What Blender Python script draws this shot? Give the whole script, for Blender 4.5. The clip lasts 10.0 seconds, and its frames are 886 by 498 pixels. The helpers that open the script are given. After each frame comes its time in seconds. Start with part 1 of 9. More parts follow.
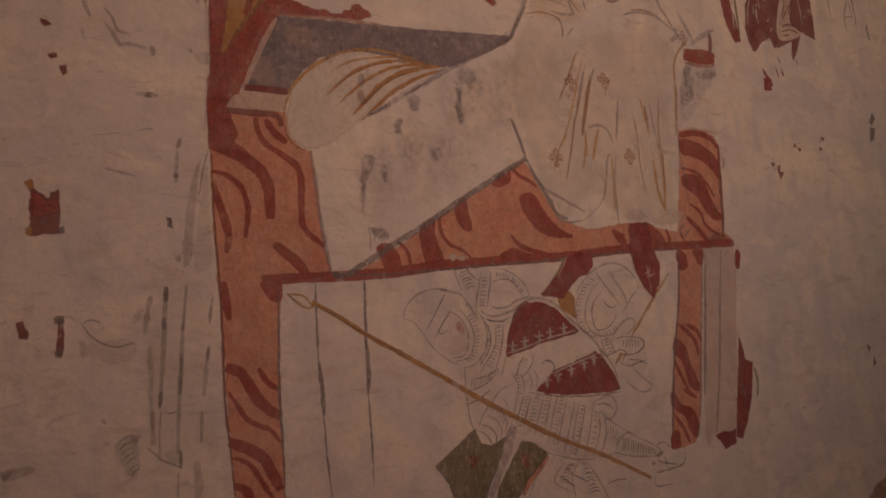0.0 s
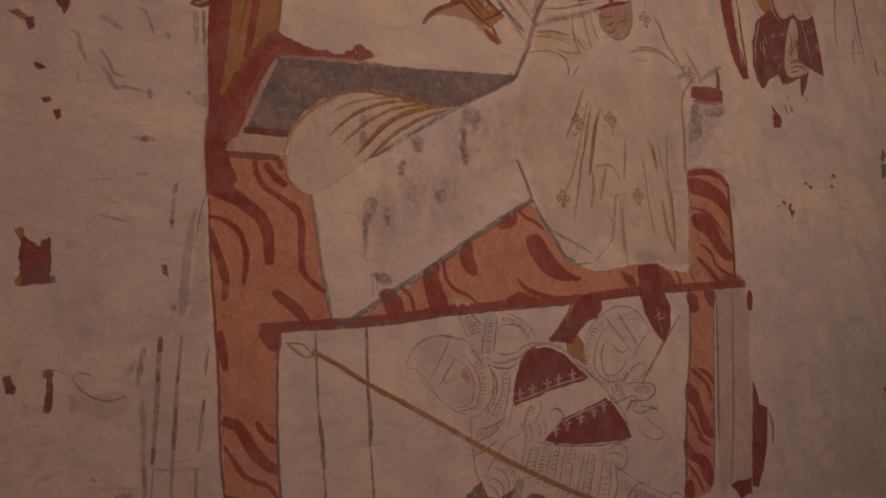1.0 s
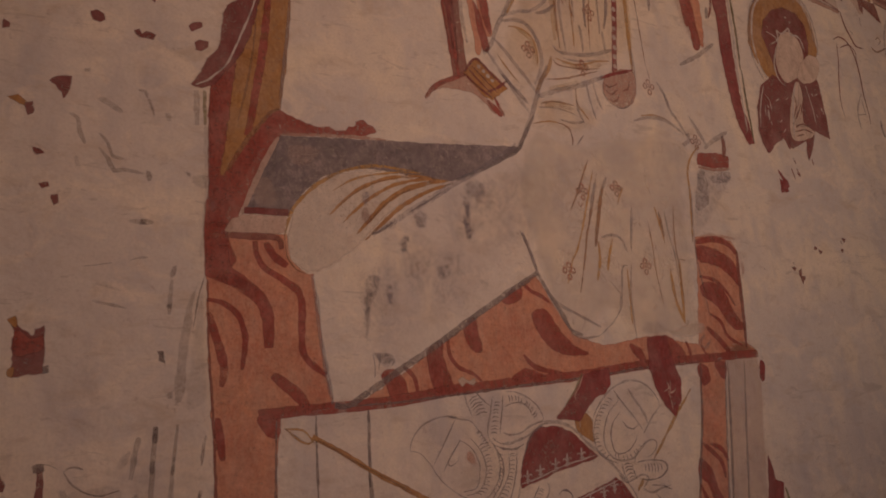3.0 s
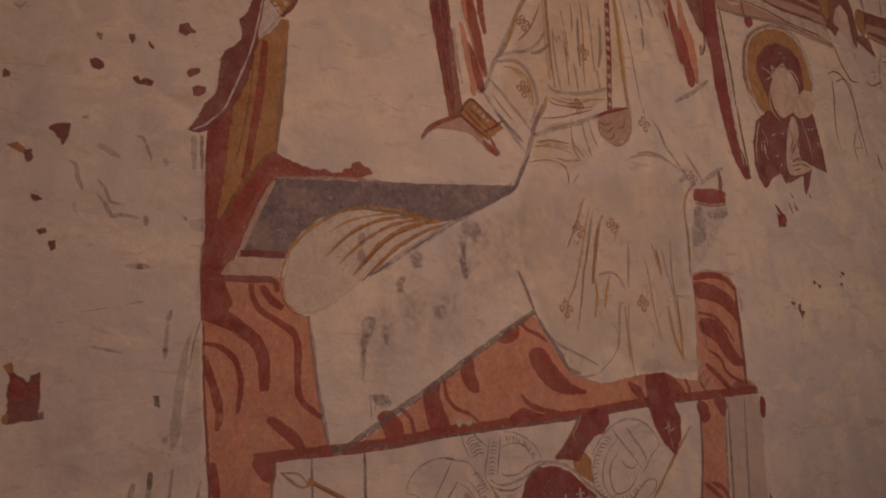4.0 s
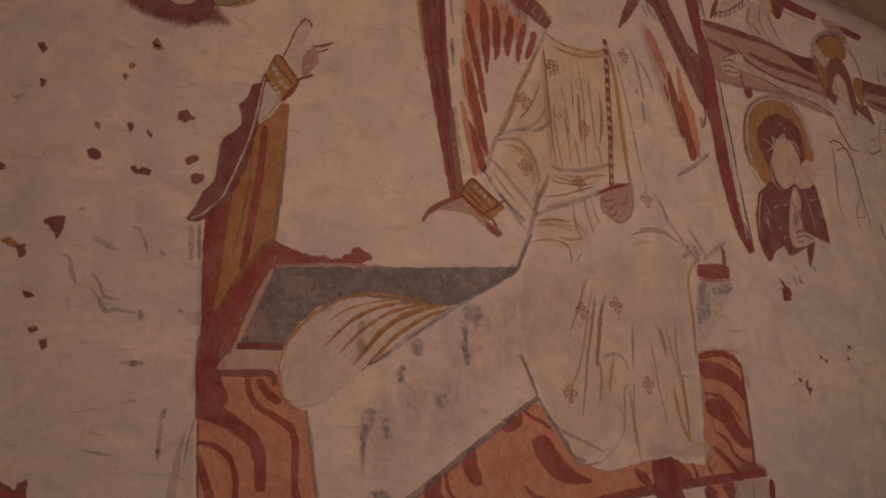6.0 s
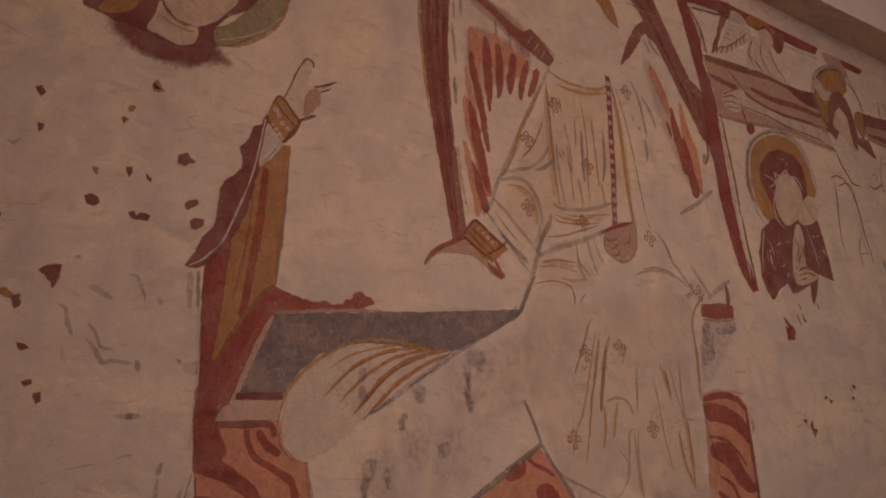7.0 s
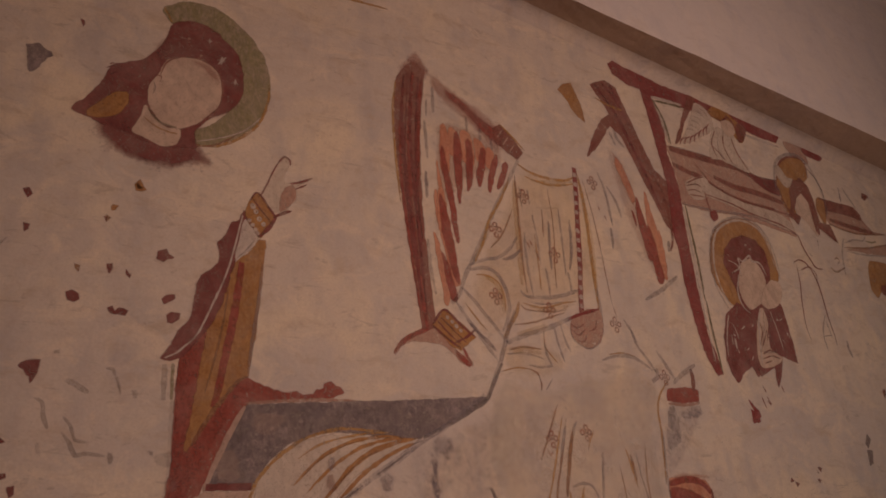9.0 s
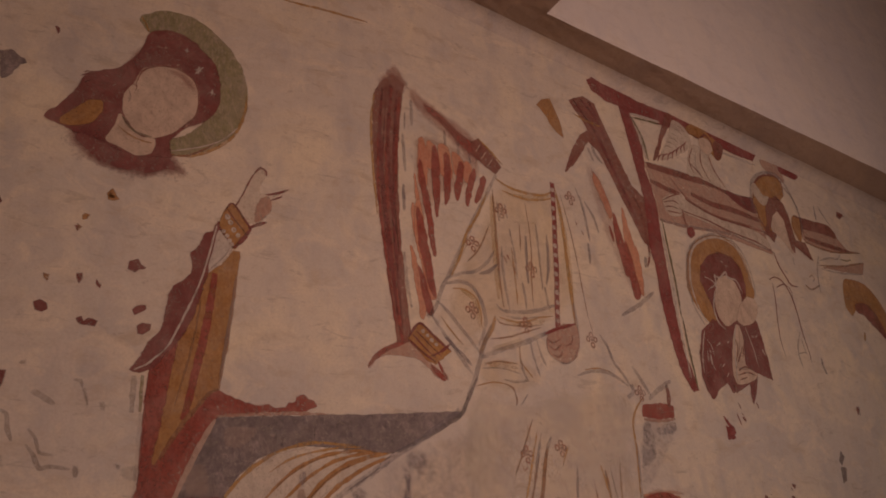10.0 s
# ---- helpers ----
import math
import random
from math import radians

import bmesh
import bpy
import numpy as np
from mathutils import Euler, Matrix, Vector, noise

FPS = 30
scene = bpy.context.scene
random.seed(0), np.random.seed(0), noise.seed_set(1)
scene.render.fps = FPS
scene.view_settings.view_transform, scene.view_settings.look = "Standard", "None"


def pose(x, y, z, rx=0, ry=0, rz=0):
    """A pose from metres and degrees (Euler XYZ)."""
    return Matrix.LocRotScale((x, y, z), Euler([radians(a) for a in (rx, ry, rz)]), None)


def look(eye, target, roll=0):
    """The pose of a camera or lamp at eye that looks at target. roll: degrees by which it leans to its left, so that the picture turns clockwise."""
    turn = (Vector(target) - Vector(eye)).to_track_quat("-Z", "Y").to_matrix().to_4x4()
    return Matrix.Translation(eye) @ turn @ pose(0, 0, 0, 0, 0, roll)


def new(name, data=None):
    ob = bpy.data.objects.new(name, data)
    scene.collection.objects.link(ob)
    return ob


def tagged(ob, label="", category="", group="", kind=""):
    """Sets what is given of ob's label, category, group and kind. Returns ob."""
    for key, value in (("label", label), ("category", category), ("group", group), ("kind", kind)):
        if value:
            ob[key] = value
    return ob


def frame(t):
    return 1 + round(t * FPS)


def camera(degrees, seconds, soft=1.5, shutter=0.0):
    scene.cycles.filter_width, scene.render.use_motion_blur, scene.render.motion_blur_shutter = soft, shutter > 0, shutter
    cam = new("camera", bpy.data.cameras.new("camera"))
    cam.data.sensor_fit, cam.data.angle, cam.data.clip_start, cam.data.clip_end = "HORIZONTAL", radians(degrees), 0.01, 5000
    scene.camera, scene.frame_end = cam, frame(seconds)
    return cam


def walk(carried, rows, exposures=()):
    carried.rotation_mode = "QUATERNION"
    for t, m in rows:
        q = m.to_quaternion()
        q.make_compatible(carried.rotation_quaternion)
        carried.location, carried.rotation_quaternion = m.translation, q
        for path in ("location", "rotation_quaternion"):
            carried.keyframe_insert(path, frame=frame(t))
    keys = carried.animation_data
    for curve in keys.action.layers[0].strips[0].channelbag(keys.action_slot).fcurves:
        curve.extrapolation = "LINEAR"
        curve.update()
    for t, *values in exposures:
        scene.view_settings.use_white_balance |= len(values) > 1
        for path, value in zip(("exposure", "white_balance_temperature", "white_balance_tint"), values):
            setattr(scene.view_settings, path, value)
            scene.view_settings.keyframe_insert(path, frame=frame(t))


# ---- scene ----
cam = camera(58.2, 10.0, soft=1.8)
ROWS = [
    (0, -0.0605, -2.2581, 1.3127, 97.993, 4.072, -29.952),
    (0.5, -0.0476, -2.2266, 1.3499, 99.01, 4.077, -29.876),
    (1, -0.0254, -2.1986, 1.372, 100.149, 4.152, -29.687),
    (1.5, -0.0136, -2.1859, 1.3945, 101.042, 4.188, -29.568),
    (2, -0.0295, -2.166, 1.4302, 101.735, 4.219, -29.666),
    (3.5, 0.0194, -2.1997, 1.4948, 104.471, 4.534, -28.851),
    (4, 0.022, -2.2166, 1.5126, 105.495, 4.691, -28.685),
    (4.5, 0.0179, -2.2248, 1.5459, 106.358, 4.712, -28.692),
    (5, 0.0168, -2.2174, 1.5927, 107.001, 4.74, -28.81),
    (5.5, 0.0246, -2.2175, 1.6232, 107.757, 4.762, -28.771),
    (7, 0.0118, -2.1938, 1.7672, 109.558, 4.608, -29.336),
    (7.5, -0.0012, -2.2418, 1.7945, 110.353, 4.624, -29.457),
    (8, -0.0131, -2.292, 1.8035, 111.78, 4.775, -29.62),
    (8.5, -0.0005, -2.3287, 1.8029, 113.106, 4.826, -29.709),
    (9, 0.0103, -2.3524, 1.7988, 114.238, 4.791, -30.013),
    (9.5, 0.0221, -2.3614, 1.7987, 114.918, 4.728, -30.567),
    (10, 0.034, -2.3559, 1.7978, 115.14, 4.746, -31.434),
]
walk(cam, [(t, pose(x, y, z, rx, ry, rz)) for t, x, y, z, rx, ry, rz in ROWS])

# ---- light: area lamps in two assumed, unseen windows of the back wall ----
world = bpy.data.worlds.new("world")
scene.world = world
world.use_nodes = True
wn = world.node_tree.nodes
sky = wn.new("ShaderNodeTexSky")
sky.sky_type, sky.sun_disc, sky.sun_elevation, sky.sun_rotation = "NISHITA", False, radians(38), radians(200)
world.node_tree.links.new(sky.outputs[0], wn["Background"].inputs["Color"])
wn["Background"].inputs["Strength"].default_value = 0.08


def assumed_window_light(name, place, target, w, h, watts, colour, spread):
    lamp = bpy.data.lights.new(name, "AREA")
    lamp.shape, lamp.size, lamp.size_y, lamp.energy, lamp.color = "RECTANGLE", w, h, watts, colour
    lamp.spread = radians(spread)
    ob = new(name, lamp)
    ob.matrix_world = look(place, target)
    return tagged(ob, kind="structure")


WARM = (1.0, 0.625, 0.51)
# assumed source; spread narrowed so the wall darkens to left and right
assumed_window_light("assumed_window_light", (1.25, -4.2, 2.65), (1.3, 0, 2.4), 1.5, 1.9, 16.1, WARM, 95)
# second added lamp, aimed high to brighten the upper wall
assumed_window_light("assumed_window_light", (4.3, -4.2, 2.7), (2.5, 0, 5.3), 1.5, 1.9, 17.4, (1.0, 0.69, 0.60), 105)
scene.view_settings.exposure = 0.0

# ---- materials ----


class Nodes:
    """A small builder for node materials."""

    def __init__(self, name):
        self.mat = bpy.data.materials.new(name)
        self.mat.use_nodes = True
        self.tree = self.mat.node_tree
        self.bsdf = self.tree.nodes["Principled BSDF"]
        self.out = self.tree.nodes["Material Output"]
        self.place = self.add("ShaderNodeNewGeometry").outputs["Position"]

    def add(self, kind, **inputs):
        n = self.tree.nodes.new(kind)
        for key, value in inputs.items():
            self.link(value, n.inputs[key.replace("_", " ")])
        return n

    def link(self, value, socket):
        if isinstance(value, bpy.types.NodeSocket):
            self.tree.links.new(value, socket)
        else:
            socket.default_value = value

    def noise(self, scale, detail=4.0, rough=0.55, stretch=None, warp=0.0):
        at = self.place
        if stretch:
            at = self.math_vec("MULTIPLY", at, stretch)
        n = self.add("ShaderNodeTexNoise", Scale=scale, Detail=detail, Roughness=rough, Distortion=warp)
        self.link(at, n.inputs["Vector"])
        return n.outputs["Fac"]

    def math_vec(self, op, a, b):
        n = self.tree.nodes.new("ShaderNodeVectorMath")
        n.operation = op
        self.link(a, n.inputs[0]), self.link(b, n.inputs[1])
        return n.outputs[0]

    def calc(self, op, a, b=0.0):
        n = self.tree.nodes.new("ShaderNodeMath")
        n.operation = op
        self.link(a, n.inputs[0]), self.link(b, n.inputs[1])
        return n.outputs[0]

    def step(self, fac, lo, hi, a=0.0, b=1.0):
        n = self.tree.nodes.new("ShaderNodeMapRange")
        for i, v in enumerate((fac, lo, hi, a, b)):
            self.link(v, n.inputs[i])
        return n.outputs[0]

    def mix(self, fac, a, b):
        n = self.tree.nodes.new("ShaderNodeMix")
        n.data_type = "RGBA"
        self.link(fac, n.inputs["Factor"])
        self.link(a if isinstance(a, bpy.types.NodeSocket) else (*a, 1), n.inputs["A"])
        self.link(b if isinstance(b, bpy.types.NodeSocket) else (*b, 1), n.inputs["B"])
        return n.outputs["Result"]

    def finish(self, colour, rough=0.9, height=None, depth=0.004, alpha=None):
        self.link(colour, self.bsdf.inputs["Base Color"])
        self.link(rough, self.bsdf.inputs["Roughness"])
        self.bsdf.inputs["Specular IOR Level"].default_value = 0.2
        if height is not None:
            b = self.add("ShaderNodeBump", Strength=1.0, Distance=depth, Height=height)
            self.link(b.outputs[0], self.bsdf.inputs["Normal"])
        if alpha is not None:
            self.link(alpha, self.bsdf.inputs["Alpha"])
        return self.mat

    def relief(self):
        """Trowelled lime plaster: long swells, hollows and fine sand."""
        swell = self.noise(3.2, 3, 0.5, (0.8, 1.0, 1.2), 0.4)
        dents = self.noise(10.0, 3, 0.5, (0.8, 1.0, 1.15), 0.3)
        ripple = self.noise(36.0, 3, 0.5)
        sand = self.noise(190.0, 3, 0.6)
        h = self.calc("ADD", self.calc("MULTIPLY", swell, 12.0), self.calc("MULTIPLY", dents, 4.4))
        h = self.calc("ADD", h, self.calc("MULTIPLY", ripple, 0.5))
        return self.calc("ADD", h, self.calc("MULTIPLY", sand, 0.10))


def plaster_paint(name, base=(0.69, 0.595, 0.485), depth=0.0034, vary=1.0):
    n = Nodes(name)

    def tone(r, g, b):
        return (base[0] * r, base[1] * g, base[2] * b)

    c = n.mix(n.step(n.noise(1.1, 3), 0.35, 0.66, 0, vary), base, tone(0.86, 0.89, 0.96))
    c = n.mix(n.step(n.noise(2.6, 4, 0.6, None, 0.6), 0.48, 0.66, 0, 0.9 * vary), c, tone(1.12, 1.10, 1.0))
    c = n.mix(n.step(n.noise(4.3, 5, 0.6, (1.6, 1, 0.8)), 0.50, 0.70, 0, 0.85 * vary), c, tone(0.74, 0.77, 0.87))
    c = n.mix(n.step(n.noise(7.0, 5, 0.65, (0.8, 1, 1.2), 0.8), 0.52, 0.66, 0, 0.7 * vary), c, tone(1.13, 1.11, 1.05))
    c = n.mix(n.step(n.noise(9.0, 5, 0.7, (0.7, 1, 1.5), 0.5), 0.54, 0.70, 0, 0.7 * vary), c, tone(0.76, 0.70, 0.62))
    c = n.mix(n.step(n.noise(13.0, 6, 0.7, (0.5, 1, 1.6), 1.2), 0.59, 0.66, 0, 0.5 * vary), c, tone(0.58, 0.56, 0.54))
    c = n.mix(n.step(n.noise(22.0, 5, 0.7), 0.52, 0.70, 0, 0.5 * vary), c, tone(0.80, 0.76, 0.72))
    c = n.mix(n.step(n.noise(34.0, 4, 0.6), 0.64, 0.75, 0, 0.6 * vary), c, tone(0.56, 0.50, 0.48))
    c = n.mix(n.step(n.noise(120.0, 3, 0.6), 0.4, 0.7, 0, 0.25 * vary), c, tone(0.62, 0.62, 0.62))
    return n.finish(c, 0.92, n.relief(), depth)


def pigment(name, colour, dark, worn=0.25, body=1.0, pale=(0.58, 0.47, 0.38), streak=(1.0, 1.0, 0.5), patchy=0.0, mottle=0.0, grain=1.0, speckle=0.0, thin_coat=0.25):
    """Lime-bound pigment: brushed, uneven, rubbed through to the plaster in spots."""
    n = Nodes(name)
    deep = tuple(0.78 * v for v in dark)
    c = n.mix(n.step(n.noise(7.0, 5, 0.6), 0.36, 0.64), colour, dark)
    c = n.mix(n.step(n.noise(26.0, 5, 0.65, streak), 0.50, 0.70, 0, grain * 0.6), c, pale)
    c = n.mix(n.step(n.noise(64.0, 5, 0.75), 0.44, 0.64, 0, grain * 0.6), c, deep)
    c = n.mix(n.step(n.noise(110.0, 3, 0.6, (1.0, 1.0, 0.35)), 0.48, 0.66, 0, grain * 0.4), c, pale)
    c = n.mix(n.step(n.noise(110.0, 3, 0.6, (0.3, 1.0, 1.0)), 0.50, 0.68, 0, grain * 0.3), c, deep)
    if mottle:
        c = n.mix(n.step(n.noise(15.0, 7, 0.8, None, 1.6), 0.46, 0.58, 0, mottle), c, tuple(0.6 * v for v in dark))
        c = n.mix(n.step(n.noise(40.0, 5, 0.75, None, 1.0), 0.54, 0.64, 0, mottle), c, pale)
        c = n.mix(n.step(n.noise(6.0, 6, 0.7, None, 1.0), 0.47, 0.58, 0, 0.6 * mottle), c, tuple(0.7 * v for v in dark))
    rub = n.step(n.noise(48.0, 6, 0.75), 0.63 - 0.13 * worn, 0.74 - 0.06 * worn, 1.0, max(0.0, 1.0 - 2.2 * worn))
    rub = n.calc("MULTIPLY", rub, n.step(n.noise(150.0, 4, 0.7), 0.55, 0.68, 1.0, 1.0 - 0.9 * worn))
    fade = n.step(n.noise(5.0, 4, 0.6), 0.25, 0.75, 1.0, 1.0 - 0.55 * worn)
    if patchy:
        spots = n.step(n.noise(11.0, 6, 0.7, (1.5, 1.0, 0.6), 0.6), 0.40, 0.62, 1.0 - patchy, 1.0)
        rub = n.calc("MULTIPLY", rub, spots)
    # a thin lime veil in clouds, and flecks where the paint has come away
    veil = n.step(n.noise(9.0, 7, 0.72, (1.0, 1.0, 0.8), 0.7), 0.44, 0.68, 0, 0.42 * grain)
    c = n.mix(veil, c, tuple(0.55 * v + 0.45 * w for v, w in zip(colour, (0.56, 0.46, 0.40))))
    fleck = n.step(n.noise(30.0, 8, 0.8, None, 0.5), 0.61, 0.69, 1.0, 1.0 - 0.55 * grain)
    rub = n.calc("MULTIPLY", rub, fleck)
    rub = n.calc("MULTIPLY", rub, n.step(n.noise(15.0, 7, 0.72, (1.0, 1.0, 0.7), 0.9), 0.38, 0.60, 1.0 - thin_coat, 1.0))
    if speckle:
        rub = n.calc("MULTIPLY", rub, n.step(n.noise(38.0, 8, 0.78, (1.1, 1.0, 0.8), 0.8), 0.42, 0.60, 1.0 - speckle, 1.0))
    cover = n.tree.nodes.new("ShaderNodeAttribute")
    cover.attribute_name = "cover"
    thin = n.tree.nodes.new("ShaderNodeAttribute")
    thin.attribute_name = "thin"
    cov = cover.outputs["Fac"]
    ragged = n.calc("MULTIPLY", n.calc("SUBTRACT", n.calc("ADD", n.noise(75.0, 5, 0.7), n.noise(20.0, 4, 0.6)), 1.0), n.calc("MULTIPLY", n.calc("SUBTRACT", 1.0, cov), 1.5))
    edge = n.step(n.calc("ADD", cov, ragged), 0.12, 0.80)
    a = n.calc("MULTIPLY", n.calc("MULTIPLY", rub, fade), n.calc("MULTIPLY", edge, n.calc("SUBTRACT", body, n.calc("MULTIPLY", thin.outputs["Fac"], body))))
    return n.finish(c, 0.88, n.relief(), 0.0034, a)


PLASTER = plaster_paint("lime_plaster")
WHITEWASH = plaster_paint("whitewash", (0.78, 0.70, 0.64), 0.0012, 0.35)
DULL_BROWN = plaster_paint("dull_brown", (0.385, 0.27, 0.195), vary=0.6)
RUST = pigment("rust_line", (0.40, 0.165, 0.105), (0.33, 0.125, 0.08), 0.45, 0.8, (0.5, 0.3, 0.2))
# wall plaster in a lower tone, standing in for shade under the ledge
COVE_SHADE = plaster_paint("shaded_cove_plaster", (0.60, 0.51, 0.43), 0.0025)
RED = pigment("iron_red", (0.385, 0.10, 0.073), (0.29, 0.072, 0.056), 0.38, 1.0, (0.43, 0.155, 0.115), thin_coat=0.28)
MAROON = pigment("maroon", (0.275, 0.088, 0.078), (0.21, 0.070, 0.064), 0.3, 1.0, (0.27, 0.09, 0.075))
WINE = pigment("wine_red", (0.30, 0.065, 0.060), (0.235, 0.053, 0.051), 0.25, 1.0, (0.36, 0.10, 0.085))
BROWN = pigment("umber_red", (0.31, 0.120, 0.092), (0.235, 0.092, 0.073), 0.4, 1.0, (0.36, 0.17, 0.12))
SALMON = pigment("salmon", (0.70, 0.345, 0.20), (0.56, 0.225, 0.14), 0.3, 1.0, (0.68, 0.41, 0.28), thin_coat=0.2)
ROSE = pigment("rose", (0.56, 0.335, 0.25), (0.50, 0.28, 0.205), 0.45, 0.8)
PALE = pigment("pale_rose", (0.66, 0.49, 0.39), (0.60, 0.42, 0.33), 0.35, 0.85, grain=0.3)
BLUSH = pigment("blush_wash", (0.46, 0.20, 0.15), (0.42, 0.19, 0.15), 0.7, 0.7)
OCHRE = pigment("ochre", (0.48, 0.255, 0.09), (0.39, 0.19, 0.07), 0.3, 1.0, (0.54, 0.33, 0.15))
OCHRE_LINE = pigment("ochre_line", (0.58, 0.335, 0.10), (0.50, 0.27, 0.08), 0.55, 0.85, (0.62, 0.44, 0.24))
SEPIA = pigment("sepia_line", (0.40, 0.215, 0.10), (0.32, 0.16, 0.08), 0.5, 0.8, (0.50, 0.32, 0.18))
GREY = pigment("grey_line", (0.36, 0.315, 0.315), (0.30, 0.265, 0.27), 0.6, 0.66, (0.45, 0.39, 0.36), patchy=0.35)
INK = pigment("dark_line", (0.25, 0.205, 0.19), (0.19, 0.155, 0.15), 0.5, 0.8)
FAINT = pigment("faint_line", (0.31, 0.255, 0.25), (0.26, 0.215, 0.215), 0.5, 0.78, (0.42, 0.35, 0.32), patchy=0.2)
GHOST = pigment("ghost_grey", (0.37, 0.31, 0.265), (0.31, 0.26, 0.225), 0.5, 0.62, (0.45, 0.38, 0.32), patchy=0.3, grain=0.6, speckle=0.35)
GHOST_LINE = pigment("ghost_line", (0.265, 0.205, 0.185), (0.22, 0.17, 0.155), 0.45, 0.75, (0.40, 0.33, 0.28), patchy=0.2, grain=0.6, speckle=0.3)
SMUDGE = pigment("blue_smudge", (0.34, 0.295, 0.31), (0.285, 0.25, 0.27), 0.5, 0.85, (0.45, 0.39, 0.37), grain=0.5, speckle=0.8)
HAZE = pigment("grey_haze", (0.46, 0.40, 0.395), (0.40, 0.35, 0.36), 0.4, 0.5, (0.5, 0.43, 0.40), grain=0.4, speckle=0.6)
VIOLET = pigment("violet_grey", (0.31, 0.245, 0.235), (0.215, 0.175, 0.18), 0.35, 1.0, (0.43, 0.36, 0.33), mottle=0.75)
TINT = pigment("ochre_tint", (0.68, 0.47, 0.19), (0.64, 0.42, 0.16), 0.6, 0.5, (0.68, 0.52, 0.30), patchy=0.4)
GREEN = pigment("moss_green", (0.195, 0.165, 0.075), (0.15, 0.13, 0.062), 0.3)
OLIVE = pigment("olive_halo", (0.34, 0.30, 0.16), (0.29, 0.255, 0.135), 0.35)
CREAM = pigment("cream", (0.76, 0.655, 0.535), (0.70, 0.60, 0.49), 0.4, 0.8, (0.72, 0.61, 0.49), grain=0.3)
FLESH = pigment("flesh", (0.75, 0.60, 0.47), (0.69, 0.53, 0.41), 0.3, 0.95, (0.63, 0.47, 0.37), grain=0.3)
WHITE = pigment("lime_white", (0.70, 0.62, 0.54), (0.63, 0.55, 0.48), 0.35, 0.9, (0.62, 0.52, 0.46), grain=0.3)

# ---- structure ----


def mesh_object(name, bm, material, parent=None, label=""):
    data = bpy.data.meshes.new(name)
    bm.normal_update()
    bm.to_mesh(data), bm.free()
    data.materials.append(material)
    ob = new(name, data)
    ob.parent = parent
    return tagged(ob, label)


def box(bm, x0, x1, y0, y1, z0, z1):
    v = [bm.verts.new((x, y, z)) for x in (x0, x1) for y in (y0, y1) for z in (z0, z1)]
    for a in ((0, 1, 3, 2), (4, 6, 7, 5), (0, 4, 5, 1), (2, 3, 7, 6), (0, 2, 6, 4), (1, 5, 7, 3)):
        bm.faces.new([v[i] for i in a])
    return v


def slab(name, material, label, *bounds):
    bm = bmesh.new()
    for b in bounds:
        box(bm, *b)
    return tagged(mesh_object(name, bm, material), label, kind="structure")


def soffit_z(x):
    return 4.424 - 0.126 * (x - 1.941)


def lip_z(x):
    return 4.391 - 0.09 * (x - 2.196)


X0, X1, YB, TOP = -2.6, 8.6, -4.3, 6.6
slab("wall_north", PLASTER, "old lime-plastered church wall with faded murals", (X0, X1, 0.0, 0.5, -0.1, TOP))
slab("floor", DULL_BROWN, "worn stone floor of the chapel", (X0, X1, YB, 0.0, -0.12, 0.0))
slab("ceiling", WHITEWASH, "whitewashed ceiling", (X0, X1, YB, 0.0, TOP, TOP + 0.15))
slab("wall_west", WHITEWASH, "plain whitewashed side wall", (X0 - 0.3, X0, YB - 0.3, 0.5, -0.1, TOP))
slab("wall_east", WHITEWASH, "plain whitewashed side wall", (X1, X1 + 0.3, YB - 0.3, 0.5, -0.1, TOP))
# unseen wall; its openings are invented to hold the two lamps
slab("wall_south", WHITEWASH, "unseen whitewashed back wall with two assumed window openings",
     (X0, 0.4, YB - 0.3, YB, -0.1, TOP), (2.0, 3.5, YB - 0.3, YB, -0.1, TOP), (5.1, X1, YB - 0.3, YB, -0.1, TOP),
     (0.4, 2.0, YB - 0.3, YB, -0.1, 1.7), (0.4, 2.0, YB - 0.3, YB, 3.7, TOP),
     (3.5, 5.1, YB - 0.3, YB, -0.1, 1.7), (3.5, 5.1, YB - 0.3, YB, 3.7, TOP))


def upper_wall():
    """The wall above the murals stands proud of them on a sloping ledge."""
    bm = bmesh.new()
    n = 60
    rings = []
    for i in range(n + 1):
        x = 2.196 + (X1 - 2.196) * i / n
        w = 0.006 * noise.noise((x * 3.1, 0, 7)) + 0.003 * noise.noise((x * 11, 2, 0))
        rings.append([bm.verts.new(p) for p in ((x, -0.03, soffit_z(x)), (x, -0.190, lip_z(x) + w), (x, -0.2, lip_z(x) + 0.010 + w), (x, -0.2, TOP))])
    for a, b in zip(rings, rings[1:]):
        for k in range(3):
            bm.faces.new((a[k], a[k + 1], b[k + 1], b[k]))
    ob = mesh_object("upper_wall", bm, DULL_BROWN)
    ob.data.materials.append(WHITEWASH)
    # whitewash on the front face, darker brown on the underside
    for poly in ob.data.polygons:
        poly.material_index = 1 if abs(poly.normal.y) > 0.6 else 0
    return tagged(ob, "whitewashed upper wall overhanging on a brown ledge", kind="structure")


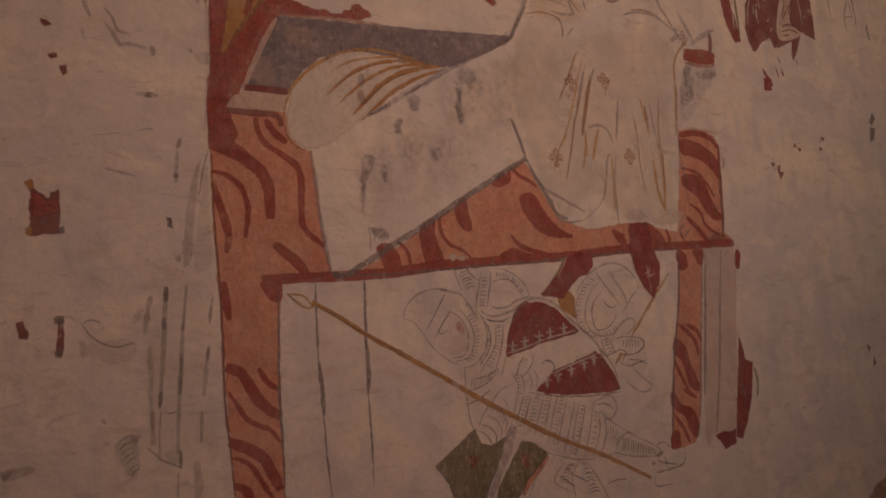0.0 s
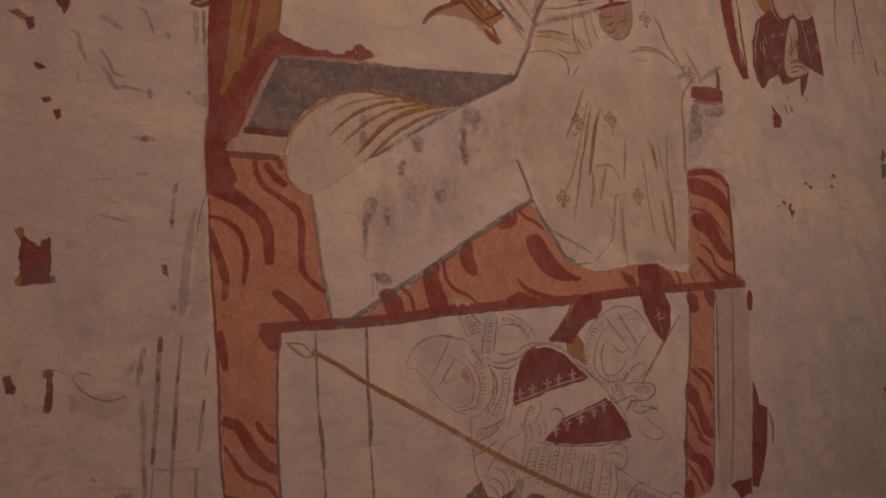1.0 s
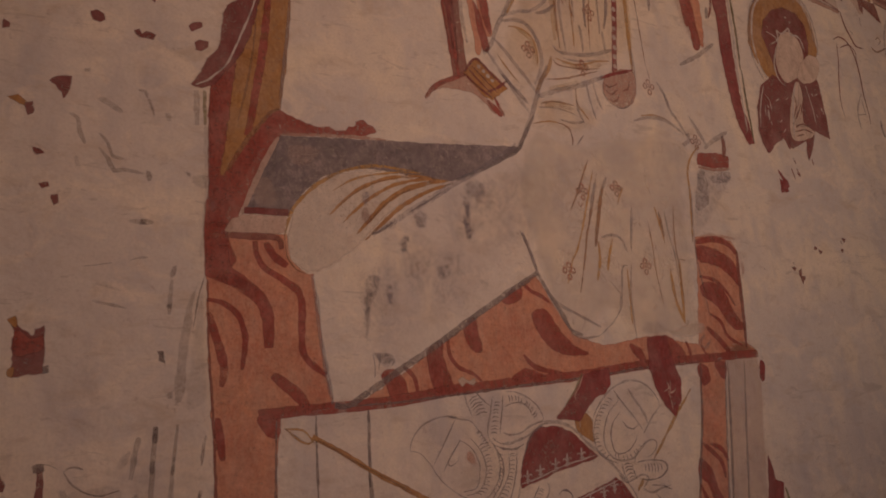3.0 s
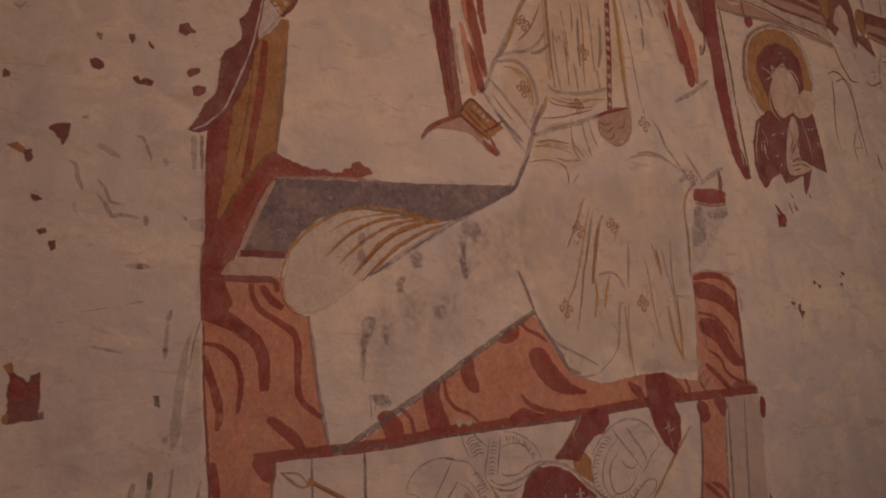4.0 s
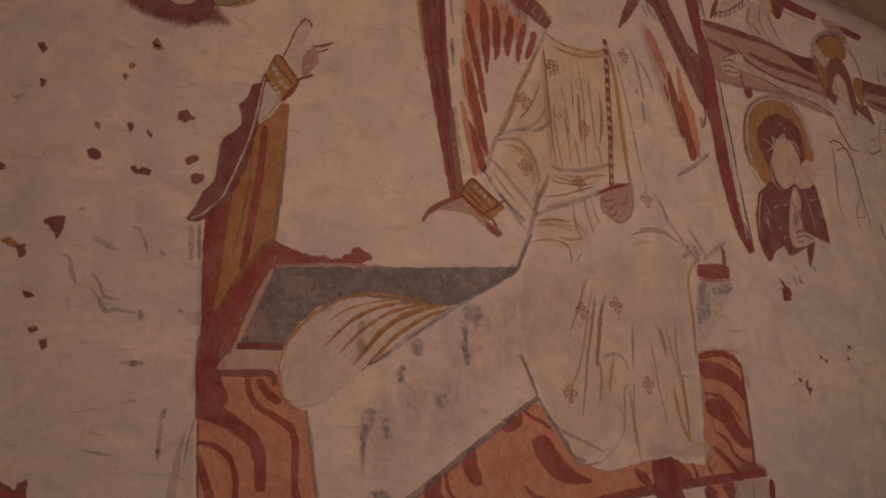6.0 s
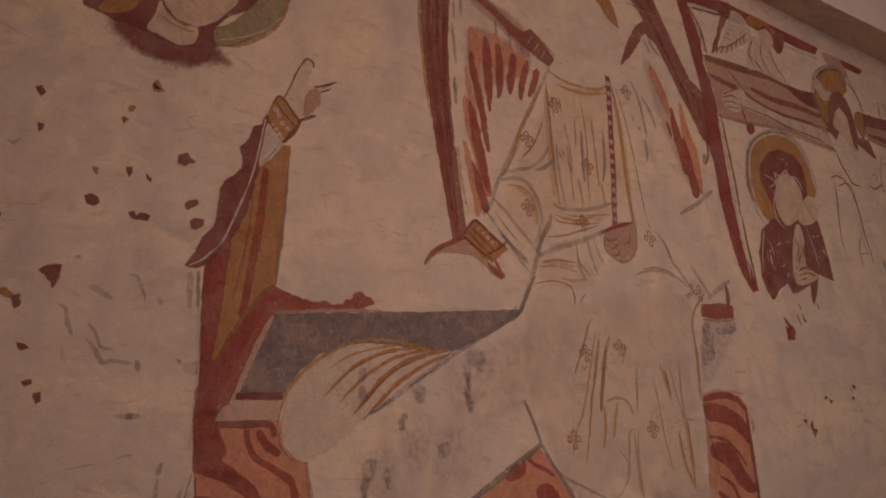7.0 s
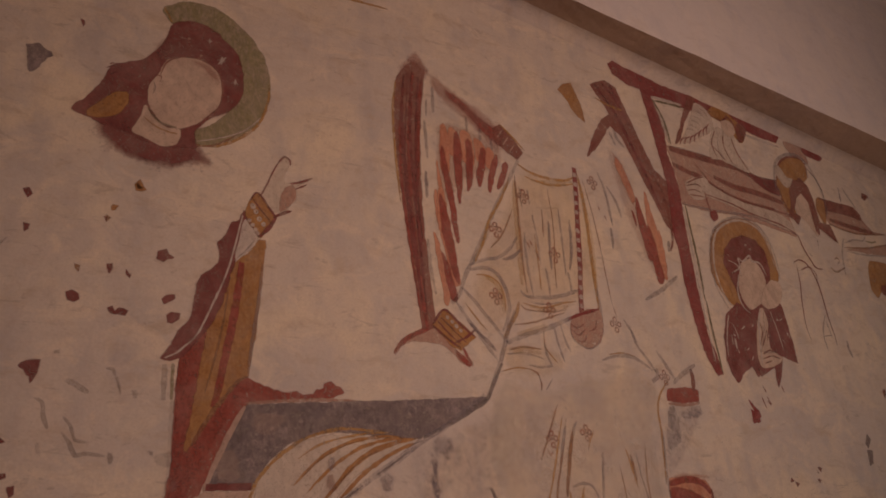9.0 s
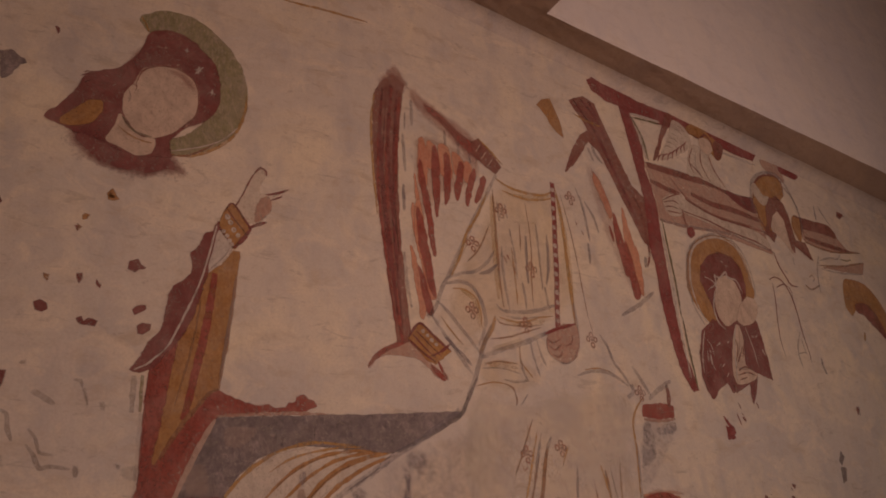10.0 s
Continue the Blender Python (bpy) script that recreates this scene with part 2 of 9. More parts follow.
def cove():
    """The rounded join of wall and ledge, its soft shade put into the colour."""
    bm = bmesh.new()
    n, rows = 90, []
    turns = [math.radians(11.25 * k) for k in range(9)]
    for i in range(n + 1):
        x = X0 + (X1 - X0) * i / n
        w = 0.008 * noise.noise((x * 4.3, 1, 3))
        rows.append([bm.verts.new((x, -0.001 - 0.062 * (1 - math.cos(a)), soffit_z(x) - 0.0008 - (0.062 - w) * (1 - math.sin(a)))) for a in turns])
    for a, b in zip(rows, rows[1:]):
        for k in range(8):
            bm.faces.new((a[k], a[k + 1], b[k + 1], b[k])).smooth = True
    return tagged(mesh_object("trim", bm, COVE_SHADE), "rounded plaster cove under the ledge, darkened for shade", kind="structure")


def cross_beam():
    """A transverse arch foot that meets the ledge."""
    bm = bmesh.new()
    v = []
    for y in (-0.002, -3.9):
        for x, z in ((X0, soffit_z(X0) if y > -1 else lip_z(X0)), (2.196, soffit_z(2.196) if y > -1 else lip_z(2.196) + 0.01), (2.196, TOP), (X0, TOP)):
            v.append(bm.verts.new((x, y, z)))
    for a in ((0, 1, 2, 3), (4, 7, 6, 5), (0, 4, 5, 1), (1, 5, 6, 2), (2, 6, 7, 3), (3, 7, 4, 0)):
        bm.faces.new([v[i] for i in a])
    return tagged(mesh_object("cross_beam", bm, DULL_BROWN), "brown underside of a transverse beam", kind="structure")


upper_wall()
cove()
cross_beam()

# ---- murals: thin layers of pigment and plaster on the wall ----
LAYER = 0.0004


def thing(name, label, category, x, z, group=""):
    ob = new(name)
    ob.location = (x, -0.0003, z)
    ob.empty_display_size = 0.05
    return tagged(ob, label, category, group)


def curve_through(pts, closed, gap):
    """A Catmull-Rom line through control points, sampled about every gap metres."""
    p = [Vector(q) for q in pts]
    n = len(p)
    out = []
    for i in range(n if closed else n - 1):
        if closed:
            a, b, c, d = p[i - 1], p[i], p[(i + 1) % n], p[(i + 2) % n]
        else:
            a, b, c, d = p[max(i - 1, 0)], p[i], p[i + 1], p[min(i + 2, n - 1)]
        k = max(1, min(40, int((c - b).length / gap)))
        for j in range(k):
            s = j / k
            out.append(0.5 * (2 * b + (c - a) * s + (2 * a - 5 * b + 4 * c - d) * s * s + (3 * b - a - 3 * c + d) * s ** 3))
    if not closed:
        out.append(p[-1])
    return out


def straight_through(pts, gap):
    p = [Vector(q) for q in pts]
    out = []
    for a, b in zip(p, p[1:] + p[:1]):
        k = max(1, min(60, int((b - a).length / gap)))
        out += [a + (b - a) * j / k for j in range(k)]
    return out


def frayed(p, seed, amount):
    w = Vector((noise.noise((p.x * 55, p.y * 55, seed)), noise.noise((p.x * 55, p.y * 55, seed + 9))))
    w += 0.6 * Vector((noise.noise((p.x * 160, p.y * 160, seed)), noise.noise((p.x * 160, p.y * 160, seed + 5))))
    w += 1.1 * Vector((noise.noise((p.x * 21, p.y * 21, seed + 2)), noise.noise((p.x * 21, p.y * 21, seed + 7))))
    return p + w * amount


def on_wall(parent, bm, name, material, label):
    ox, oy, oz = parent.matrix_basis.translation
    if parent.parent:
        up = parent.parent.matrix_basis.translation
        ox, oy, oz = ox + up[0], oy + up[1], oz + up[2]
    bmesh.ops.translate(bm, verts=bm.verts, vec=(-ox, -oy, -oz))
    return mesh_object(name, bm, material, parent, label)


COUNT = [0]


def patch(parent, name, material, layer, pts, smooth=True, fray=0.0032, label=""):
    """A field of pigment inside a closed outline of wall points (x, z)."""
    COUNT[0] += 1
    rim = curve_through(pts, True, 0.008) if smooth else straight_through(pts, 0.008)
    rim = [frayed(q, COUNT[0], fray) for q in rim]
    y = -layer * LAYER - 0.00004 * (COUNT[0] % 7)
    if sum(a.x * b.y - b.x * a.y for a, b in zip(rim, rim[1:] + rim[:1])) < 0:
        rim.reverse()
    bm = bmesh.new()
    cover = bm.verts.layers.float.new("cover")
    verts = [bm.verts.new((q.x, y, q.y)) for q in rim]
    for v in verts:
        v[cover] = 1.0
    field = bm.faces.new(verts)
    field.normal_update()
    bmesh.ops.triangulate(bm, faces=[field], ngon_method="EAR_CLIP")
    # a rubbed fringe, sinking to the wall
    fringe = []
    for i, q in enumerate(rim):
        d = rim[(i + 1) % len(rim)] - rim[i - 1]
        out = Vector((d.y, -d.x)).normalized() if d.length > 1e-7 else Vector((0, 0))
        far = 0.0055 + 0.004 * noise.noise((q.x * 30, q.y * 30, COUNT[0]))
        v = bm.verts.new((q.x + out.x * far, y + 0.00012, q.y + out.y * far))
        v[cover] = 0.0
        fringe.append(v)
    for i in range(len(verts)):
        j = (i + 1) % len(verts)
        bm.faces.new((verts[i], fringe[i], fringe[j], verts[j]))
    return on_wall(parent, bm, name, material, label)


def wash(parent, name, material, layer, pts, soft, strength=1.0, label=""):
    """A thin wash whose rim fades out over soft metres."""
    COUNT[0] += 1
    rim = [frayed(q, COUNT[0], 0.004) for q in curve_through(pts, True, 0.015)]
    ax, az = np.array([q.x for q in rim]), np.array([q.y for q in rim])
    bx, bz = np.roll(ax, -1), np.roll(az, -1)
    cell = max(0.0035, soft / 5)
    nx, nz = int((ax.max() - ax.min()) / cell) + 2, int((az.max() - az.min()) / cell) + 2
    y = -layer * LAYER - 0.00004 * (COUNT[0] % 7)
    bm = bmesh.new()
    bm.verts.layers.float.new("cover"), bm.verts.layers.float.new("thin")
    cover, thin = bm.verts.layers.float["cover"], bm.verts.layers.float["thin"]
    grid = {}
    for i in range(nx):
        for j in range(nz):
            x, z = ax.min() + i * cell, az.min() + j * cell
            cross = ((az > z) != (bz > z)) & (x < (bx - ax) * (z - az) / (bz - az + 1e-12) + ax)
            if cross.sum() % 2 == 0:
                value = 0.0
            else:
                ex, ez = bx - ax, bz - az
                s = np.clip(((x - ax) * ex + (z - az) * ez) / (ex * ex + ez * ez + 1e-12), 0, 1)
                value = min(1.0, float(np.min(np.hypot(ax + s * ex - x, az + s * ez - z))) / soft)
            v = bm.verts.new((x, y, z))
            v[cover], v[thin] = value * value * (3 - 2 * value), 1.0 - strength
            grid[i, j] = v
    for i in range(nx - 1):
        for j in range(nz - 1):
            ring_ = (grid[i, j], grid[i + 1, j], grid[i + 1, j + 1], grid[i, j + 1])
            if max(v[cover] for v in ring_) > 0:
                bm.faces.new(ring_)
    bmesh.ops.delete(bm, geom=[v for v in bm.verts if not v.link_faces], context="VERTS")
    return on_wall(parent, bm, name, material, label)


def ribbon(bm, line, width, y, seed, taper):
    """Adds a brush line with soft edges, uneven in width and in load."""
    cover = bm.verts.layers.float.get("cover") or bm.verts.layers.float.new("cover")
    n = len(line)
    width = max(width, 0.0034)
    inner = 0.5 if width < 0.009 else 0.86
    rows = []
    for i, q in enumerate(line):
        d = line[min(i + 1, n - 1)] - line[max(i - 1, 0)]
        if d.length < 1e-7:
            continue
        d.normalize()
        s = i / max(1, n - 1)
        calm = min(1.0, 0.009 / width)
        w = width * (0.62 + calm * (0.3 * noise.noise((q.x * 40, q.y * 40, seed)) + 0.15 * noise.noise((q.x * 130, q.y * 130, seed))))
        w *= 1 - taper * abs(2 * s - 1) ** 3
        load = min(1.0, 0.86 + 0.5 * noise.noise((q.x * 24, q.y * 24, seed + 3))) * (1 - 0.5 * taper * abs(2 * s - 1) ** 4)
        row = []
        for k, c in ((1, 0.0), (inner, 1.0), (-inner, 1.0), (-1, 0.0)):
            p = q + Vector((-d.y, d.x)) * (w * k)
            v = bm.verts.new((p.x, y, p.y))
            v[cover] = c * load
            row.append(v)
        rows.append(row)
    for a, b in zip(rows, rows[1:]):
        for k in range(3):
            bm.faces.new((a[k], a[k + 1], b[k + 1], b[k]))


def stroke(parent, name, material, layer, width, pts, taper=0.6, label=""):
    """One brush stroke along a line of wall points (x, z)."""
    COUNT[0] += 1
    line = [frayed(q, COUNT[0], 0.0012) for q in curve_through(pts, False, 0.008)]
    bm = bmesh.new()
    ribbon(bm, line, width, -layer * LAYER - 0.00004 * (COUNT[0] % 7), COUNT[0], taper)
    return on_wall(parent, bm, name, material, label)


def ring(parent, name, material, layer, x, z, rx, rz, width):
    """A small painted circle."""
    pts = [(x + rx * math.cos(a * math.tau / 9), z + rz * math.sin(a * math.tau / 9)) for a in range(10)]
    return stroke(parent, name, material, layer, width, pts, 0.0)


def rosette(parent, material, layer, x, z, r):
    """Four little circles: a textile flower."""
    for dx, dz in ((-1.3, 0.1), (1.25, 0.2), (0.0, 1.5), (0.1, -1.5)):
        ring(parent, "flower_ring", material, layer, x + dx * r, z + dz * r, 0.62 * r, 0.72 * r, 0.5 * r)
    ring(parent, "flower_ring", material, layer, x, z, 0.3 * r, 0.3 * r, 0.3 * r)


def rungs(parent, name, material, layer, width, count, a, b):
    """Short brush rungs between two lines, as on scale armour."""
    COUNT[0] += 1
    one, two = curve_through(a, False, 0.004), curve_through(b, False, 0.004)
    for i in range(count):
        s = min(1.0, max(0.0, (i + 0.5) / count + 0.25 / count * noise.noise((i * 1.7, COUNT[0], 0))))
        p, q = one[int(s * (len(one) - 1))], two[int(s * (len(two) - 1))]
        bow = (q - p) * 0.12
        mid = p.lerp(q, 0.5) + Vector((-bow.y, bow.x))
        line = [p.lerp(q, 0.08), p.lerp(mid, 0.6), mid, q.lerp(mid, 0.6), p.lerp(q, 0.92)]
        bm = bmesh.new()
        ribbon(bm, line, width, -layer * LAYER - 0.00004 * (COUNT[0] % 7), COUNT[0] + i, 0.4)
        on_wall(parent, bm, name, material, "")


def lily(parent, material, layer, x, z, r):
    """A little pale lily flower of one stem, two curled petals and a band."""
    COUNT[0] += 1
    bm = bmesh.new()
    y = -layer * LAYER - 0.00004 * (COUNT[0] % 7)
    lines = [[(0.1, 1.35), (0.0, 0.5), (-0.05, -0.4), (-0.1, -1.2)],
             [(-0.15, -0.3), (-0.45, 0.25), (-0.85, 0.35), (-1.0, 0.0)],
             [(0.05, -0.3), (0.4, 0.35), (0.85, 0.45), (1.0, 0.1)],
             [(-0.55, -0.55), (0.0, -0.4), (0.55, -0.45)]]
    for k, pts in enumerate(lines):
        line = curve_through([(x + r * u, z + r * v) for u, v in pts], False, 0.003)
        ribbon(bm, line, r * (0.42 if k == 0 else 0.3), y, COUNT[0] + k, 0.5)
    return on_wall(parent, bm, "cloak_lily", material, "")




# the painted throne: veined marble frame, bench and footstool

throne = thing("throne_mural", "faded mural of a marbled red and violet throne on plaster", "wall painting", 0.705, 1.575)
post = patch(throne, "marble_post", SALMON, 1, [(0.516, 2.136), (0.564, 2.089), (0.746, 2.098), (0.755, 2.024), (0.786, 1.99), (0.82, 1.978), (0.834, 1.854), (0.848, 1.695), (0.868, 1.598), (0.784, 1.588), (0.656, 1.581), (0.703, 1.542), (0.694, 1.41), (0.689, 1.248), (0.692, 1.088), (0.691, 0.96), (0.555, 0.98), (0.546, 1.167), (0.539, 1.338), (0.528, 1.578), (0.52, 1.74), (0.516, 1.94)], False, label="salmon marbled post with red veins")
patch(throne, "post_edge", RED, 1.5, [(0.532, 2.527), (0.58, 2.595), (0.632, 2.676), (0.669, 2.704), (0.657, 2.608), (0.614, 2.493), (0.589, 2.385), (0.572, 2.272), (0.63, 2.374), (0.669, 2.427), (0.704, 2.477), (0.725, 2.464), (0.681, 2.374), (0.621, 2.266), (0.581, 2.181), (0.529, 2.176)])
patch(throne, "post_edge", RED, 2, [(0.531, 2.534), (0.563, 2.569), (0.597, 2.623), (0.602, 2.573), (0.592, 2.482), (0.58, 2.398), (0.569, 2.331), (0.561, 2.263), (0.576, 2.214), (0.569, 2.156), (0.573, 2.091), (0.579, 2.058), (0.592, 2.026), (0.576, 1.995), (0.527, 1.995), (0.515, 1.973), (0.511, 2.051), (0.512, 2.114), (0.519, 2.179), (0.528, 2.278), (0.53, 2.397)])
patch(post, "marble_vein", RED, 3, [(0.516, 2.076), (0.572, 2.076), (0.571, 2.015), (0.584, 1.989), (0.623, 1.964), (0.663, 1.932), (0.625, 1.930), (0.576, 1.944), (0.514, 1.970)], smooth=False)
stroke(post, "marble_vein", RED, 3, 0.0331, [(0.547, 1.976), (0.609, 1.944), (0.659, 1.910), (0.681, 1.864), (0.686, 1.813), (0.684, 1.765)], taper=0.35)
stroke(post, "marble_vein", RED, 3, 0.0162, [(0.512, 1.901), (0.557, 1.892), (0.598, 1.860), (0.616, 1.810), (0.616, 1.760), (0.607, 1.706)])
stroke(post, "marble_vein", RED, 3, 0.0225, [(0.519, 1.865), (0.532, 1.815), (0.550, 1.758), (0.558, 1.705), (0.550, 1.662)])
stroke(post, "marble_vein", RED, 3, 0.0186, [(0.651, 2.075), (0.655, 2.036), (0.679, 1.995), (0.731, 1.963), (0.774, 1.931), (0.786, 1.887), (0.783, 1.817), (0.784, 1.755), (0.805, 1.721), (0.851, 1.685)], taper=0.3)
stroke(post, "marble_vein", RED, 3, 0.0215, [(0.683, 2.071), (0.707, 2.032), (0.747, 2.005)], taper=0.4)
stroke(post, "marble_vein", RED, 3, 0.0308, [(0.691, 1.690), (0.743, 1.651), (0.777, 1.617), (0.798, 1.581)])
patch(post, "marble_vein", RED, 3, [(0.649, 1.576), (0.705, 1.572), (0.704, 1.522), (0.677, 1.526), (0.654, 1.551)])
stroke(post, "marble_vein", RED, 3, 0.0207, [(0.539, 1.581), (0.545, 1.529), (0.553, 1.468)])
stroke(post, "marble_vein", RED, 3, 0.0285, [(0.539, 1.338), (0.578, 1.320), (0.601, 1.287), (0.624, 1.245), (0.656, 1.211), (0.693, 1.187)], taper=0.3)
stroke(post, "marble_vein", RED, 3, 0.0128, [(0.543, 1.271), (0.564, 1.235), (0.590, 1.193), (0.629, 1.166), (0.661, 1.152), (0.688, 1.114)])
stroke(post, "marble_vein", RED, 3, 0.0158, [(0.632, 1.329), (0.654, 1.291), (0.689, 1.261)])
stroke(post, "marble_vein", RED, 3, 0.0280, [(0.540, 1.132), (0.594, 1.107), (0.634, 1.079), (0.657, 1.038), (0.682, 0.983)], taper=0.3)
stroke(post, "marble_vein", RED, 3, 0.0127, [(0.546, 1.090), (0.593, 1.066), (0.620, 1.027), (0.646, 0.985), (0.663, 0.958)])
stroke(post, "marble_vein", RED, 3, 0.0199, [(0.550, 1.014), (0.582, 0.997), (0.600, 0.967)], taper=0.3)
stroke(throne, "post_outline", BROWN, 4, 0.0079, [(0.517, 1.957), (0.518, 1.773), (0.526, 1.61), (0.532, 1.449), (0.533, 1.261), (0.544, 1.105), (0.552, 0.983)])
stroke(throne, "post_outline", INK, 4, 0.0082, [(0.701, 1.567), (0.694, 1.41), (0.689, 1.248), (0.694, 1.088), (0.693, 0.963)])
patch(throne, "cushion", RED, 4, [(0.738, 2.491), (0.761, 2.479), (0.814, 2.458), (0.869, 2.45), (0.897, 2.458), (0.916, 2.447), (0.954, 2.45), (0.964, 2.465), (0.988, 2.473), (0.992, 2.486), (1.016, 2.493), (1.028, 2.48), (1.047, 2.476), (1.056, 2.461), (1.022, 2.447), (0.944, 2.44), (0.841, 2.429), (0.742, 2.415), (0.713, 2.373), (0.68, 2.301), (0.641, 2.225), (0.608, 2.157), (0.582, 2.108), (0.57, 2.093), (0.517, 2.105), (0.528, 2.179), (0.564, 2.26), (0.602, 2.33), (0.638, 2.389), (0.676, 2.435), (0.708, 2.481)], False, label="torn dark red cushion edge")
stroke(throne, "panel_border", PALE, 5, 0.0154, [(0.731, 2.403), (0.706, 2.359), (0.675, 2.295), (0.641, 2.217), (0.614, 2.152)])
stroke(throne, "panel_border", ROSE, 5, 0.0096, [(0.724, 2.412), (0.868, 2.426), (0.982, 2.434), (1.101, 2.438)], taper=0.9)
patch(throne, "bench_panel", VIOLET, 4, [(0.736, 2.404), (0.868, 2.417), (1.04, 2.429), (1.268, 2.444), (1.602, 2.472), (1.619, 2.467), (1.535, 2.416), (1.414, 2.361), (1.332, 2.322), (1.215, 2.319), (1.114, 2.334), (1.015, 2.335), (0.938, 2.322), (0.863, 2.293), (0.808, 2.245), (0.768, 2.188), (0.75, 2.16), (0.621, 2.159), (0.654, 2.251), (0.697, 2.34)], False, label="violet-grey bench panel")
stroke(throne, "panel_shadow", MAROON, 5, 0.0183, [(0.621, 2.164), (0.67, 2.166), (0.754, 2.165)], taper=0.1)
patch(throne, "pale_sill", PALE, 4, [(0.617, 2.149), (0.747, 2.15), (0.739, 2.103), (0.566, 2.098), (0.582, 2.129)], False)
stroke(throne, "sill_line", BROWN, 5, 0.0183, [(0.566, 2.088), (0.636, 2.088), (0.718, 2.086), (0.73, 2.053)], taper=0.3)

# the marbled footstool below the bench
stool = patch(throne, "footstool", SALMON, 1, [(0.947, 1.597), (1.094, 1.676), (1.365, 1.843), (1.633, 2.003), (1.674, 1.938), (1.717, 1.869), (1.773, 1.791), (1.903, 1.756), (2.016, 1.771), (2.105, 1.787), (2.375, 1.756), (2.426, 2.022), (2.449, 2.187), (2.56, 2.192), (2.651, 2.179), (2.678, 2.132), (2.656, 1.962), (2.639, 1.766), (2.698, 1.724), (2.366, 1.698), (2.091, 1.685), (1.784, 1.655), (1.266, 1.623)], False, label="salmon marbled footstool with dark red veins")
patch(stool, "marble_vein", RED, 3, [(1.026, 1.680), (1.065, 1.693), (1.101, 1.658), (1.106, 1.610), (1.059, 1.607), (1.047, 1.636)])
stroke(stool, "marble_vein", RED, 3, 0.0126, [(1.100, 1.702), (1.135, 1.671), (1.147, 1.618)])
patch(stool, "marble_vein", RED, 3, [(1.193, 1.749), (1.240, 1.777), (1.242, 1.729), (1.254, 1.682), (1.275, 1.621), (1.218, 1.614), (1.197, 1.662), (1.190, 1.709)])
stroke(stool, "marble_vein", RED, 3, 0.0133, [(1.265, 1.791), (1.267, 1.739), (1.296, 1.697), (1.350, 1.673), (1.377, 1.648)])
patch(stool, "marble_vein", RED, 3, [(1.330, 1.830), (1.368, 1.853), (1.379, 1.800), (1.388, 1.749), (1.354, 1.752), (1.333, 1.789)])
patch(stool, "marble_vein", RED, 3, [(1.487, 1.916), (1.557, 1.965), (1.568, 1.929), (1.534, 1.908)])
stroke(stool, "marble_vein", RED, 3, 0.0129, [(1.575, 1.974), (1.612, 1.948), (1.655, 1.929), (1.681, 1.909)])
patch(stool, "marble_vein", RED, 3, [(1.606, 1.869), (1.655, 1.885), (1.689, 1.847), (1.722, 1.800), (1.757, 1.765), (1.794, 1.745), (1.824, 1.731), (1.728, 1.731), (1.667, 1.755), (1.622, 1.809)])
stroke(stool, "marble_vein", RED, 3, 0.0163, [(1.551, 1.732), (1.586, 1.695), (1.645, 1.675), (1.712, 1.663)])
patch(stool, "marble_vein", RED, 3, [(1.499, 1.650), (1.548, 1.684), (1.595, 1.671), (1.626, 1.659)])
patch(stool, "marble_vein", RED, 3, [(2.023, 1.758), (2.070, 1.746), (2.092, 1.696), (2.052, 1.715)])
patch(stool, "marble_vein", RED, 3, [(2.187, 1.784), (2.252, 1.772), (2.295, 1.709), (2.211, 1.697)])
stroke(stool, "marble_vein", RED, 3, 0.0130, [(2.305, 1.773), (2.317, 1.746), (2.324, 1.709)])
stroke(stool, "marble_vein", RED, 3, 0.0235, [(2.443, 2.167), (2.542, 2.185), (2.622, 2.172), (2.667, 2.131)], taper=0.3)
patch(stool, "marble_vein", RED, 3, [(2.450, 2.148), (2.519, 2.147), (2.600, 2.121), (2.646, 2.087), (2.655, 1.998), (2.607, 2.040), (2.541, 2.075), (2.451, 2.093)])
stroke(stool, "marble_vein", RED, 3, 0.0139, [(2.434, 2.027), (2.514, 2.015), (2.574, 1.970), (2.612, 1.911)])
patch(stool, "marble_vein", RED, 3, [(2.438, 1.991), (2.512, 2.000), (2.565, 1.957), (2.598, 1.886), (2.645, 1.820), (2.590, 1.820), (2.546, 1.860), (2.502, 1.918), (2.438, 1.953)])
stroke(stool, "marble_vein", RED, 3, 0.0137, [(2.459, 1.878), (2.513, 1.847), (2.544, 1.788), (2.616, 1.751)])
stroke(stool, "marble_vein", RED, 3, 0.0226, [(2.431, 1.825), (2.492, 1.775), (2.545, 1.717)])
stroke(stool, "marble_vein", RED, 3, 0.0088, [(2.384, 1.754), (2.410, 1.715)])
stroke(throne, "footstool_edge", BROWN, 4, 0.0175, [(2.673, 2.146), (2.66, 1.986), (2.648, 1.839), (2.638, 1.742)])
stroke(throne, "beam", RED, 4, 0.0305, [(0.651, 1.581), (0.749, 1.587), (0.894, 1.592), (1.089, 1.603), (1.266, 1.625), (1.532, 1.642), (1.784, 1.657), (2.091, 1.687), (2.367, 1.703), (2.697, 1.719)], taper=0.15, label="dark red painted beam")
stroke(throne, "beam_edge", INK, 5, 0.0087, [(0.875, 1.591), (1.089, 1.598), (1.3, 1.613), (1.531, 1.63), (1.783, 1.647), (2.06, 1.673), (2.365, 1.691)])

# right post under the beam
thin_post = patch(throne, "right_post", SALMON, 1, [(2.365, 1.691), (2.506, 1.7), (2.464, 1.507), (2.434, 1.326), (2.398, 1.106), (2.367, 0.978), (2.338, 0.934), (2.275, 0.924), (2.215, 0.927), (2.245, 1.119), (2.277, 1.268), (2.323, 1.42)], False, label="narrow salmon marbled post")
